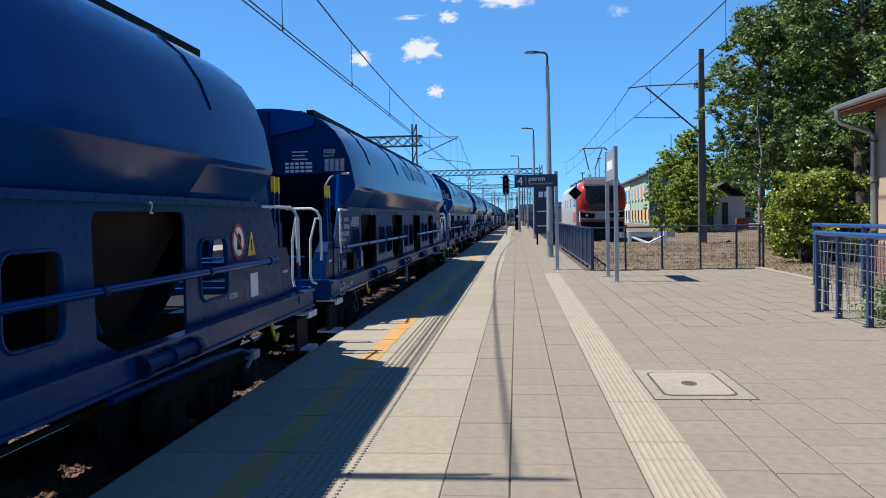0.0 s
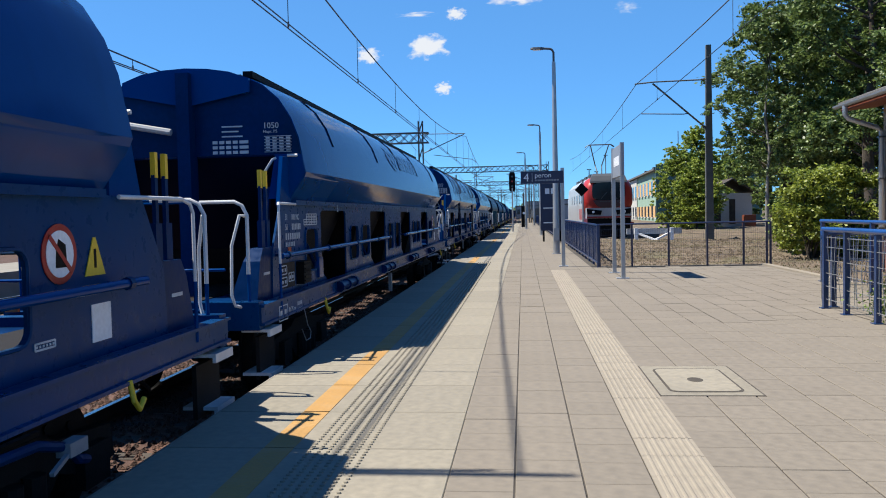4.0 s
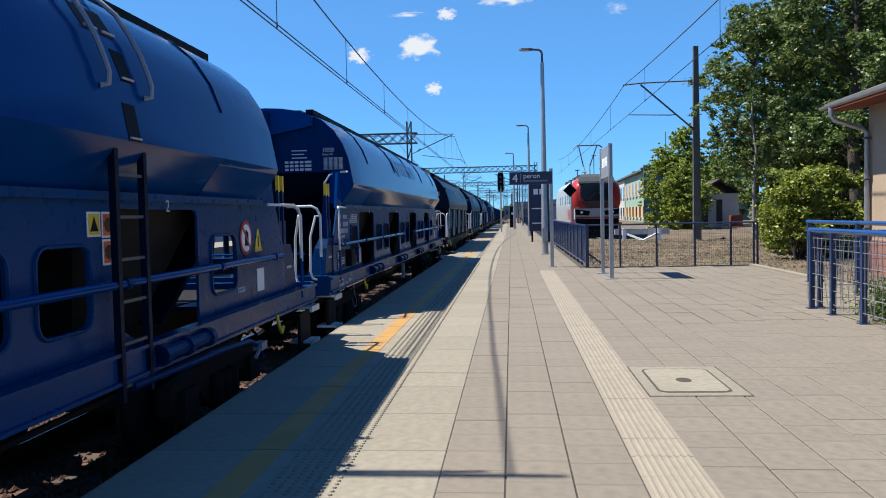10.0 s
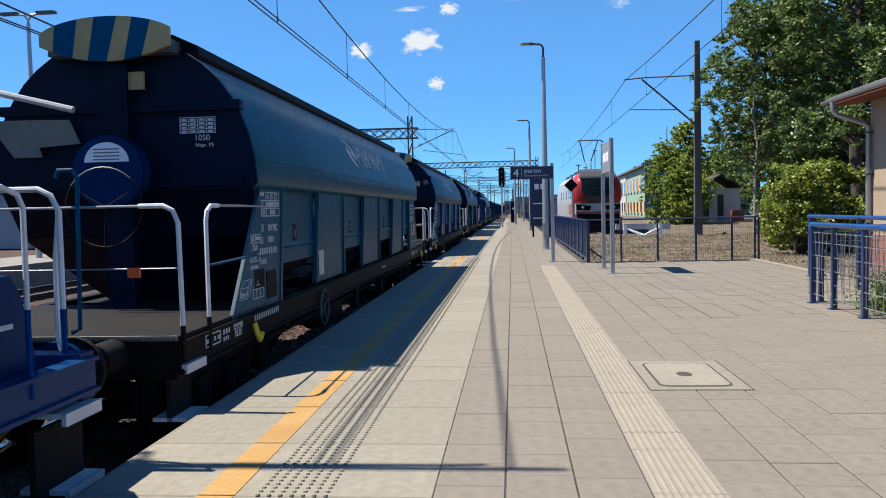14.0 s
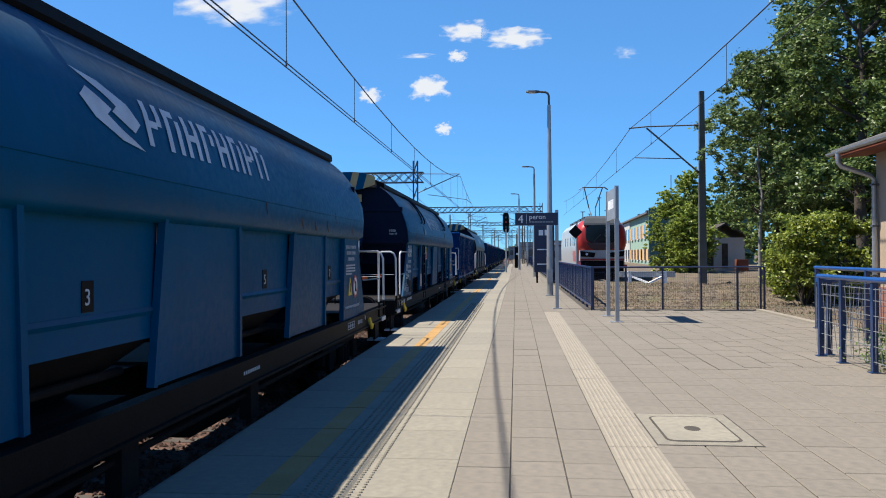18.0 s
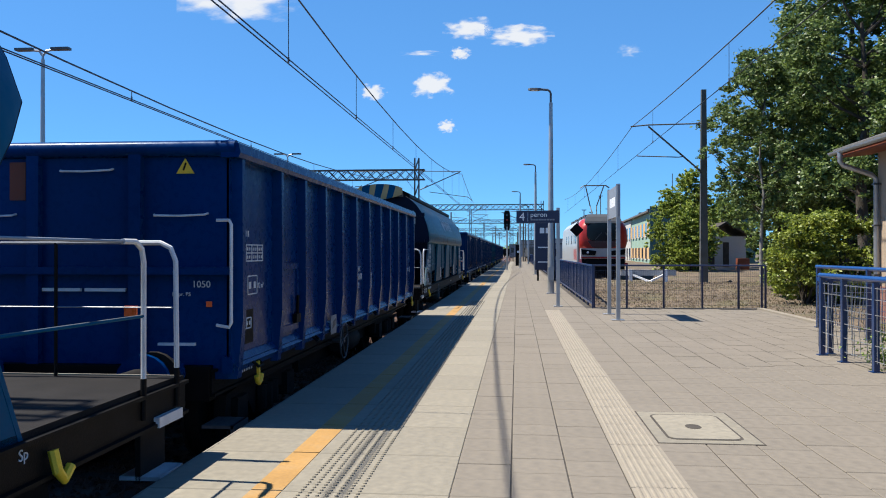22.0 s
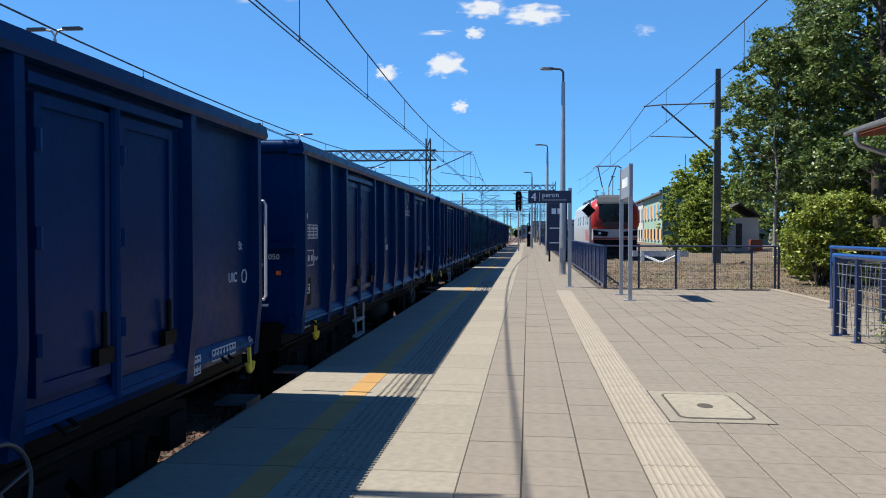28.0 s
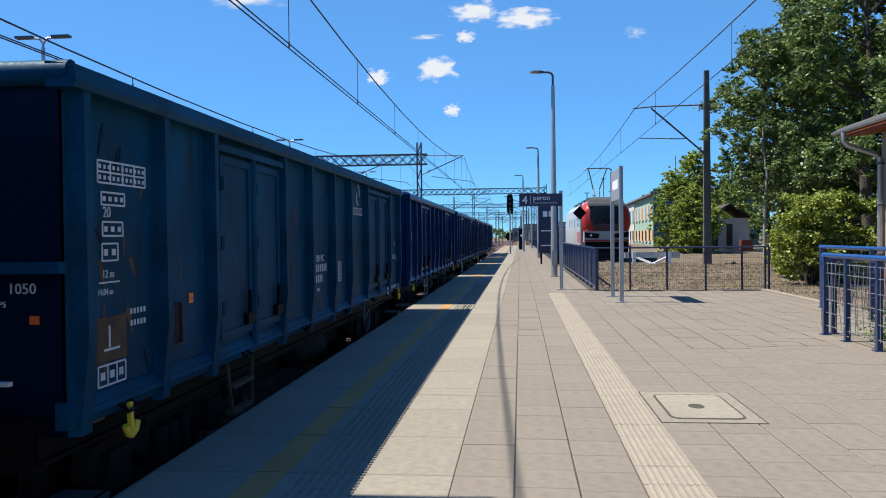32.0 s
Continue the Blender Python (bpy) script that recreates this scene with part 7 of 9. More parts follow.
for y, paint, label in (
    (110.67, M_PAINT_G, "mid-blue grain hopper wagon with a striped roof hood"),
    (130.27, M_PAINT_G, "mid-blue grain hopper wagon with striped hood and strapped roof"),
    (163.97, M_PAINT_F, ""),
):
    o = copy_thing(grain, pose(0, 0, 0))
    if label:
        repaint(o, M_PAINT_F, paint, label)
    train.append((o, y))
# the second grain hopper's front deck reaches farther out
FRONT = ("handrail", "cross_bow", "cross_rail", "side_bow", "mid_rail", "cross_post", "footstep", "step_hanger", "reflector", "deck_edge", "end_deck", "rope_hook", "headstock")
for o in train[6][0].children:
    if o.type != "MESH":
        continue
    low, high = min(v.co.y for v in o.data.vertices), max(v.co.y for v in o.data.vertices)
    if o.name.startswith(FRONT) and high + o.location.y < 3.4:
        o.location.y -= 0.5 if o.name.startswith("rope_hook") else 0.4
    elif low < 1.2 and high > 15.0:
        o.scale.y = (high - low + 0.4) / (high - low)
        o.location.y = high - high * o.scale.y
for k, dx, dz, tx in ((6, 0.21, 0.2, -0.11), (7, 0.17, -0.2, None)):
    for o in list(train[k][0].children):
        if o.name.startswith("end_writing"):
            o.location.x += dx
            o.location.z += dz
        elif o.name.startswith("end_table"):
            if tx is None:
                bpy.data.objects.remove(o)
            else:
                o.location.x += tx
for o in train[5][0].children:
    if o.name.startswith("tall_handrail"):
        o.material_slots[0].link, o.material_slots[0].material = "OBJECT", M_PAINT_G
        tagged(o, "tall hooked blue handrail")
for k in (5, 8):
    for o in train[k][0].children_recursive:
        if o.name.startswith("worn_rim"):
            o.material_slots[0].link, o.material_slots[0].material = "OBJECT", M_DARKGREY
            tagged(o, "dark upper rim")
rust_rng = random.Random(41)
for k in (5, 6, 7, 8):
    for _ in range(7):
        y, z, h = rust_rng.uniform(4.0, 16.0), rust_rng.uniform(2.55, 2.78), rust_rng.uniform(0.1, 0.28)
        bm = bmesh.new()
        side = lambda zz: 1.469 - 0.094 * (zz - 2.45) + 0.004
        rim = [(-0.012, 0), (0.01, 0.02), (0.02, -0.3 * h), (0.008, -h), (-0.006, -0.9 * h), (-0.018, -0.4 * h)]
        loft(bm, [[(side(z + b) + d, y + a, max(z + b, 2.45)) for a, b in rim] for d in (0.0, 0.0015)])
        part("rust_streak", bm, M_RUST, train[k][0])
for o in train[8][0].children:
    if o.name.startswith("white_notice"):
        o.location.y = 1.12
        like(o, pose(0, 6.68, 0))
for y in (6.47, 13.12):
    ladder(train[7][0], y, F_HALF, M_NAVY_AND_SHADE, F_PLATES)
for o in train[7][0].children:
    if o.name.startswith(("prohibition_sign", "sign_face", "sign_symbol", "sign_bar")):
        o.location.y = -0.53
    elif o.name.startswith(("warning_triangle", "triangle_symbol")) and len(o.data.vertices) == 8:
        o.location.y = 0.26
train.append((gondola, 149.77))
train.append((gondola_doors, 197.92))
train.append((gondola_worn, 225.97))
for o in gondola_worn.children:
    if o.name.startswith("side_step"):
        o.material_slots[0].link, o.material_slots[0].material = "OBJECT", M_RUST
        tagged(o, "rusty hanging step")
for y in (183.87, 211.92, 240.02, 254.07, 268.12, 282.17):
    train.append((copy_thing(gondola_doors, pose(0, 0, 0)), y))
# one box wagon has its middle posts farther forward, and its markings with them
for o in gondola_doors.children:
    if o.name.startswith("post") and 5.5 < o.location.y < 9.3:
        o.location.y -= 0.28
    elif o.name.startswith("side_step"):
        o.location.y = -0.25
    elif o.name.startswith(("writing", "stencil_marking", "marking_table")):
        ys = [(o.matrix_basis @ v.co).y for v in o.data.vertices]
        if 6.0 < min(ys) and max(ys) < 8.2:
            o.location.y -= 0.3
            o.location.z += 0.12
# and one grain hopper its hand wheel and front hook elsewhere
for o in train[7][0].children:
    if o.name.startswith("side_wheel"):
        o.location.y = 7.85
    elif o.name.startswith("rope_hook") and o.location.y < 5:
        o.location.y = -0.72
for o, y in train:
    o.matrix_basis = pose(TRACK_X, y, RAIL_Z)

# ---- overhead line ----


def lattice(bm, a, b, depth, n, w=0.05, up=Vector((0, 0, 1))):
    """A flat lattice truss between a and b."""
    a, b = Vector(a), Vector(b)
    for s in (0.0, 1.0):
        bar(bm, a - up * depth * s, b - up * depth * s, w * 1.5)
    for k in range(n):
        p, q = a.lerp(b, k / n), a.lerp(b, (k + 1) / n)
        bar(bm, p, q - up * depth, w)
        bar(bm, p - up * depth, q, w)


def mast_lattice(bm, x, y, z0, z1, w):
    for sx in (-1, 1):
        for sy in (-1, 1):
            bar(bm, (x + sx * w / 2, y + sy * w / 2, z0), (x + sx * w / 2, y + sy * w / 2, z1), 0.07)
    n = int((z1 - z0) / 0.9)
    for k in range(n):
        za, zb = z0 + (z1 - z0) * k / n, z0 + (z1 - z0) * (k + 1) / n
        s = 1 if k % 2 else -1
        for sy in (-1, 1):
            bar(bm, (x - s * w / 2, y + sy * w / 2, za), (x + s * w / 2, y + sy * w / 2, zb), 0.04)


def gantry(y, x0, x1, top, depth, legs, label, brackets):
    t = thing("overhead_line_gantry", label, "gantry", "overhead line")
    for sy in (-0.3, 0.3):
        bm = bmesh.new()
        lattice(bm, (x0, y + sy, top), (x1, y + sy, top), depth, int((x1 - x0) / 0.75))
        part("truss", bm, M_MAST, t, "lattice beam")
    bm = bmesh.new()
    n = int((x1 - x0) / 1.5)
    for k in range(n + 1):
        x = x0 + (x1 - x0) * k / n
        bar(bm, (x, y - 0.3, top), (x, y + 0.3, top), 0.04)
        bar(bm, (x, y - 0.3, top - depth), (x, y + 0.3, top - depth), 0.04)
    part("cross_bracing", bm, M_MAST, t)
    for x, z1 in legs:
        bm = bmesh.new()
        mast_lattice(bm, x, y, -0.9, z1, 0.32)
        part("mast", bm, M_MAST, t, "lattice mast")
    for x, wire_x in brackets:
        bm = bmesh.new()
        tube(bm, [(x, y, 6.3), (wire_x, y, 7.65)], 0.035, 6)
        tube(bm, [(x, y, top - 0.1), (wire_x + 0.1, y, 7.7)], 0.03, 6)
        tube(bm, [(x + (wire_x - x) * 0.25, y, 6.15), (wire_x + 0.6, y, 5.75), (wire_x + 0.9, y, 5.5)], 0.022, 6)
        part("cantilever", bm, M_MAST, t, "cantilever arm", 40)
        bm = bmesh.new()
        for k in range(4):
            tube(bm, [(x + (wire_x - x) * 0.14 + 0.05 * k, y, 6.48 + 0.055 * k), (x + (wire_x - x) * 0.14 + 0.05 * k + 0.03, y, 6.51 + 0.055 * k)], 0.07, 8)
        part("insulator", bm, M_BARK, t)
    return t


gantry(60.5, -34.0, -7.0, 7.85, 0.75, ((-7.6, 8.75), (-33.5, 8.5)), "dark lattice gantry over the tracks behind the wagons", ((-7.4, -4.3), (-12.5, -9.2)))
gantry(104.0, -34.0, 3.4, 7.75, 0.7, ((3.3, 8.2), (-33.5, 8.2)), "distant lattice gantry spanning all the tracks", ((-6.4, -3.9),))
gantry(160.0, -34.0, 6.0, 8.0, 0.7, ((5.6, 8.2), (-33.0, 8.2)), "far lattice gantry spanning all the tracks", ((-7.0, -4.0),))
gantry(215.0, -34.0, 6.0, 8.0, 0.7, ((5.6, 8.2), (-33.0, 8.2)), "far lattice gantry spanning all the tracks", ((-7.0, -4.0),))
gantry(275.0, -34.0, 8.0, 8.0, 0.7, ((7.6, 8.2), (-33.0, 8.2)), "far lattice gantry spanning all the tracks", ())
for k, (y, x) in enumerate(((135, 2.6), (190, 3.0), (250, 2.0), (300, -2.0), (125, -7.2), (145, -1.2), (180, -7.3), (210, -1.0), (240, -7.2), (205, -16.0), (150, -17.0), (185, -24.0), (230, 4.0), (270, -12.0))):
    t = thing("line_mast", "distant steel overhead line mast with a bracket", "mast", "overhead line")
    bm = bmesh.new()
    mast_lattice(bm, x, y, -0.9, 8.3, 0.3)
    part("mast", bm, M_MAST, t)
    s = 1 if x < -4 else -1
    bm = bmesh.new()
    tube(bm, [(x, y, 6.1), (x + s * 2.6, y, 7.4)], 0.04, 5)
    tube(bm, [(x, y, 7.5), (x + s * 2.8, y, 7.4)], 0.03, 5)
    tube(bm, [(x + s * 0.6, y, 6.1), (x + s * 3.1, y, 5.5)], 0.03, 5)
    part("bracket", bm, M_MAST, t)


def catenary(x, spans, contact, carry_hi, carry_lo, label, twin=0.045, droppers=7):
    """Contact wires and the carrying wire above, hung between the supports."""
    t = thing("overhead_wires", label, "overhead line", "overhead line")

    def hung(a, b, u):
        first = carry_hi - ((0.45 if x > -6 else 1.7) if a < 10 and x < 0 else 0.0)
        line = first + (carry_hi - first) * u
        return line - (carry_hi - carry_lo) * 4 * u * (1 - u) * 0.8
    bm = bmesh.new()
    for dx in (-twin, twin):
        tube(bm, [(x + dx, spans[0], contact), (x + dx, spans[-1], contact)], 0.013, 5)
    part("contact_wire", bm, M_WIRE, t)
    bm = bmesh.new()
    for a, b in zip(spans, spans[1:]):
        pts = []
        for k in range(13):
            u = k / 12
            pts.append((x, a + (b - a) * u, hung(a, b, u)))
        tube(bm, pts, 0.018, 5)
    part("carrying_wire", bm, M_WIRE, t)
    for a, b in zip(spans, spans[1:]):
        for k in range(droppers):
            u = (k + 0.5) / droppers
            bm = bmesh.new()
            tube(bm, [(x, a + (b - a) * u, contact), (x, a + (b - a) * u, hung(a, b, u))], 0.009, 4)
            tube(bm, [(x, a + (b - a) * u, contact - 0.02), (x, a + (b - a) * u, contact + 0.08)], 0.02, 5)
            part("dropper", bm, M_WIRE, t)
    return t


catenary(-4.15, (5.0, 60.5, 104.0, 160.0, 220.0, 300.0), 5.05, 7.5, 5.9, "overhead contact and carrying wires above the goods train", 0.05, 9)
catenary(-8.45, (5.0, 60.5, 104.0, 160.0, 220.0), 4.92, 7.15, 5.86, "overhead wires above the second track")
catenary(5.65, (-20.0, 40.0, 95.0), 6.15, 7.75, 6.9, "overhead wires above the stub track", 0.0, 5)
# support over the camera's own stretch of line
gantry(5.0, -34.0, -7.0, 7.85, 0.75, ((-7.6, 8.75),), "dark lattice gantry over the tracks behind", ((-7.4, -4.3),))

mast = thing("line_mast", "dark steel overhead line mast with cantilever arm on the soil bank", "mast", "overhead line", at=pose(9.08, 40.0, 0))
bm = bmesh.new()
loft(bm, [[(-w, -d, z), (w, -d, z), (w, d, z), (-w, d, z)] for w, d, z in ((0.19, 0.15, -0.6), (0.15, 0.12, 5.0), (0.115, 0.1, 9.5))])
part("pole", bm, M_MAST, mast, "tapered dark pole")
bm = bmesh.new()
tube(bm, [(-3.5, 0, 7.75), (-2.6, 0, 7.82), (-0.1, 0, 7.85)], 0.035, 7)
part("top_arm", bm, M_MAST, mast)
bm = bmesh.new()
tube(bm, [(-2.65, 0, 7.75), (-0.12, 0, 5.5)], 0.045, 7)
part("strut", bm, M_MAST, mast)
bm = bmesh.new()
tube(bm, [(-3.2, 0, 6.3), (-1.2, 0, 6.22), (-0.95, 0, 6.25)], 0.025, 6)
part("registration_arm", bm, M_MAST, mast)
bm = bmesh.new()
for k in range(4):
    tube(bm, [(-0.26 + 0.045 * k, 0, 5.62 - 0.04 * k), (-0.24 + 0.045 * k, 0, 5.6 - 0.04 * k)], 0.075, 8)
    tube(bm, [(-0.35 + 0.05 * k, 0, 7.85), (-0.33 + 0.05 * k, 0, 7.85)], 0.06, 8)
part("insulator", bm, M_BARK, mast)

# signals near the platform's end
def light_signal(x, y, h, label):
    t = thing("light_signal", label, "signal", "signals", at=pose(x, y, 0))
    bm = bmesh.new()
    tube(bm, [(0, 0, -0.6), (0, 0, h - 1.3)], 0.07, 8)
    part("post", bm, M_STEELG, t)
    bm = bmesh.new()
    loft(bm, [[(a * 0.27, yy, h - 0.75 + b * 0.85) for a, b in ((-0.7, -1), (0.7, -1), (1, -0.7), (1, 0.7), (0.7, 1), (-0.7, 1), (-1, 0.7), (-1, -0.7))] for yy in (-0.05, 0.1)])
    part("back_plate", bm, M_BLACK, t, "black back plate")
    for k in range(3):
        bm = bmesh.new()
        z = h - 0.3 - 0.42 * k
        tube(bm, [(0, -0.06, z), (0, -0.2, z)], 0.1, 10)
        hood = part("hood", bm, M_BLACK, t)
        bm = bmesh.new()
        tube(bm, [(0, -0.2, z), (0, -0.205, z)], 0.08, 10)
        part("lens", bm, M_RED if k == 1 else M_GLASS, hood)
    return t


light_signal(-0.85, 70.0, 5.1, "black light signal on a thin post at the platform edge")
bufsig = thing("disc_signal", "small dark signal box at the platform's end", "signal", "signals", at=pose(0.1, 92, 0))
bm = bmesh.new()
box(bm, -0.24, 0.24, 0, 0.5, 0.0, 2.4)
part("cabinet", bm, M_BLACK, bufsig)
bm = bmesh.new()
tube(bm, [(0.0, 0.2, 2.4), (0.0, 0.2, 3.9)], 0.07, 8)
part("post", bm, M_MAST, bufsig)
bm = bmesh.new()
tube(bm, [(0.05, -0.02, 1.6), (0.05, 0.0, 1.6)], 0.14, 10)
part("lens", bm, M_WHITE, bufsig)

# diamond plate on a bracket by the locomotive
dia = thing("diamond_sign", "black diamond-shaped sign on a slim post beside the fence", "sign", at=pose(1.85, 32.0, 0.2))
bm = bmesh.new()
tube(bm, [(0.55, 0, -0.25), (0.55, 0, 2.6)], 0.04, 8)
part("post", bm, M_STEELG, dia)
bm = bmesh.new()
loft(bm, [[(0.5 + a, yy, 2.25 + b) for a, b in ((-0.27, 0), (0, -0.27), (0.27, 0), (0, 0.27))] for yy in (-0.06, -0.04)])
part("plate", bm, M_BLACK, dia)

# ---- locomotive at the stub track ----
loco = thing("electric_locomotive", "white and red electric locomotive with raised pantograph, standing", "locomotive", at=pose(5.33, 50.0, -0.22))


def loco_section(y, w, z0, z1, nose):
    """Half-round-shouldered section of the body."""
    return [(-w, y, z0), (w, y, z0), (w, y, z0 + (z1 - z0) * 0.55), (w * 0.93, y, z1 - 0.45), (w * 0.7, y, z1 - 0.08), (w * 0.4, y, z1), (-w * 0.4, y, z1), (-w * 0.7, y, z1 - 0.08), (-w * 0.93, y, z1 - 0.45), (-w, y, z0 + (z1 - z0) * 0.55)]


bm = bmesh.new()
loft(bm, [loco_section(1.3, 1.5, 1.05, 4.02, 0), loco_section(18.0, 1.5, 1.05, 4.02, 0)])
part("body", bm, M_LIGHTGREY, loco, "light grey body sides", 30)


def cab_ring(y, w, z0, z1, e=2.8):
    """Rounded outline of the nose at one depth."""
    out = []
    for k in range(28):
        a = 2 * math.pi * k / 28
        c, s = math.cos(a), math.sin(a)
        out.append((w * math.copysign(abs(c) ** (2 / e), c), y, (z0 + z1) / 2 + (z1 - z0) / 2 * math.copysign(abs(s) ** (2 / e), s)))
    return out


bm = bmesh.new()
loft(bm, [cab_ring(0.16, 1.22, 1.86, 3.66), cab_ring(0.3, 1.42, 1.66, 3.82), cab_ring(0.6, 1.52, 1.5, 3.95), cab_ring(1.2, 1.53, 1.4, 4.02, 3.4), cab_ring(1.5, 1.53, 1.4, 4.03, 3.6)])
part("cab_shell", bm, M_RED, loco, "rounded red cab front", 40)
bm = bmesh.new()
loft(bm, [[(-w, y, z), (w, y, z), (w, y + 0.5, z), (-w, y + 0.5, z)] for w, y, z in ((1.12, 0.1, 3.58), (1.12, 0.14, 3.7), (1.02, 0.34, 4.0), (0.9, 0.6, 4.16))])
part("roof_front", bm, M_DARKGREY, loco, "dark grey roof front")
bm = bmesh.new()
loft(bm, [cab_ring(0.1, 0.98, 2.5, 3.6, 3.8), cab_ring(0.2, 1.05, 2.43, 3.68, 3.8)])
part("windscreen", bm, M_SCREEN, loco, "dark wide windscreen", 20)
bm = bmesh.new()
loft(bm, [[(-w, y, z), (w, y, z), (w, y + 0.15, z), (-w, y + 0.15, z)] for w, y, z in ((0.42, 0.13, 2.02), (0.7, 0.12, 2.12), (0.98, 0.115, 2.5))])
part("front_mask", bm, M_MAROON, loco, "dark maroon mask below the windscreen")
bm = bmesh.new()
for k in range(7):
    box(bm, -0.55 + k * 0.17, -0.43 + k * 0.17, 0.1, 0.12, 2.4, 2.44)
part("grille", bm, M_DARKGREY, loco)
for sx in (-1, 1):
    bm = bmesh.new()
    loft(bm, [[(sx * x, y + d, 1.76 + b) for x, y, b in ((0.5, 0.1, -0.17), (1.3, 0.13, -0.13), (1.36, 0.13, 0.22), (0.42, 0.1, 0.1))] for d in (0.0, 0.1)])
    lamp = part("headlight", bm, M_BLACK, loco, "slanted dark headlight housing")
    bm = bmesh.new()
    tube(bm, [(sx * 0.95, 0.12, 1.78), (sx * 0.95, 0.085, 1.78)], 0.08, 10)
    part("lens", bm, M_WHITE, lamp)
    bm = bmesh.new()
    tube(bm, [(sx * 0.88, 0.3, 1.05), (sx * 0.88, -0.35, 1.05)], 0.1, 10)
    tube(bm, [(sx * 0.88, -0.35, 1.05), (sx * 0.88, -0.42, 1.05)], 0.25, 14)
    part("buffer", bm, M_BLACK, loco)
    bm = bmesh.new()
    bar(bm, (sx * 0.5, 0.08, 2.56), (sx * 0.1, 0.09, 3.0), 0.03)
    part("wiper", bm, M_DARKGREY, loco)
bm = bmesh.new()
loft(bm, [[(-1.36, y, z), (1.36, y, z), (1.4, y + 0.4, z), (-1.4, y + 0.4, z)] for y, z in ((0.2, 1.36), (0.17, 1.55), (0.14, 2.02))])
part("lower_front", bm, M_LIGHTGREY, loco, "light grey lower front")
bm = bmesh.new()
box(bm, -1.34, 1.34, 0.12, 0.22, 1.4, 1.5)
box(bm, -1.52, 1.52, 0.3, 18.0, 0.98, 1.12)
part("red_band", bm, M_RED, loco, "red band along the foot")
bm = bmesh.new()
loft(bm, [[(-1.3 + d, y, z), (1.3 - d, y, z), (1.3 - d, y + 0.35, z), (-1.3 + d, y + 0.35, z)] for d, y, z in ((0.25, 0.15, 0.2), (0.0, 0.1, 0.5), (0.0, 0.2, 1.4))])
part("rail_guard", bm, M_BLACK, loco)
bm = bmesh.new()
box(bm, -1.3, 1.3, 0.6, 17.8, 0.3, 1.0)
part("underframe", bm, M_BLACK, loco)
for yc in (2.2, 4.8, 13.2, 15.8):
    for sx in (-0.75, 0.75):
        bm = bmesh.new()
        tube(bm, [(sx - 0.08, yc, 0.6), (sx + 0.08, yc, 0.6)], 0.6, 20)
        part("wheel", bm, M_IRON, loco)
for yy, ww in ((2.4, 0.7), (4.0, 0.5), (6.6, 0.5), (9.4, 0.5), (12.0, 0.5)):
    bm = bmesh.new()
    box(bm, -1.51, -1.50, yy, yy + ww, 2.35, 2.95)
    part("side_window", bm, M_GLASS, loco)
bm = bmesh.new()
for yy in (1.9, 2.6, 3.3, 4.0):
    plate_yz(bm, [(yy, 1.3), (yy + 0.35, 1.3), (yy + 0.6, 2.0), (yy + 0.3, 2.0)], -1.509, -1.503)
part("red_side_emblem", bm, M_RED, loco, "red emblem on the side")
for yy in (2.6, 6.0, 10.0, 14.0):
    bm = bmesh.new()
    box(bm, -0.9, 0.9, yy, yy + 2.2, 4.0, 4.22)
    part("roof_equipment", bm, M_DARKGREY, loco)
bm = bmesh.new()
for sx in (-1, 1):
    tube(bm, [(sx * 0.12, 5.5, 4.25), (sx * 0.22, 6.6, 5.0), (sx * 0.62, 5.6, 6.34)], 0.04, 6)
tube(bm, [(-0.4, 5.4, 4.25), (0.4, 5.4, 4.25)], 0.04, 6)
part("pantograph", bm, M_DARKGREY, loco, "raised pantograph frame")
bm = bmesh.new()
for yy in (5.45, 5.75):
    tube(bm, [(-0.98, yy, 6.2), (-0.75, yy, 6.36), (0.75, yy, 6.36), (0.98, yy, 6.2)], 0.028, 6)
part("pantograph_head", bm, M_DARKGREY, loco)
for xx, yy, hh in ((0.75, 9.0, 5.9), (-0.9, 3.5, 4.6), (1.15, 8.0, 4.9), (0.2, 10.5, 4.8)):
    bm = bmesh.new()
    tube(bm, [(xx, yy, 4.0), (xx, yy, hh)], 0.03, 5)
    box(bm, xx - 0.15, xx + 0.15, yy - 0.05, yy + 0.05, hh - 0.05, hh)
    part("roof_insulator", bm, M_BARK, loco)

stop = thing("buffer_stop", "grey and white buffer stop with braced steel rails on the soil", "buffer stop", at=pose(6.4, 40.0, 0.0))
bm = bmesh.new()
box(bm, -1.3, 1.35, -0.08, 0.14, 0.42, 0.7)
part("beam", bm, M_LIGHTGREY, stop, "weathered grey beam")
for x in (-0.85, 0.85):
    bm = bmesh.new()
    bar(bm, (x, -0.12, -0.35), (x, -0.12, 0.72), 0.16)
    part("upright", bm, M_WHITE, stop, "white upright")
    bm = bmesh.new()
    bar(bm, (x, -0.1, 0.5), (x + (0.95 if x < 0 else -0.95), -0.6, 0.1), 0.09)
    part("brace", bm, M_WHITE, stop, "white diagonal brace")

# ---- building, house and hut ----
bld = thing("office_building", "two-storey pale green building with ochre window bays", "building", at=pose(18.2, 110.0, 0.0, 0, 0, -2.45))
bm = bmesh.new()
box(bm, 0.0, 13.0, 0.0, 27.6, -1.0, 7.0)
part("wall", bm, M_GREENWALL, bld)
bm = bmesh.new()
box(bm, -0.15, 13.0, 27.6, 42.0, -1.0, 6.9)
part("stair_bay", bm, M_WHITEWALL, bld, "off-white far wing")
bm = bmesh.new()
box(bm, -0.3, 13.3, -0.4, 0.0, -1.0, 7.75)
part("gable_wall", bm, M_GREENDARK, bld, "dark green gable wall")
bm = bmesh.new()
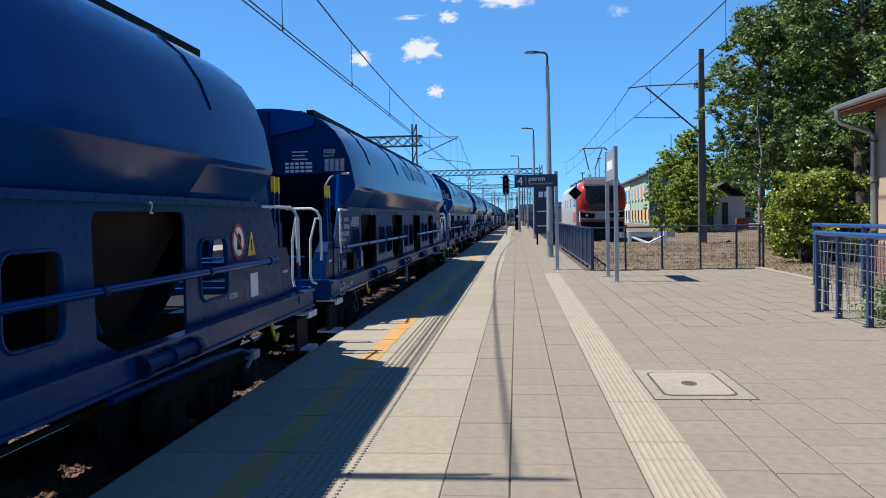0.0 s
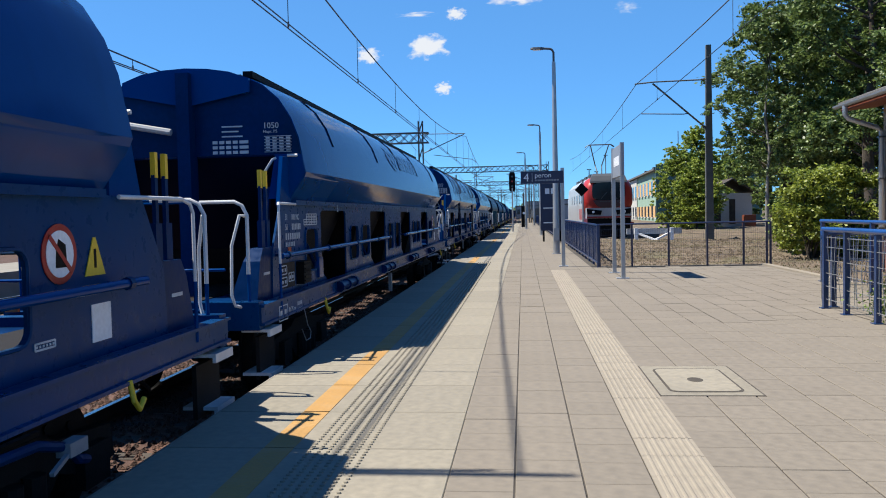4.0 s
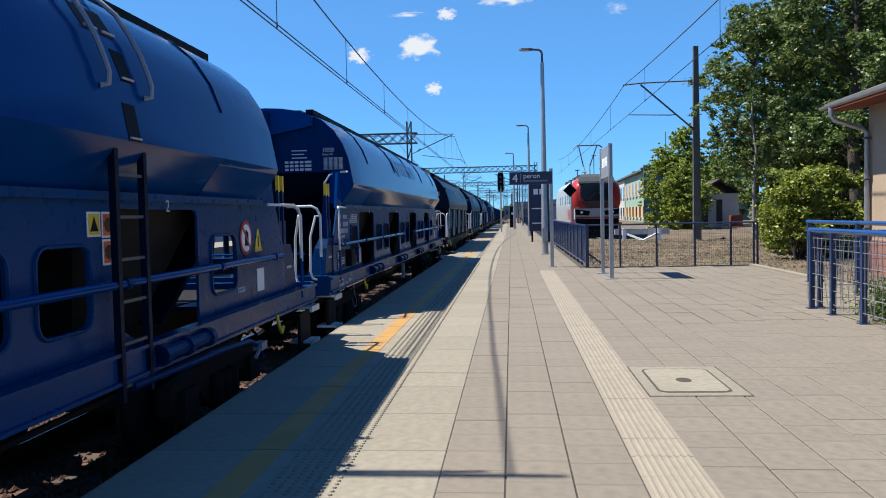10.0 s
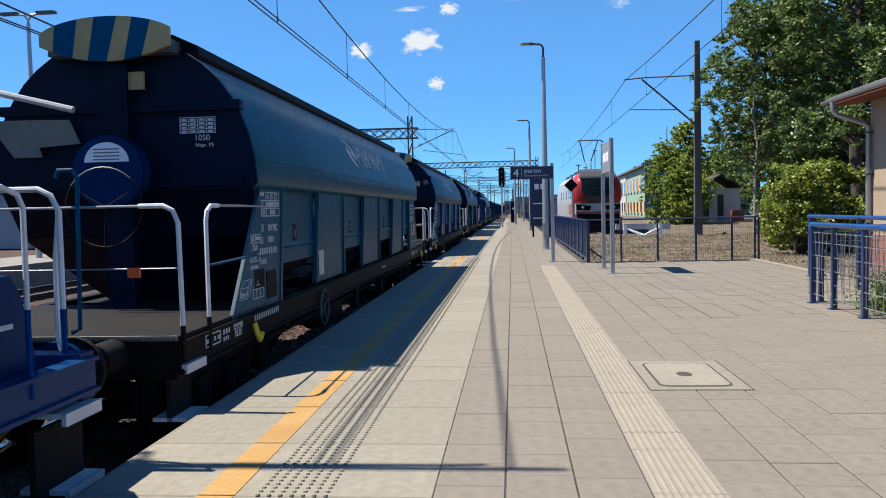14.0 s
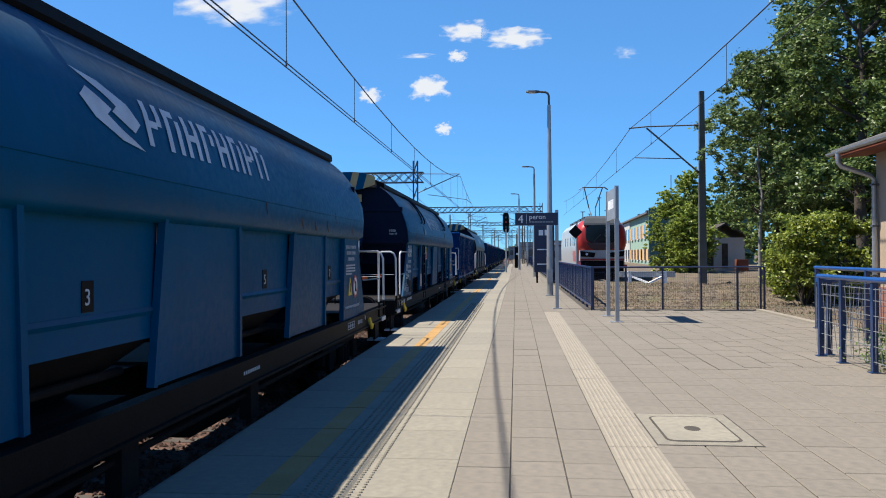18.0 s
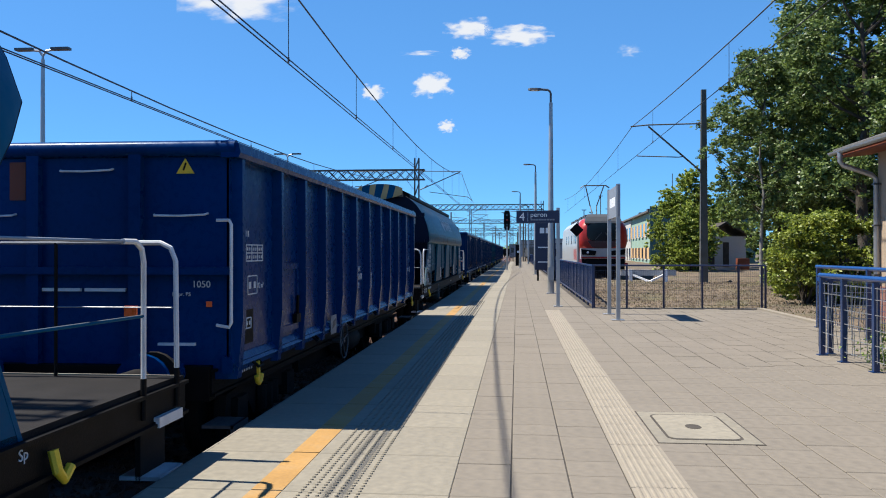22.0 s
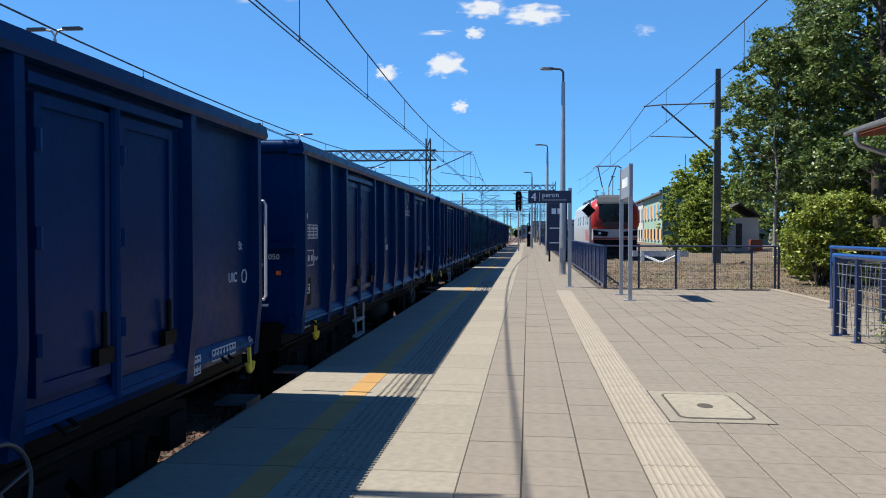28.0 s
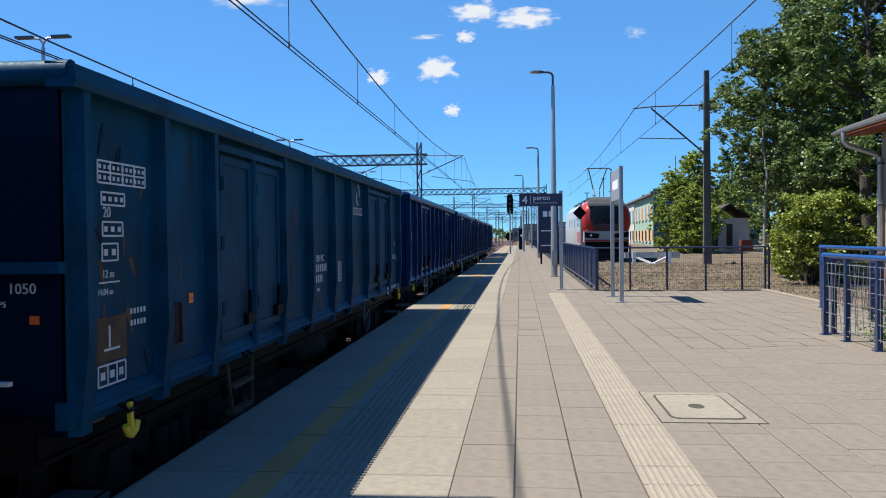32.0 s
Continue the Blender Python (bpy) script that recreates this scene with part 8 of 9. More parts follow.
box(bm, -0.55, 13.4, 0.0, 42.3, 7.0, 7.25)
part("roof", bm, M_ROOF, bld)
for z0, z1 in ((0.6, 2.2), (3.8, 5.7)):
    for k in range(9):
        ya = 0.9 + k * 4.55
        far = ya > 27
        bm = bmesh.new()
        box(bm, (-0.21 if far else -0.06), 0.0, ya, ya + 1.9, z0, z1)
        wd = part("window", bm, M_GLASS, bld)
        bm = bmesh.new()
        box(bm, (-0.33 if far else -0.18), 0.0, ya - 0.1, ya + 2.0, z0 - 0.14, z0)
        part("sill", bm, M_WHITEWALL, wd, "white sill")
        if not far:
            bm = bmesh.new()
            box(bm, -0.07, 0.0, ya + 1.9, ya + 4.4, z0, z1)
            part("ochre_panel", bm, M_OCHRE, bld, "ochre panel between the windows")
bm = bmesh.new()
tube(bm, [(4.0, 9.0, 7.2), (4.0, 9.0, 13.0)], 0.06, 5)
part("antenna", bm, M_DARKGREY, bld)
for y in (10.0, 21.0):
    bm = bmesh.new()
    box(bm, 0.6, 1.8, y, y + 1.6, 7.25, 7.95)
    part("chimney", bm, M_DARKGREY, bld)

house = thing("station_house", "cream plastered house with red-brown eaves and a grey downpipe", "house", at=pose(8.75, 20.35, 0))
bm = bmesh.new()
box(bm, 0.0, 8.0, -17.0, 0.0, -0.3, 4.1)
part("wall", bm, M_PLASTER, house, "cream plastered wall")
bm = bmesh.new()
box(bm, -0.03, 8.03, -17.03, 0.03, -0.3, 0.75)
part("plinth", bm, M_PINK, house, "pinkish plinth")
bm = bmesh.new()
loft(bm, [[(-0.85, y, 4.06), (4.0, y, 5.7), (8.85, y, 4.06), (8.85, y, 4.14), (4.0, y, 5.8), (-0.85, y, 4.14)] for y in (-17.6, 0.55)])
part("roof", bm, M_ROOF, house, "grey roof covering")
bm = bmesh.new()
loft(bm, [[(-0.8, y, 3.92), (0.02, y, 4.0), (0.02, y, 4.08), (-0.8, y, 4.05)] for y in (-17.5, 0.5)])
part("soffit", bm, M_EAVE, house, "red-brown eave boards")
bm = bmesh.new()
loft(bm, [[(-0.93 + 0.075 * math.cos(a), y, 4.05 + 0.075 * math.sin(a)) for a in (math.pi + k * math.pi / 6 for k in range(7))] for y in (-17.5, 0.5)])
part("gutter", bm, M_STEELG, house, "half-round grey gutter")
bm = bmesh.new()
tube(bm, [(-0.93, -0.1, 4.0), (-0.93, -0.1, 3.78), (-0.85, -0.1, 3.68), (-0.2, -0.1, 3.45), (-0.09, -0.1, 3.35), (-0.09, -0.1, 0.0)], 0.06, 10)
part("downpipe", bm, M_STEELG, house, "grey metal downpipe", 40)
for z in (1.0, 2.2, 3.2):
    bm = bmesh.new()
    box(bm, -0.17, 0.0, -0.17, -0.03, z, z + 0.04)
    part("pipe_clip", bm, M_DARKGREY, house)
bm = bmesh.new()
box(bm, -0.012, 0.02, -3.0, -1.6, 1.3, 2.8)
wd = part("window", bm, M_GLASS, house)
bm = bmesh.new()
for a in ((-3.08, -3.0, 1.22, 2.88), (-1.6, -1.52, 1.22, 2.88), (-3.0, -1.6, 1.22, 1.3), (-3.0, -1.6, 2.8, 2.88)):
    box(bm, -0.04, 0.0, *a)
part("window_frame", bm, M_WHITE, wd)

hut = thing("brick_hut", "small off-white hut with a sloping brown roof under the trees", "hut", at=pose(16.0, 70.0, 0.1))
bm = bmesh.new()
box(bm, 0, 3.4, 0, 4, -0.3, 2.8)
part("wall", bm, M_WHITEWALL, hut, "off-white hut wall")
bm = bmesh.new()
loft(bm, [[(-0.4, y, 2.7), (1.7, y, 3.9), (3.8, y, 2.7), (3.8, y, 2.85), (1.7, y, 4.05), (-0.4, y, 2.85)] for y in (-0.5, 4.5)])
part("roof", bm, M_BARK, hut, "brown hut roof")
for x in (0.3, 1.5):
    bm = bmesh.new()
    box(bm, x, x + 0.5, -0.03, 0.0, 0.2, 2.3)
    part("door", bm, M_BARK, hut)
box_red = thing("wooden_crate", "red-brown crate beside the hut", "crate", at=pose(18.1, 68.2, 0.1))
bm = bmesh.new()
box(bm, 0.2, 1.1, 0, 0.8, 0, 0.95)
part("side", bm, M_EAVE, box_red)

# ---- trees ----


def leaves(name, clumps, per, leaf, mat, parent, seed, droop=0.0):
    """A crown of many small leaves in uneven clumps (x, y, z, radius)."""
    r = np.random.RandomState(seed)
    vs, fs = [], []
    base = 0
    for cx, cy, cz, rad in clumps:
        n = int(per * rad * rad)
        d = r.normal(size=(n, 3))
        d /= np.linalg.norm(d, axis=1)[:, None] + 1e-9
        rr = rad * np.minimum(1.9, np.abs(r.normal(size=n)) * 0.62 + 0.12)
        turn = r.uniform(0, 6.283)
        spread = d * rr[:, None] * np.array((r.uniform(0.9, 1.7), r.uniform(0.55, 1.0), r.uniform(0.45, 0.95)))
        flat = np.stack([spread[:, 0] * math.cos(turn) - spread[:, 1] * math.sin(turn), spread[:, 0] * math.sin(turn) + spread[:, 1] * math.cos(turn), spread[:, 2] + 0.25 * spread[:, 0] * r.uniform(-1, 1)], 1)
        c = np.array((cx, cy, cz)) + flat
        c[:, 2] -= droop * r.rand(n) * rad
        a = r.normal(size=(n, 3))
        a[:, 2] = a[:, 2] * 0.5 - droop
        a /= np.linalg.norm(a, axis=1)[:, None]
        b = np.cross(a, d + 0.5 * r.normal(size=(n, 3)))
        b /= np.linalg.norm(b, axis=1)[:, None] + 1e-9
        s = leaf * (0.6 + 0.8 * r.rand(n))[:, None]
        q = np.stack([c - a * s, c + b * s * 0.58, c + a * s, c - b * s * 0.58], 1).reshape(-1, 3)
        vs.append(q)
        fs.append(np.arange(base, base + 4 * n).reshape(-1, 4))
        base += 4 * n
    me = bpy.data.meshes.new(name)
    me.from_pydata(np.concatenate(vs).tolist(), [], np.concatenate(fs).tolist())
    me.materials.append(mat)
    o = new(name, me)
    o.parent = parent
    return o


def tree(x, y, h, spread, start, mat, seed, label, per=260, leaf=0.13, clumps=46, trunk_r=0.22, droop=0.0, lean=0.0, name="tree", z0=0.0, loose=1.25, bark=None):
    t = thing(name, label, "tree", "trees", at=pose(x, y, z0))
    r = random.Random(seed)
    bm = bmesh.new()
    top = h * 0.8
    pts = [(0.0, 0.0, -0.3)]
    for k in range(1, 7):
        pts.append((lean * k / 6 + r.uniform(-0.12, 0.12), r.uniform(-0.12, 0.12), top * k / 6))
    tube(bm, pts, [trunk_r * (1.25 if k == 0 else 1 - 0.13 * k) for k in range(7)], 10)
    part("trunk", bm, bark or M_BARK, t, "", 60)
    balls = []
    for k in range(clumps):
        u = r.random()
        zz = start + (h - start) * u
        w = spread * math.sin(math.pi * min(0.97, 0.18 + 0.78 * u)) ** 0.75
        a = r.uniform(0, 6.283)
        d = w * (0.35 + 0.65 * r.random())
        balls.append((lean * zz / h + d * math.cos(a), d * math.sin(a), zz, r.uniform(0.55, 1.15) * spread / 4.2))
    sprays = []
    for bx, by, bz, rad in balls:
        for _ in range(13):
            a, e, d = r.uniform(0, 6.283), r.uniform(-0.8, 1.0), rad * r.uniform(0.4, loose)
            f = math.sqrt(max(0.1, 1 - 0.7 * e * e))
            sprays.append((bx + d * f * math.cos(a), by + d * f * math.sin(a), bz + d * e, rad * r.uniform(0.2, 0.42)))
    for k in range(0, len(balls), 3):
        bx, by, bz, _ = balls[k]
        zs = max(start * 0.5, bz - 0.45 * math.hypot(bx, by) - 0.5)
        zs = min(zs, top * 0.95)
        bm = bmesh.new()
        q = zs / top * lean
        tube(bm, [(q, 0, zs), (q + (bx - q) * 0.5, by * 0.5, zs + (bz - zs) * 0.35), (bx, by, bz)], [trunk_r * 0.26, trunk_r * 0.16, 0.015], 6)
        part("limb", bm, M_BARK, t)
    leaves("crown", sprays, per * 3.3, leaf * 0.62, mat, t, seed, droop)
    return t


tree(11.15, 37.6, 10.6, 2.6, 3.3, M_LEAF_DARK, 3, "birch with a pale trunk and drooping dark green crown", per=520, leaf=0.1, clumps=76, trunk_r=0.1, droop=0.4, bark=M_BIRCH)
tree(16.5, 41.0, 16.0, 5.4, 2.4, M_LEAF_DARK, 7, "tall broad dark green tree on the bank", per=340, leaf=0.14, clumps=84, trunk_r=0.35)
tree(13.9, 33.5, 13.5, 4.0, 4.0, M_LEAF_DARK, 9, "tall dark green tree rising over the house", per=420, leaf=0.125, clumps=66, trunk_r=0.28)
tree(22.5, 36.0, 12.0, 5.2, 2.2, M_LEAF_DARK, 12, "broad shady tree behind the house", per=260, leaf=0.16, clumps=70, trunk_r=0.32)
tree(14.7, 47.0, 8.0, 2.4, 0.3, M_LEAF_DARK, 15, "lower dark green tree in the shade", per=330, leaf=0.15, clumps=60, trunk_r=0.2)
tree(20.0, 50.0, 12.0, 5.0, 0.5, M_LEAF_DARK, 16, "dense dark green tree behind the others", per=150, leaf=0.2, clumps=65, trunk_r=0.3)
tree(11.3, 60.0, 6.3, 1.5, 0.2, M_LEAF_MID, 21, "light green young tree beside the building", per=1100, leaf=0.115, clumps=80, trunk_r=0.1, loose=2.4)
tree(13.3, 62.0, 7.6, 1.6, 0.2, M_LEAF_MID, 22, "light green upright young tree near the mast", per=1100, leaf=0.115, clumps=80, trunk_r=0.12, loose=2.4)
tree(12.2, 58.0, 4.6, 1.7, 0.1, M_LEAF_MID, 26, "low light green shrubby tree beside the building", per=1100, leaf=0.115, clumps=80, trunk_r=0.09, loose=2.4)
tree(14.4, 68.0, 6.0, 1.5, 0.2, M_LEAF_MID, 27, "light green shrubby tree before the hut", per=1000, leaf=0.125, clumps=95, trunk_r=0.1, loose=2.4)
tree(19.5, 78.0, 6.4, 3.0, 0.5, M_LEAF_MID, 23, "green tree behind the small hut", per=160, leaf=0.2, clumps=40, trunk_r=0.15)
tree(24.0, 80.0, 9.0, 4.5, 0.5, M_LEAF_DARK, 24, "far dark green tree", per=90, leaf=0.28, clumps=40, trunk_r=0.25)
tree(30.0, 60.0, 9.0, 6.0, 0.5, M_LEAF_DARK, 25, "large dark tree farther back", per=60, leaf=0.28, clumps=45, trunk_r=0.3)


def bush(x, y, h, w, mat, seed, label, per=680, leaf=0.07):
    t = thing("bush", label, "bush", "bushes", at=pose(x, y, 0))
    r = random.Random(seed)
    balls = []
    for k in range(46):
        a, u = r.uniform(0, 6.283), r.random()
        d = w * math.sqrt(1 - (u * 0.95) ** 2) * (0.3 + 0.7 * r.random())
        balls.append((d * math.cos(a), d * math.sin(a), 0.12 + (h - 0.4) * u, r.uniform(0.32, 0.6)))
    for k in range(0, 46, 4):
        bx, by, bz, _ = balls[k]
        bm = bmesh.new()
        tube(bm, [(bx * 0.1, by * 0.1, -0.1), (bx * 0.5, by * 0.5, bz * 0.6), (bx, by, bz)], [0.035, 0.025, 0.008], 5)
        part("stem", bm, M_BARK, t)
    sprays = []
    for bx, by, bz, rad in balls:
        for _ in range(5):
            a, e, d = r.uniform(0, 6.283), r.uniform(-0.5, 1.0), rad * r.uniform(0.3, 0.9)
            sprays.append((bx + d * math.cos(a), by + d * math.sin(a), max(0.1, bz + d * e * 0.8), rad * r.uniform(0.32, 0.5)))
    leaves("foliage", sprays, per * 2.6, leaf * 0.8, mat, t, seed)
    return t


bush(9.1, 26.3, 2.75, 1.2, M_LEAF_LIGHT, 31, "bright green leafy bush on the bank")
bush(10.6, 26.8, 2.85, 1.3, M_LEAF_LIGHT, 32, "bright green leafy bush near the house")
bush(10.1, 28.6, 3.2, 1.2, M_LEAF_MID, 33, "taller green bush behind the bright ones", per=560, leaf=0.08)
bush(5.4, 11.2, 0.5, 0.3, M_LEAF_DARK, 34, "small green shrub inside the ramp railing", per=260, leaf=0.032)
bush(5.6, 10.0, 0.6, 0.4, M_LEAF_DARK, 35, "small green shrub at the ramp wall", per=260, leaf=0.032)

# weeds and dry grass on the bank
vs, fs = [], []
rng = random.Random(77)
for k in range(6000):
    x, y = (rng.uniform(2.6, 16), rng.uniform(23.2, 42)) if k < 3600 else (rng.uniform(6.75, 12), rng.uniform(12, 26))
    if k < 3600 and x < 8.4 and y > 42.5:
        continue
    z = ground_height(x, y)
    h, a = rng.uniform(0.02, 0.11), rng.uniform(0, 6.283)
    w = 0.012
    b = len(vs)
    lx, ly = rng.uniform(-1.2, 1.2) * h, rng.uniform(-1.2, 1.2) * h
    vs += [(x - w * math.cos(a), y - w * math.sin(a), z - 0.02), (x + w * math.cos(a), y + w * math.sin(a), z - 0.02), (x + lx, y + ly, z + h)]
    fs.append((b, b + 1, b + 2))
me = bpy.data.meshes.new("weeds")
me.from_pydata(vs, [], fs)
me.materials.append(M_GRASS)
tagged(new("weeds", me), "thin dry grass and weeds on the soil", "grass", "", "stuff")
# clods and stones on the bank
vs, fs = [], []
for k in range(5200):
    x, y = rng.uniform(2.5, 12), rng.uniform(23.0, 40)
    z = ground_height(x, y)
    r = rng.uniform(0.02, 0.07) * (1.8 if rng.random() < 0.06 else 1)
    b = len(vs)
    a = rng.uniform(0, 6.28)
    vs += [(x + r * rng.uniform(0.7, 1.3) * math.cos(a + i * 1.571), y + r * rng.uniform(0.7, 1.3) * math.sin(a + i * 1.571), z - 0.01) for i in range(4)] + [(x, y, z + r * 0.8)]
    fs += [(b + i, b + (i + 1) % 4, b + 4) for i in range(4)]
me = bpy.data.meshes.new("clods")
me.from_pydata(vs, [], fs)
me.materials.append(M_DIRT)
tagged(new("soil_clods", me), "loose soil clods and stones", "soil", "", "stuff")

# ---- beyond the train ----
shed = thing("warehouse", "pale grey low warehouse beyond the tracks", "building", at=pose(-46, 62, -0.8))
bm = bmesh.new()
box(bm, 0, 24, 0, 30, 0, 5.2)
part("wall", bm, M_SIGNGREY, shed)
bm = bmesh.new()
loft(bm, [[(-0.5, y, 5.2), (24.5, y, 5.2), (24.5, y, 5.5), (12, y, 6.6), (-0.5, y, 5.5)] for y in (-0.5, 30.5)])
part("roof", bm, M_ROOF, shed)
for k in range(5):
    bm = bmesh.new()
    box(bm, 2 + k * 4.4, 3.6 + k * 4.4, -0.05, 0.02, 2.0, 3.8)
    part("window", bm, M_GLASS, shed)
far_platform = solid("far_platform", M_CONC, "low concrete platform beyond the second track", "platform", boxes=((-21, -17, -10, 140, -1.0, 0.0),))
for x, y in ((-19.3, 31.0), (-19.3, 66.0), (-19.3, 100.0)):
    t = thing("street_lamp", "grey double-armed platform lamp beyond the tracks", "street lamp", "far lamps", at=pose(x, y, 0))
    bm = bmesh.new()
    tube(bm, [(0, 0, 0), (0, 0, 9.45)], [0.13, 0.075], 10)
    part("pole", bm, M_STEELG, t)
    for s in (-1, 1):
        bm = bmesh.new()
        tube(bm, [(0, 0, 9.45), (0, 0, 9.6), (s * 0.15, 0, 9.8), (s * 0.5, 0, 9.85)], 0.05, 7)
        arm = part("arm", bm, M_STEELG, t)
        bm = bmesh.new()
        box(bm, min(s * 0.4, s * 1.15), max(s * 0.4, s * 1.15), -0.14, 0.14, 9.82, 9.92)
        part("lamp_head", bm, M_DARKGREY, t)

# rolling stock and yard buildings in the distance
yard_rng = random.Random(19)
for x, y, n, mat in ((-9.0, 150.0, 5, M_DARKGREY), (-14.2, 120.0, 6, M_IRON), (-19.8, 190.0, 5, M_DARKGREY), (3.6, 175.0, 3, M_DARKGREY), (-4.6, 345.0, 3, M_IRON)):
    for k in range(n):
        t = thing("parked_wagon", "dark parked goods wagon far along the yard", "freight wagon", "parked wagons", at=pose(x, y + 15.0 * k, RAILS_Z))
        bm = bmesh.new()
        h = yard_rng.uniform(2.6, 3.6)
        loft(bm, [[(-1.4, yy, 1.1), (1.4, yy, 1.1), (1.4, yy, h), (0.8, yy, h + 0.35), (-0.8, yy, h + 0.35), (-1.4, yy, h)] for yy in (0.5, 14.0)])
        part("body", bm, mat, t)
        for yc in (2.6, 11.8):
            bm = bmesh.new()
            for dy in (-0.9, 0.9):
                for sx in (-0.75, 0.75):
                    tube(bm, [(sx - 0.07, yc + dy, 0.46), (sx + 0.07, yc + dy, 0.46)], 0.46, 12)
            box(bm, -1.0, 1.0, yc - 1.2, yc + 1.2, 0.5, 1.1)
            part("bogie", bm, M_IRON, t)
for x, y, w, d, h in ((7.0, 185.0, 9.0, 14.0, 4.2), (-3.5, 395.0, 16.0, 12.0, 6.0), (14.0, 290.0, 18.0, 14.0, 7.0), (-26.0, 330.0, 14.0, 20.0, 6.5), (-52.0, 300.0, 20.0, 24.0, 8.0), (2.0, 460.0, 26.0, 14.0, 9.0)):
    t = thing("yard_building", "distant grey flat-roofed railway building", "building", "yard buildings", at=pose(x, y, -0.9))
    bm = bmesh.new()
    box(bm, 0, w, 0, d, 0, h)
    part("wall", bm, M_SIGNGREY, t)
    bm = bmesh.new()
    box(bm, -0.3, w + 0.3, -0.3, d + 0.3, h, h + 0.3)
    part("roof", bm, M_ROOF, t)
    for k in range(int(w / 3)):
        bm = bmesh.new()
        box(bm, 0.8 + 3 * k, 2.2 + 3 * k, -0.06, 0.0, h * 0.35, h * 0.75)
        part("window", bm, M_GLASS, t)
for y, x in ((120, 0.5), (140, -11.5), (165, 1.4), (175, -17.0), (200, 2.2), (225, -5.9), (235, -12.0), (260, 0.5), (285, -6.2), (310, 3.5), (320, -9.5)):
    t = thing("line_mast", "distant slim tubular overhead line mast", "mast", "overhead line")
    bm = bmesh.new()
    tube(bm, [(x, y, -0.9), (x, y, 8.6)], [0.17, 0.11], 8)
    part("mast", bm, M_MAST, t)
    bm = bmesh.new()
    s = -1 if x > -4 else 1
    tube(bm, [(x, y, 6.4), (x + s * 2.7, y, 7.5)], 0.05, 5)
    tube(bm, [(x, y, 7.7), (x + s * 2.8, y, 7.5)], 0.04, 5)
    part("bracket", bm, M_MAST, t)

# far woods along the horizon
r = np.random.RandomState(4)
balls = []
for k in range(230):
    a = r.uniform(-1.25, 1.35)
    d = r.uniform(420, 600)
    if -0.02 < a < 0.1:
        d = r.uniform(600, 700)
    balls.append((d * math.sin(a), d * math.cos(a), r.uniform(0, 4.5), r.uniform(5, 9)))
wood = leaves("far_woods", balls, 2.2, 1.6, M_LEAF_DARK, None, 5)
tagged(wood, "distant line of dark green woods", "woods", "", "stuff")

# ---- clouds, far off ----


def cloud_material(seed, soft):
    m = bpy.data.materials.new("cloud")
    m.use_nodes = True
    n, l = m.node_tree.nodes, m.node_tree.links
    n.remove(n["Principled BSDF"])
    co = n.new("ShaderNodeTexCoord")
    mp = n.new("ShaderNodeMapping")
    mp.inputs["Location"].default_value = (seed * 3.7, seed * 1.3, 0)
    nz = n.new("ShaderNodeTexNoise")
    nz.inputs["Scale"].default_value, nz.inputs["Detail"].default_value, nz.inputs["Roughness"].default_value = 2.1, 5.0, 0.5
    l.new(co.outputs["Object"], mp.inputs[0]), l.new(mp.outputs[0], nz.inputs["Vector"])
    ln = n.new("ShaderNodeVectorMath")
    ln.operation = "LENGTH"
    l.new(co.outputs["Object"], ln.inputs[0])
    sub = n.new("ShaderNodeMath")
    sub.operation = "MULTIPLY_ADD"
    sub.inputs[1].default_value, sub.inputs[2].default_value = 1.9, -0.55
    l.new(nz.outputs["Fac"], sub.inputs[0])
    d = n.new("ShaderNodeMath")
    d.operation = "SUBTRACT"
    l.new(sub.outputs[0], d.inputs[0]), l.new(ln.outputs["Value"], d.inputs[1])
    mr = n.new("ShaderNodeMapRange")
    mr.interpolation_type = "SMOOTHSTEP"
    mr.inputs["From Min"].default_value, mr.inputs["From Max"].default_value = -0.58, -0.3 + soft
    mr.inputs["To Max"].default_value = 0.95
    l.new(d.outputs[0], mr.inputs["Value"])
    em = n.new("ShaderNodeEmission")
    em.inputs[0].default_value, em.inputs[1].default_value = (0.93, 0.96, 1.0, 1), 0.49
    tr = n.new("ShaderNodeBsdfTransparent")
    mix = n.new("ShaderNodeMixShader")
    l.new(mr.outputs[0], mix.inputs[0]), l.new(tr.outputs[0], mix.inputs[1]), l.new(em.outputs[0], mix.inputs[2])
    l.new(mix.outputs[0], n["Material Output"].inputs[0])
    return m


clouds = []


def cloud(px, pz, w, h, seed, soft=0.3, drift=10.0):
    """A thin cloud at 1400 m; px and pz are its bearing and rise as slopes from the eye."""
    bm = bmesh.new()
    vs = [bm.verts.new(p) for p in ((-1, 0, -1), (1, 0, -1), (1, 0, 1), (-1, 0, 1))]
    bm.faces.new(vs)
    o = new("cloud", mesh_of("cloud", bm, cloud_material(seed, soft)))
    D = 1400.0
    o.scale = (w * D, 1, h * D)
    o.location = (px * D, D, 1.57 + pz * D)
    o.visible_shadow = False
    tagged(o, "small white fair-weather cloud", "cloud", "clouds", "structure")
    clouds.append((o, drift))


for px, pz, w, h, seed, soft in CLOUDS:
    cloud(px, pz, w, h, seed, soft)

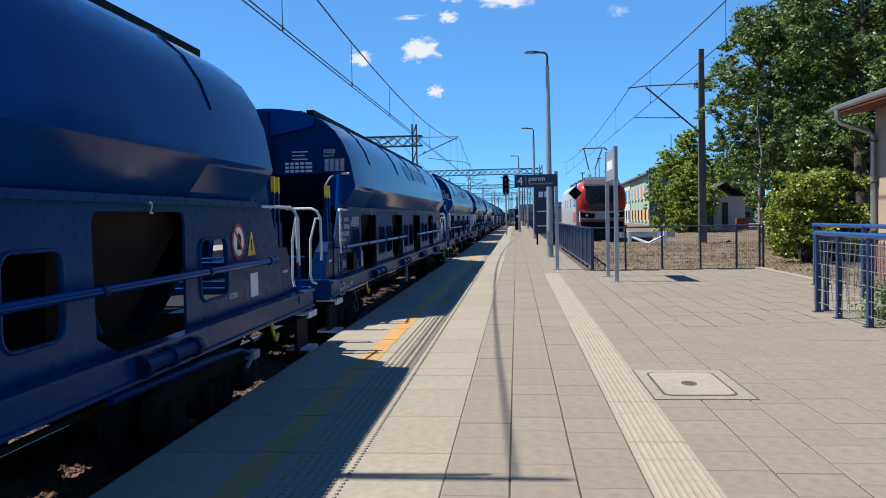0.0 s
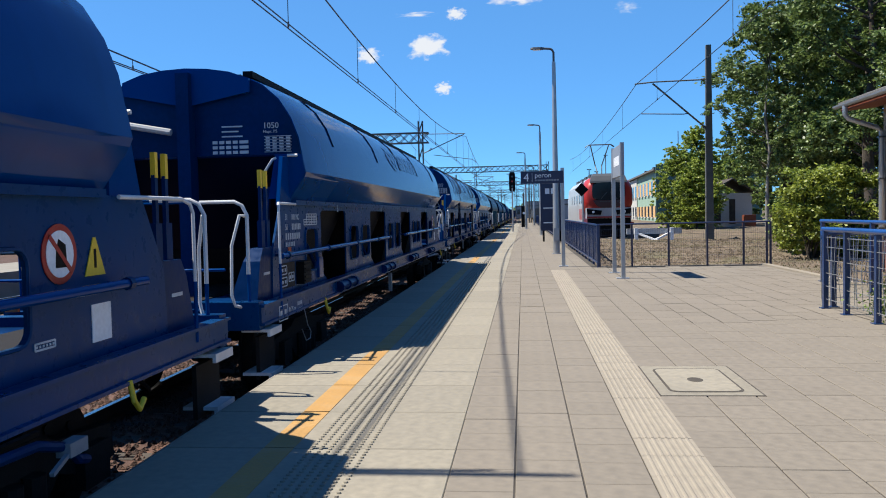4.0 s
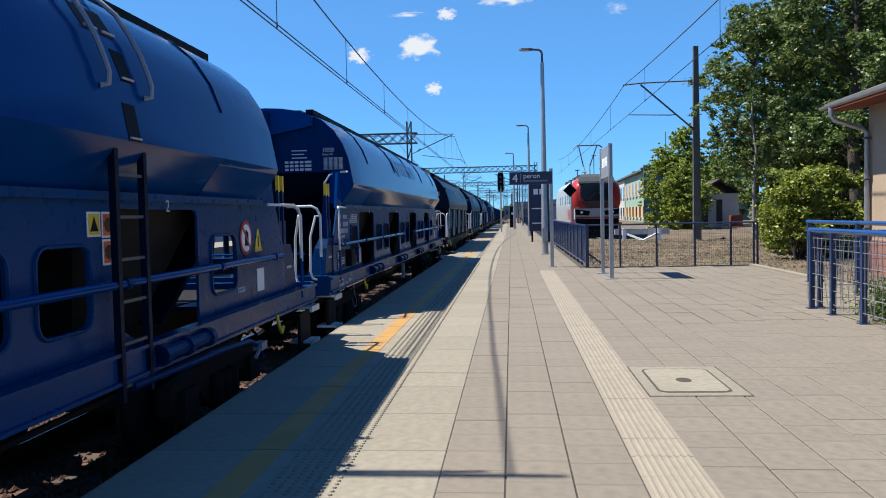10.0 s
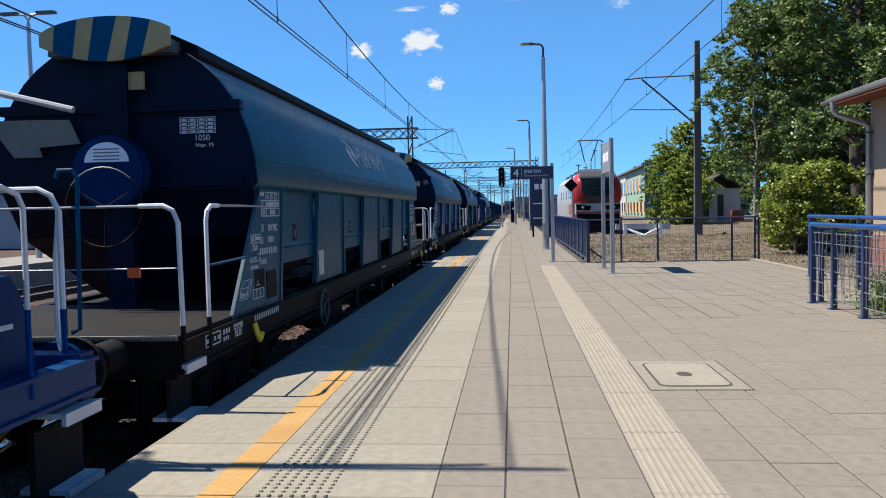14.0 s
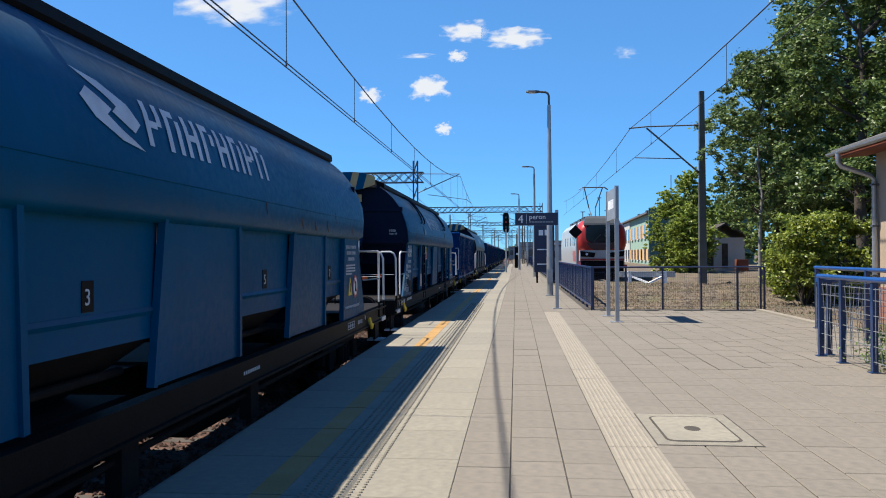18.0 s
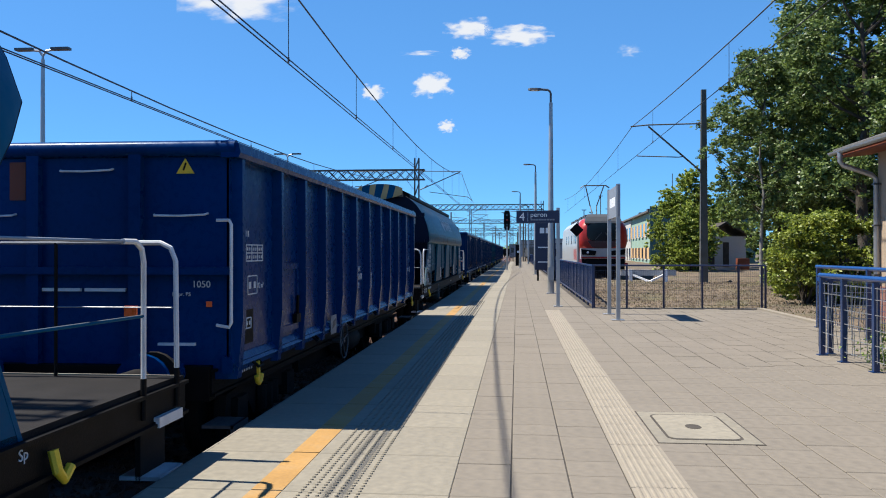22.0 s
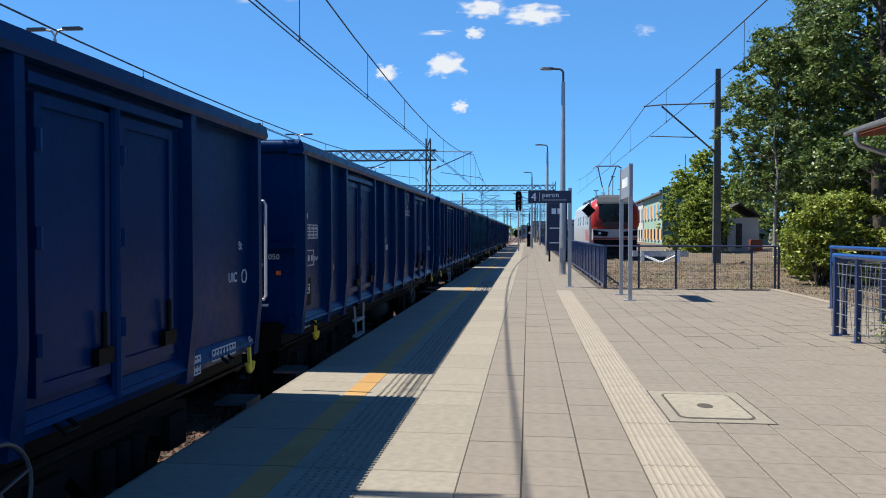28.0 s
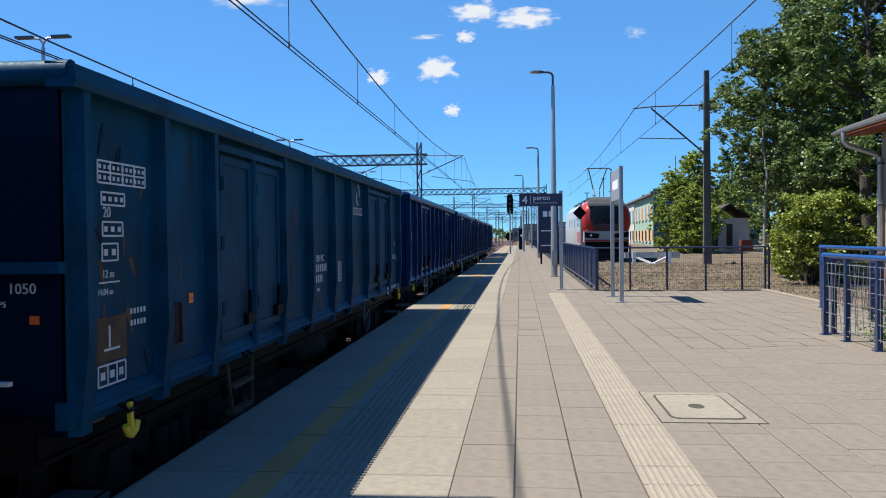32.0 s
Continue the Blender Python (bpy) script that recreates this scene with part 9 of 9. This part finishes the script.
# ---- an insect that darts past the lens ----
insect = thing("flying_insect", "small olive flying insect with pale wings in the air", "insect")
bm = bmesh.new()
rings = [(-0.006, 0.0008), (-0.004, 0.0024), (-0.001, 0.0032), (0.002, 0.0022), (0.0028, 0.0026), (0.0055, 0.0024), (0.0065, 0.0014), (0.008, 0.0018), (0.0095, 0.0006)]
tube(bm, [(x, 0, 0) for x, _ in rings], [r for _, r in rings], 10)
part("body", bm, M_INSECT, insect, "", 60)
for k in (1, -1):
    bm = bmesh.new()
    loft(bm, [[(x, k * y, z) for x, y in ((0.004, 0.001), (0.003, 0.007), (-0.001, 0.0125), (-0.004, 0.011), (-0.002, 0.004))] for z in (0.0024, 0.0026)])
    part("wing", bm, M_PLASTER, insect, "pale wing")
for k in (1, -1):
    for x in (0.001, 0.004, 0.006):
        bm = bmesh.new()
        tube(bm, [(x, k * 0.0015, -0.001), (x, k * 0.004, -0.002), (x - 0.001, k * 0.005, -0.005)], 0.0003, 4)
        part("leg", bm, M_BLACK, insect)


def motions():
    for o, y in train:
        walk(o, [(t, pose(TRACK_X, y - gone(t), RAIL_Z)) for t in range(0, 33)])
        for bogie in o.children:
            for w in bogie.children:
                if w.name.startswith("wheelset"):
                    x, y0, z = w.location
                    walk(w, [(k / 15, pose(x, y0, z, math.degrees(gone(k / 15) / 0.46))) for k in range(481)])
    away = pose(0.7, -1.4, 1.1)
    past = pose(-0.6, -1.2, 2.0)
    walk(insect, [(0, away), (6.5, away), (6.8, pose(0.4, -0.7, 1.3, 0, 0, 40)), (6.9, pose(0.16, -0.2, 1.43, 0, -10, 60)), (7.0, pose(0.066, 0.163, 1.506, 10, -20, 120)), (7.1, pose(-0.084, 0.13, 1.622, 30, -30, 150)), (7.2, pose(-0.3, -0.3, 1.8, 20, -20, 190)), (7.5, past), (32, past)])
    for o, drift in clouds:
        size = o.scale.copy()
        x, y, z = o.location
        walk(o, [(0, pose(x, y, z)), (32, pose(x + 2 * drift, y, z))])


motions()
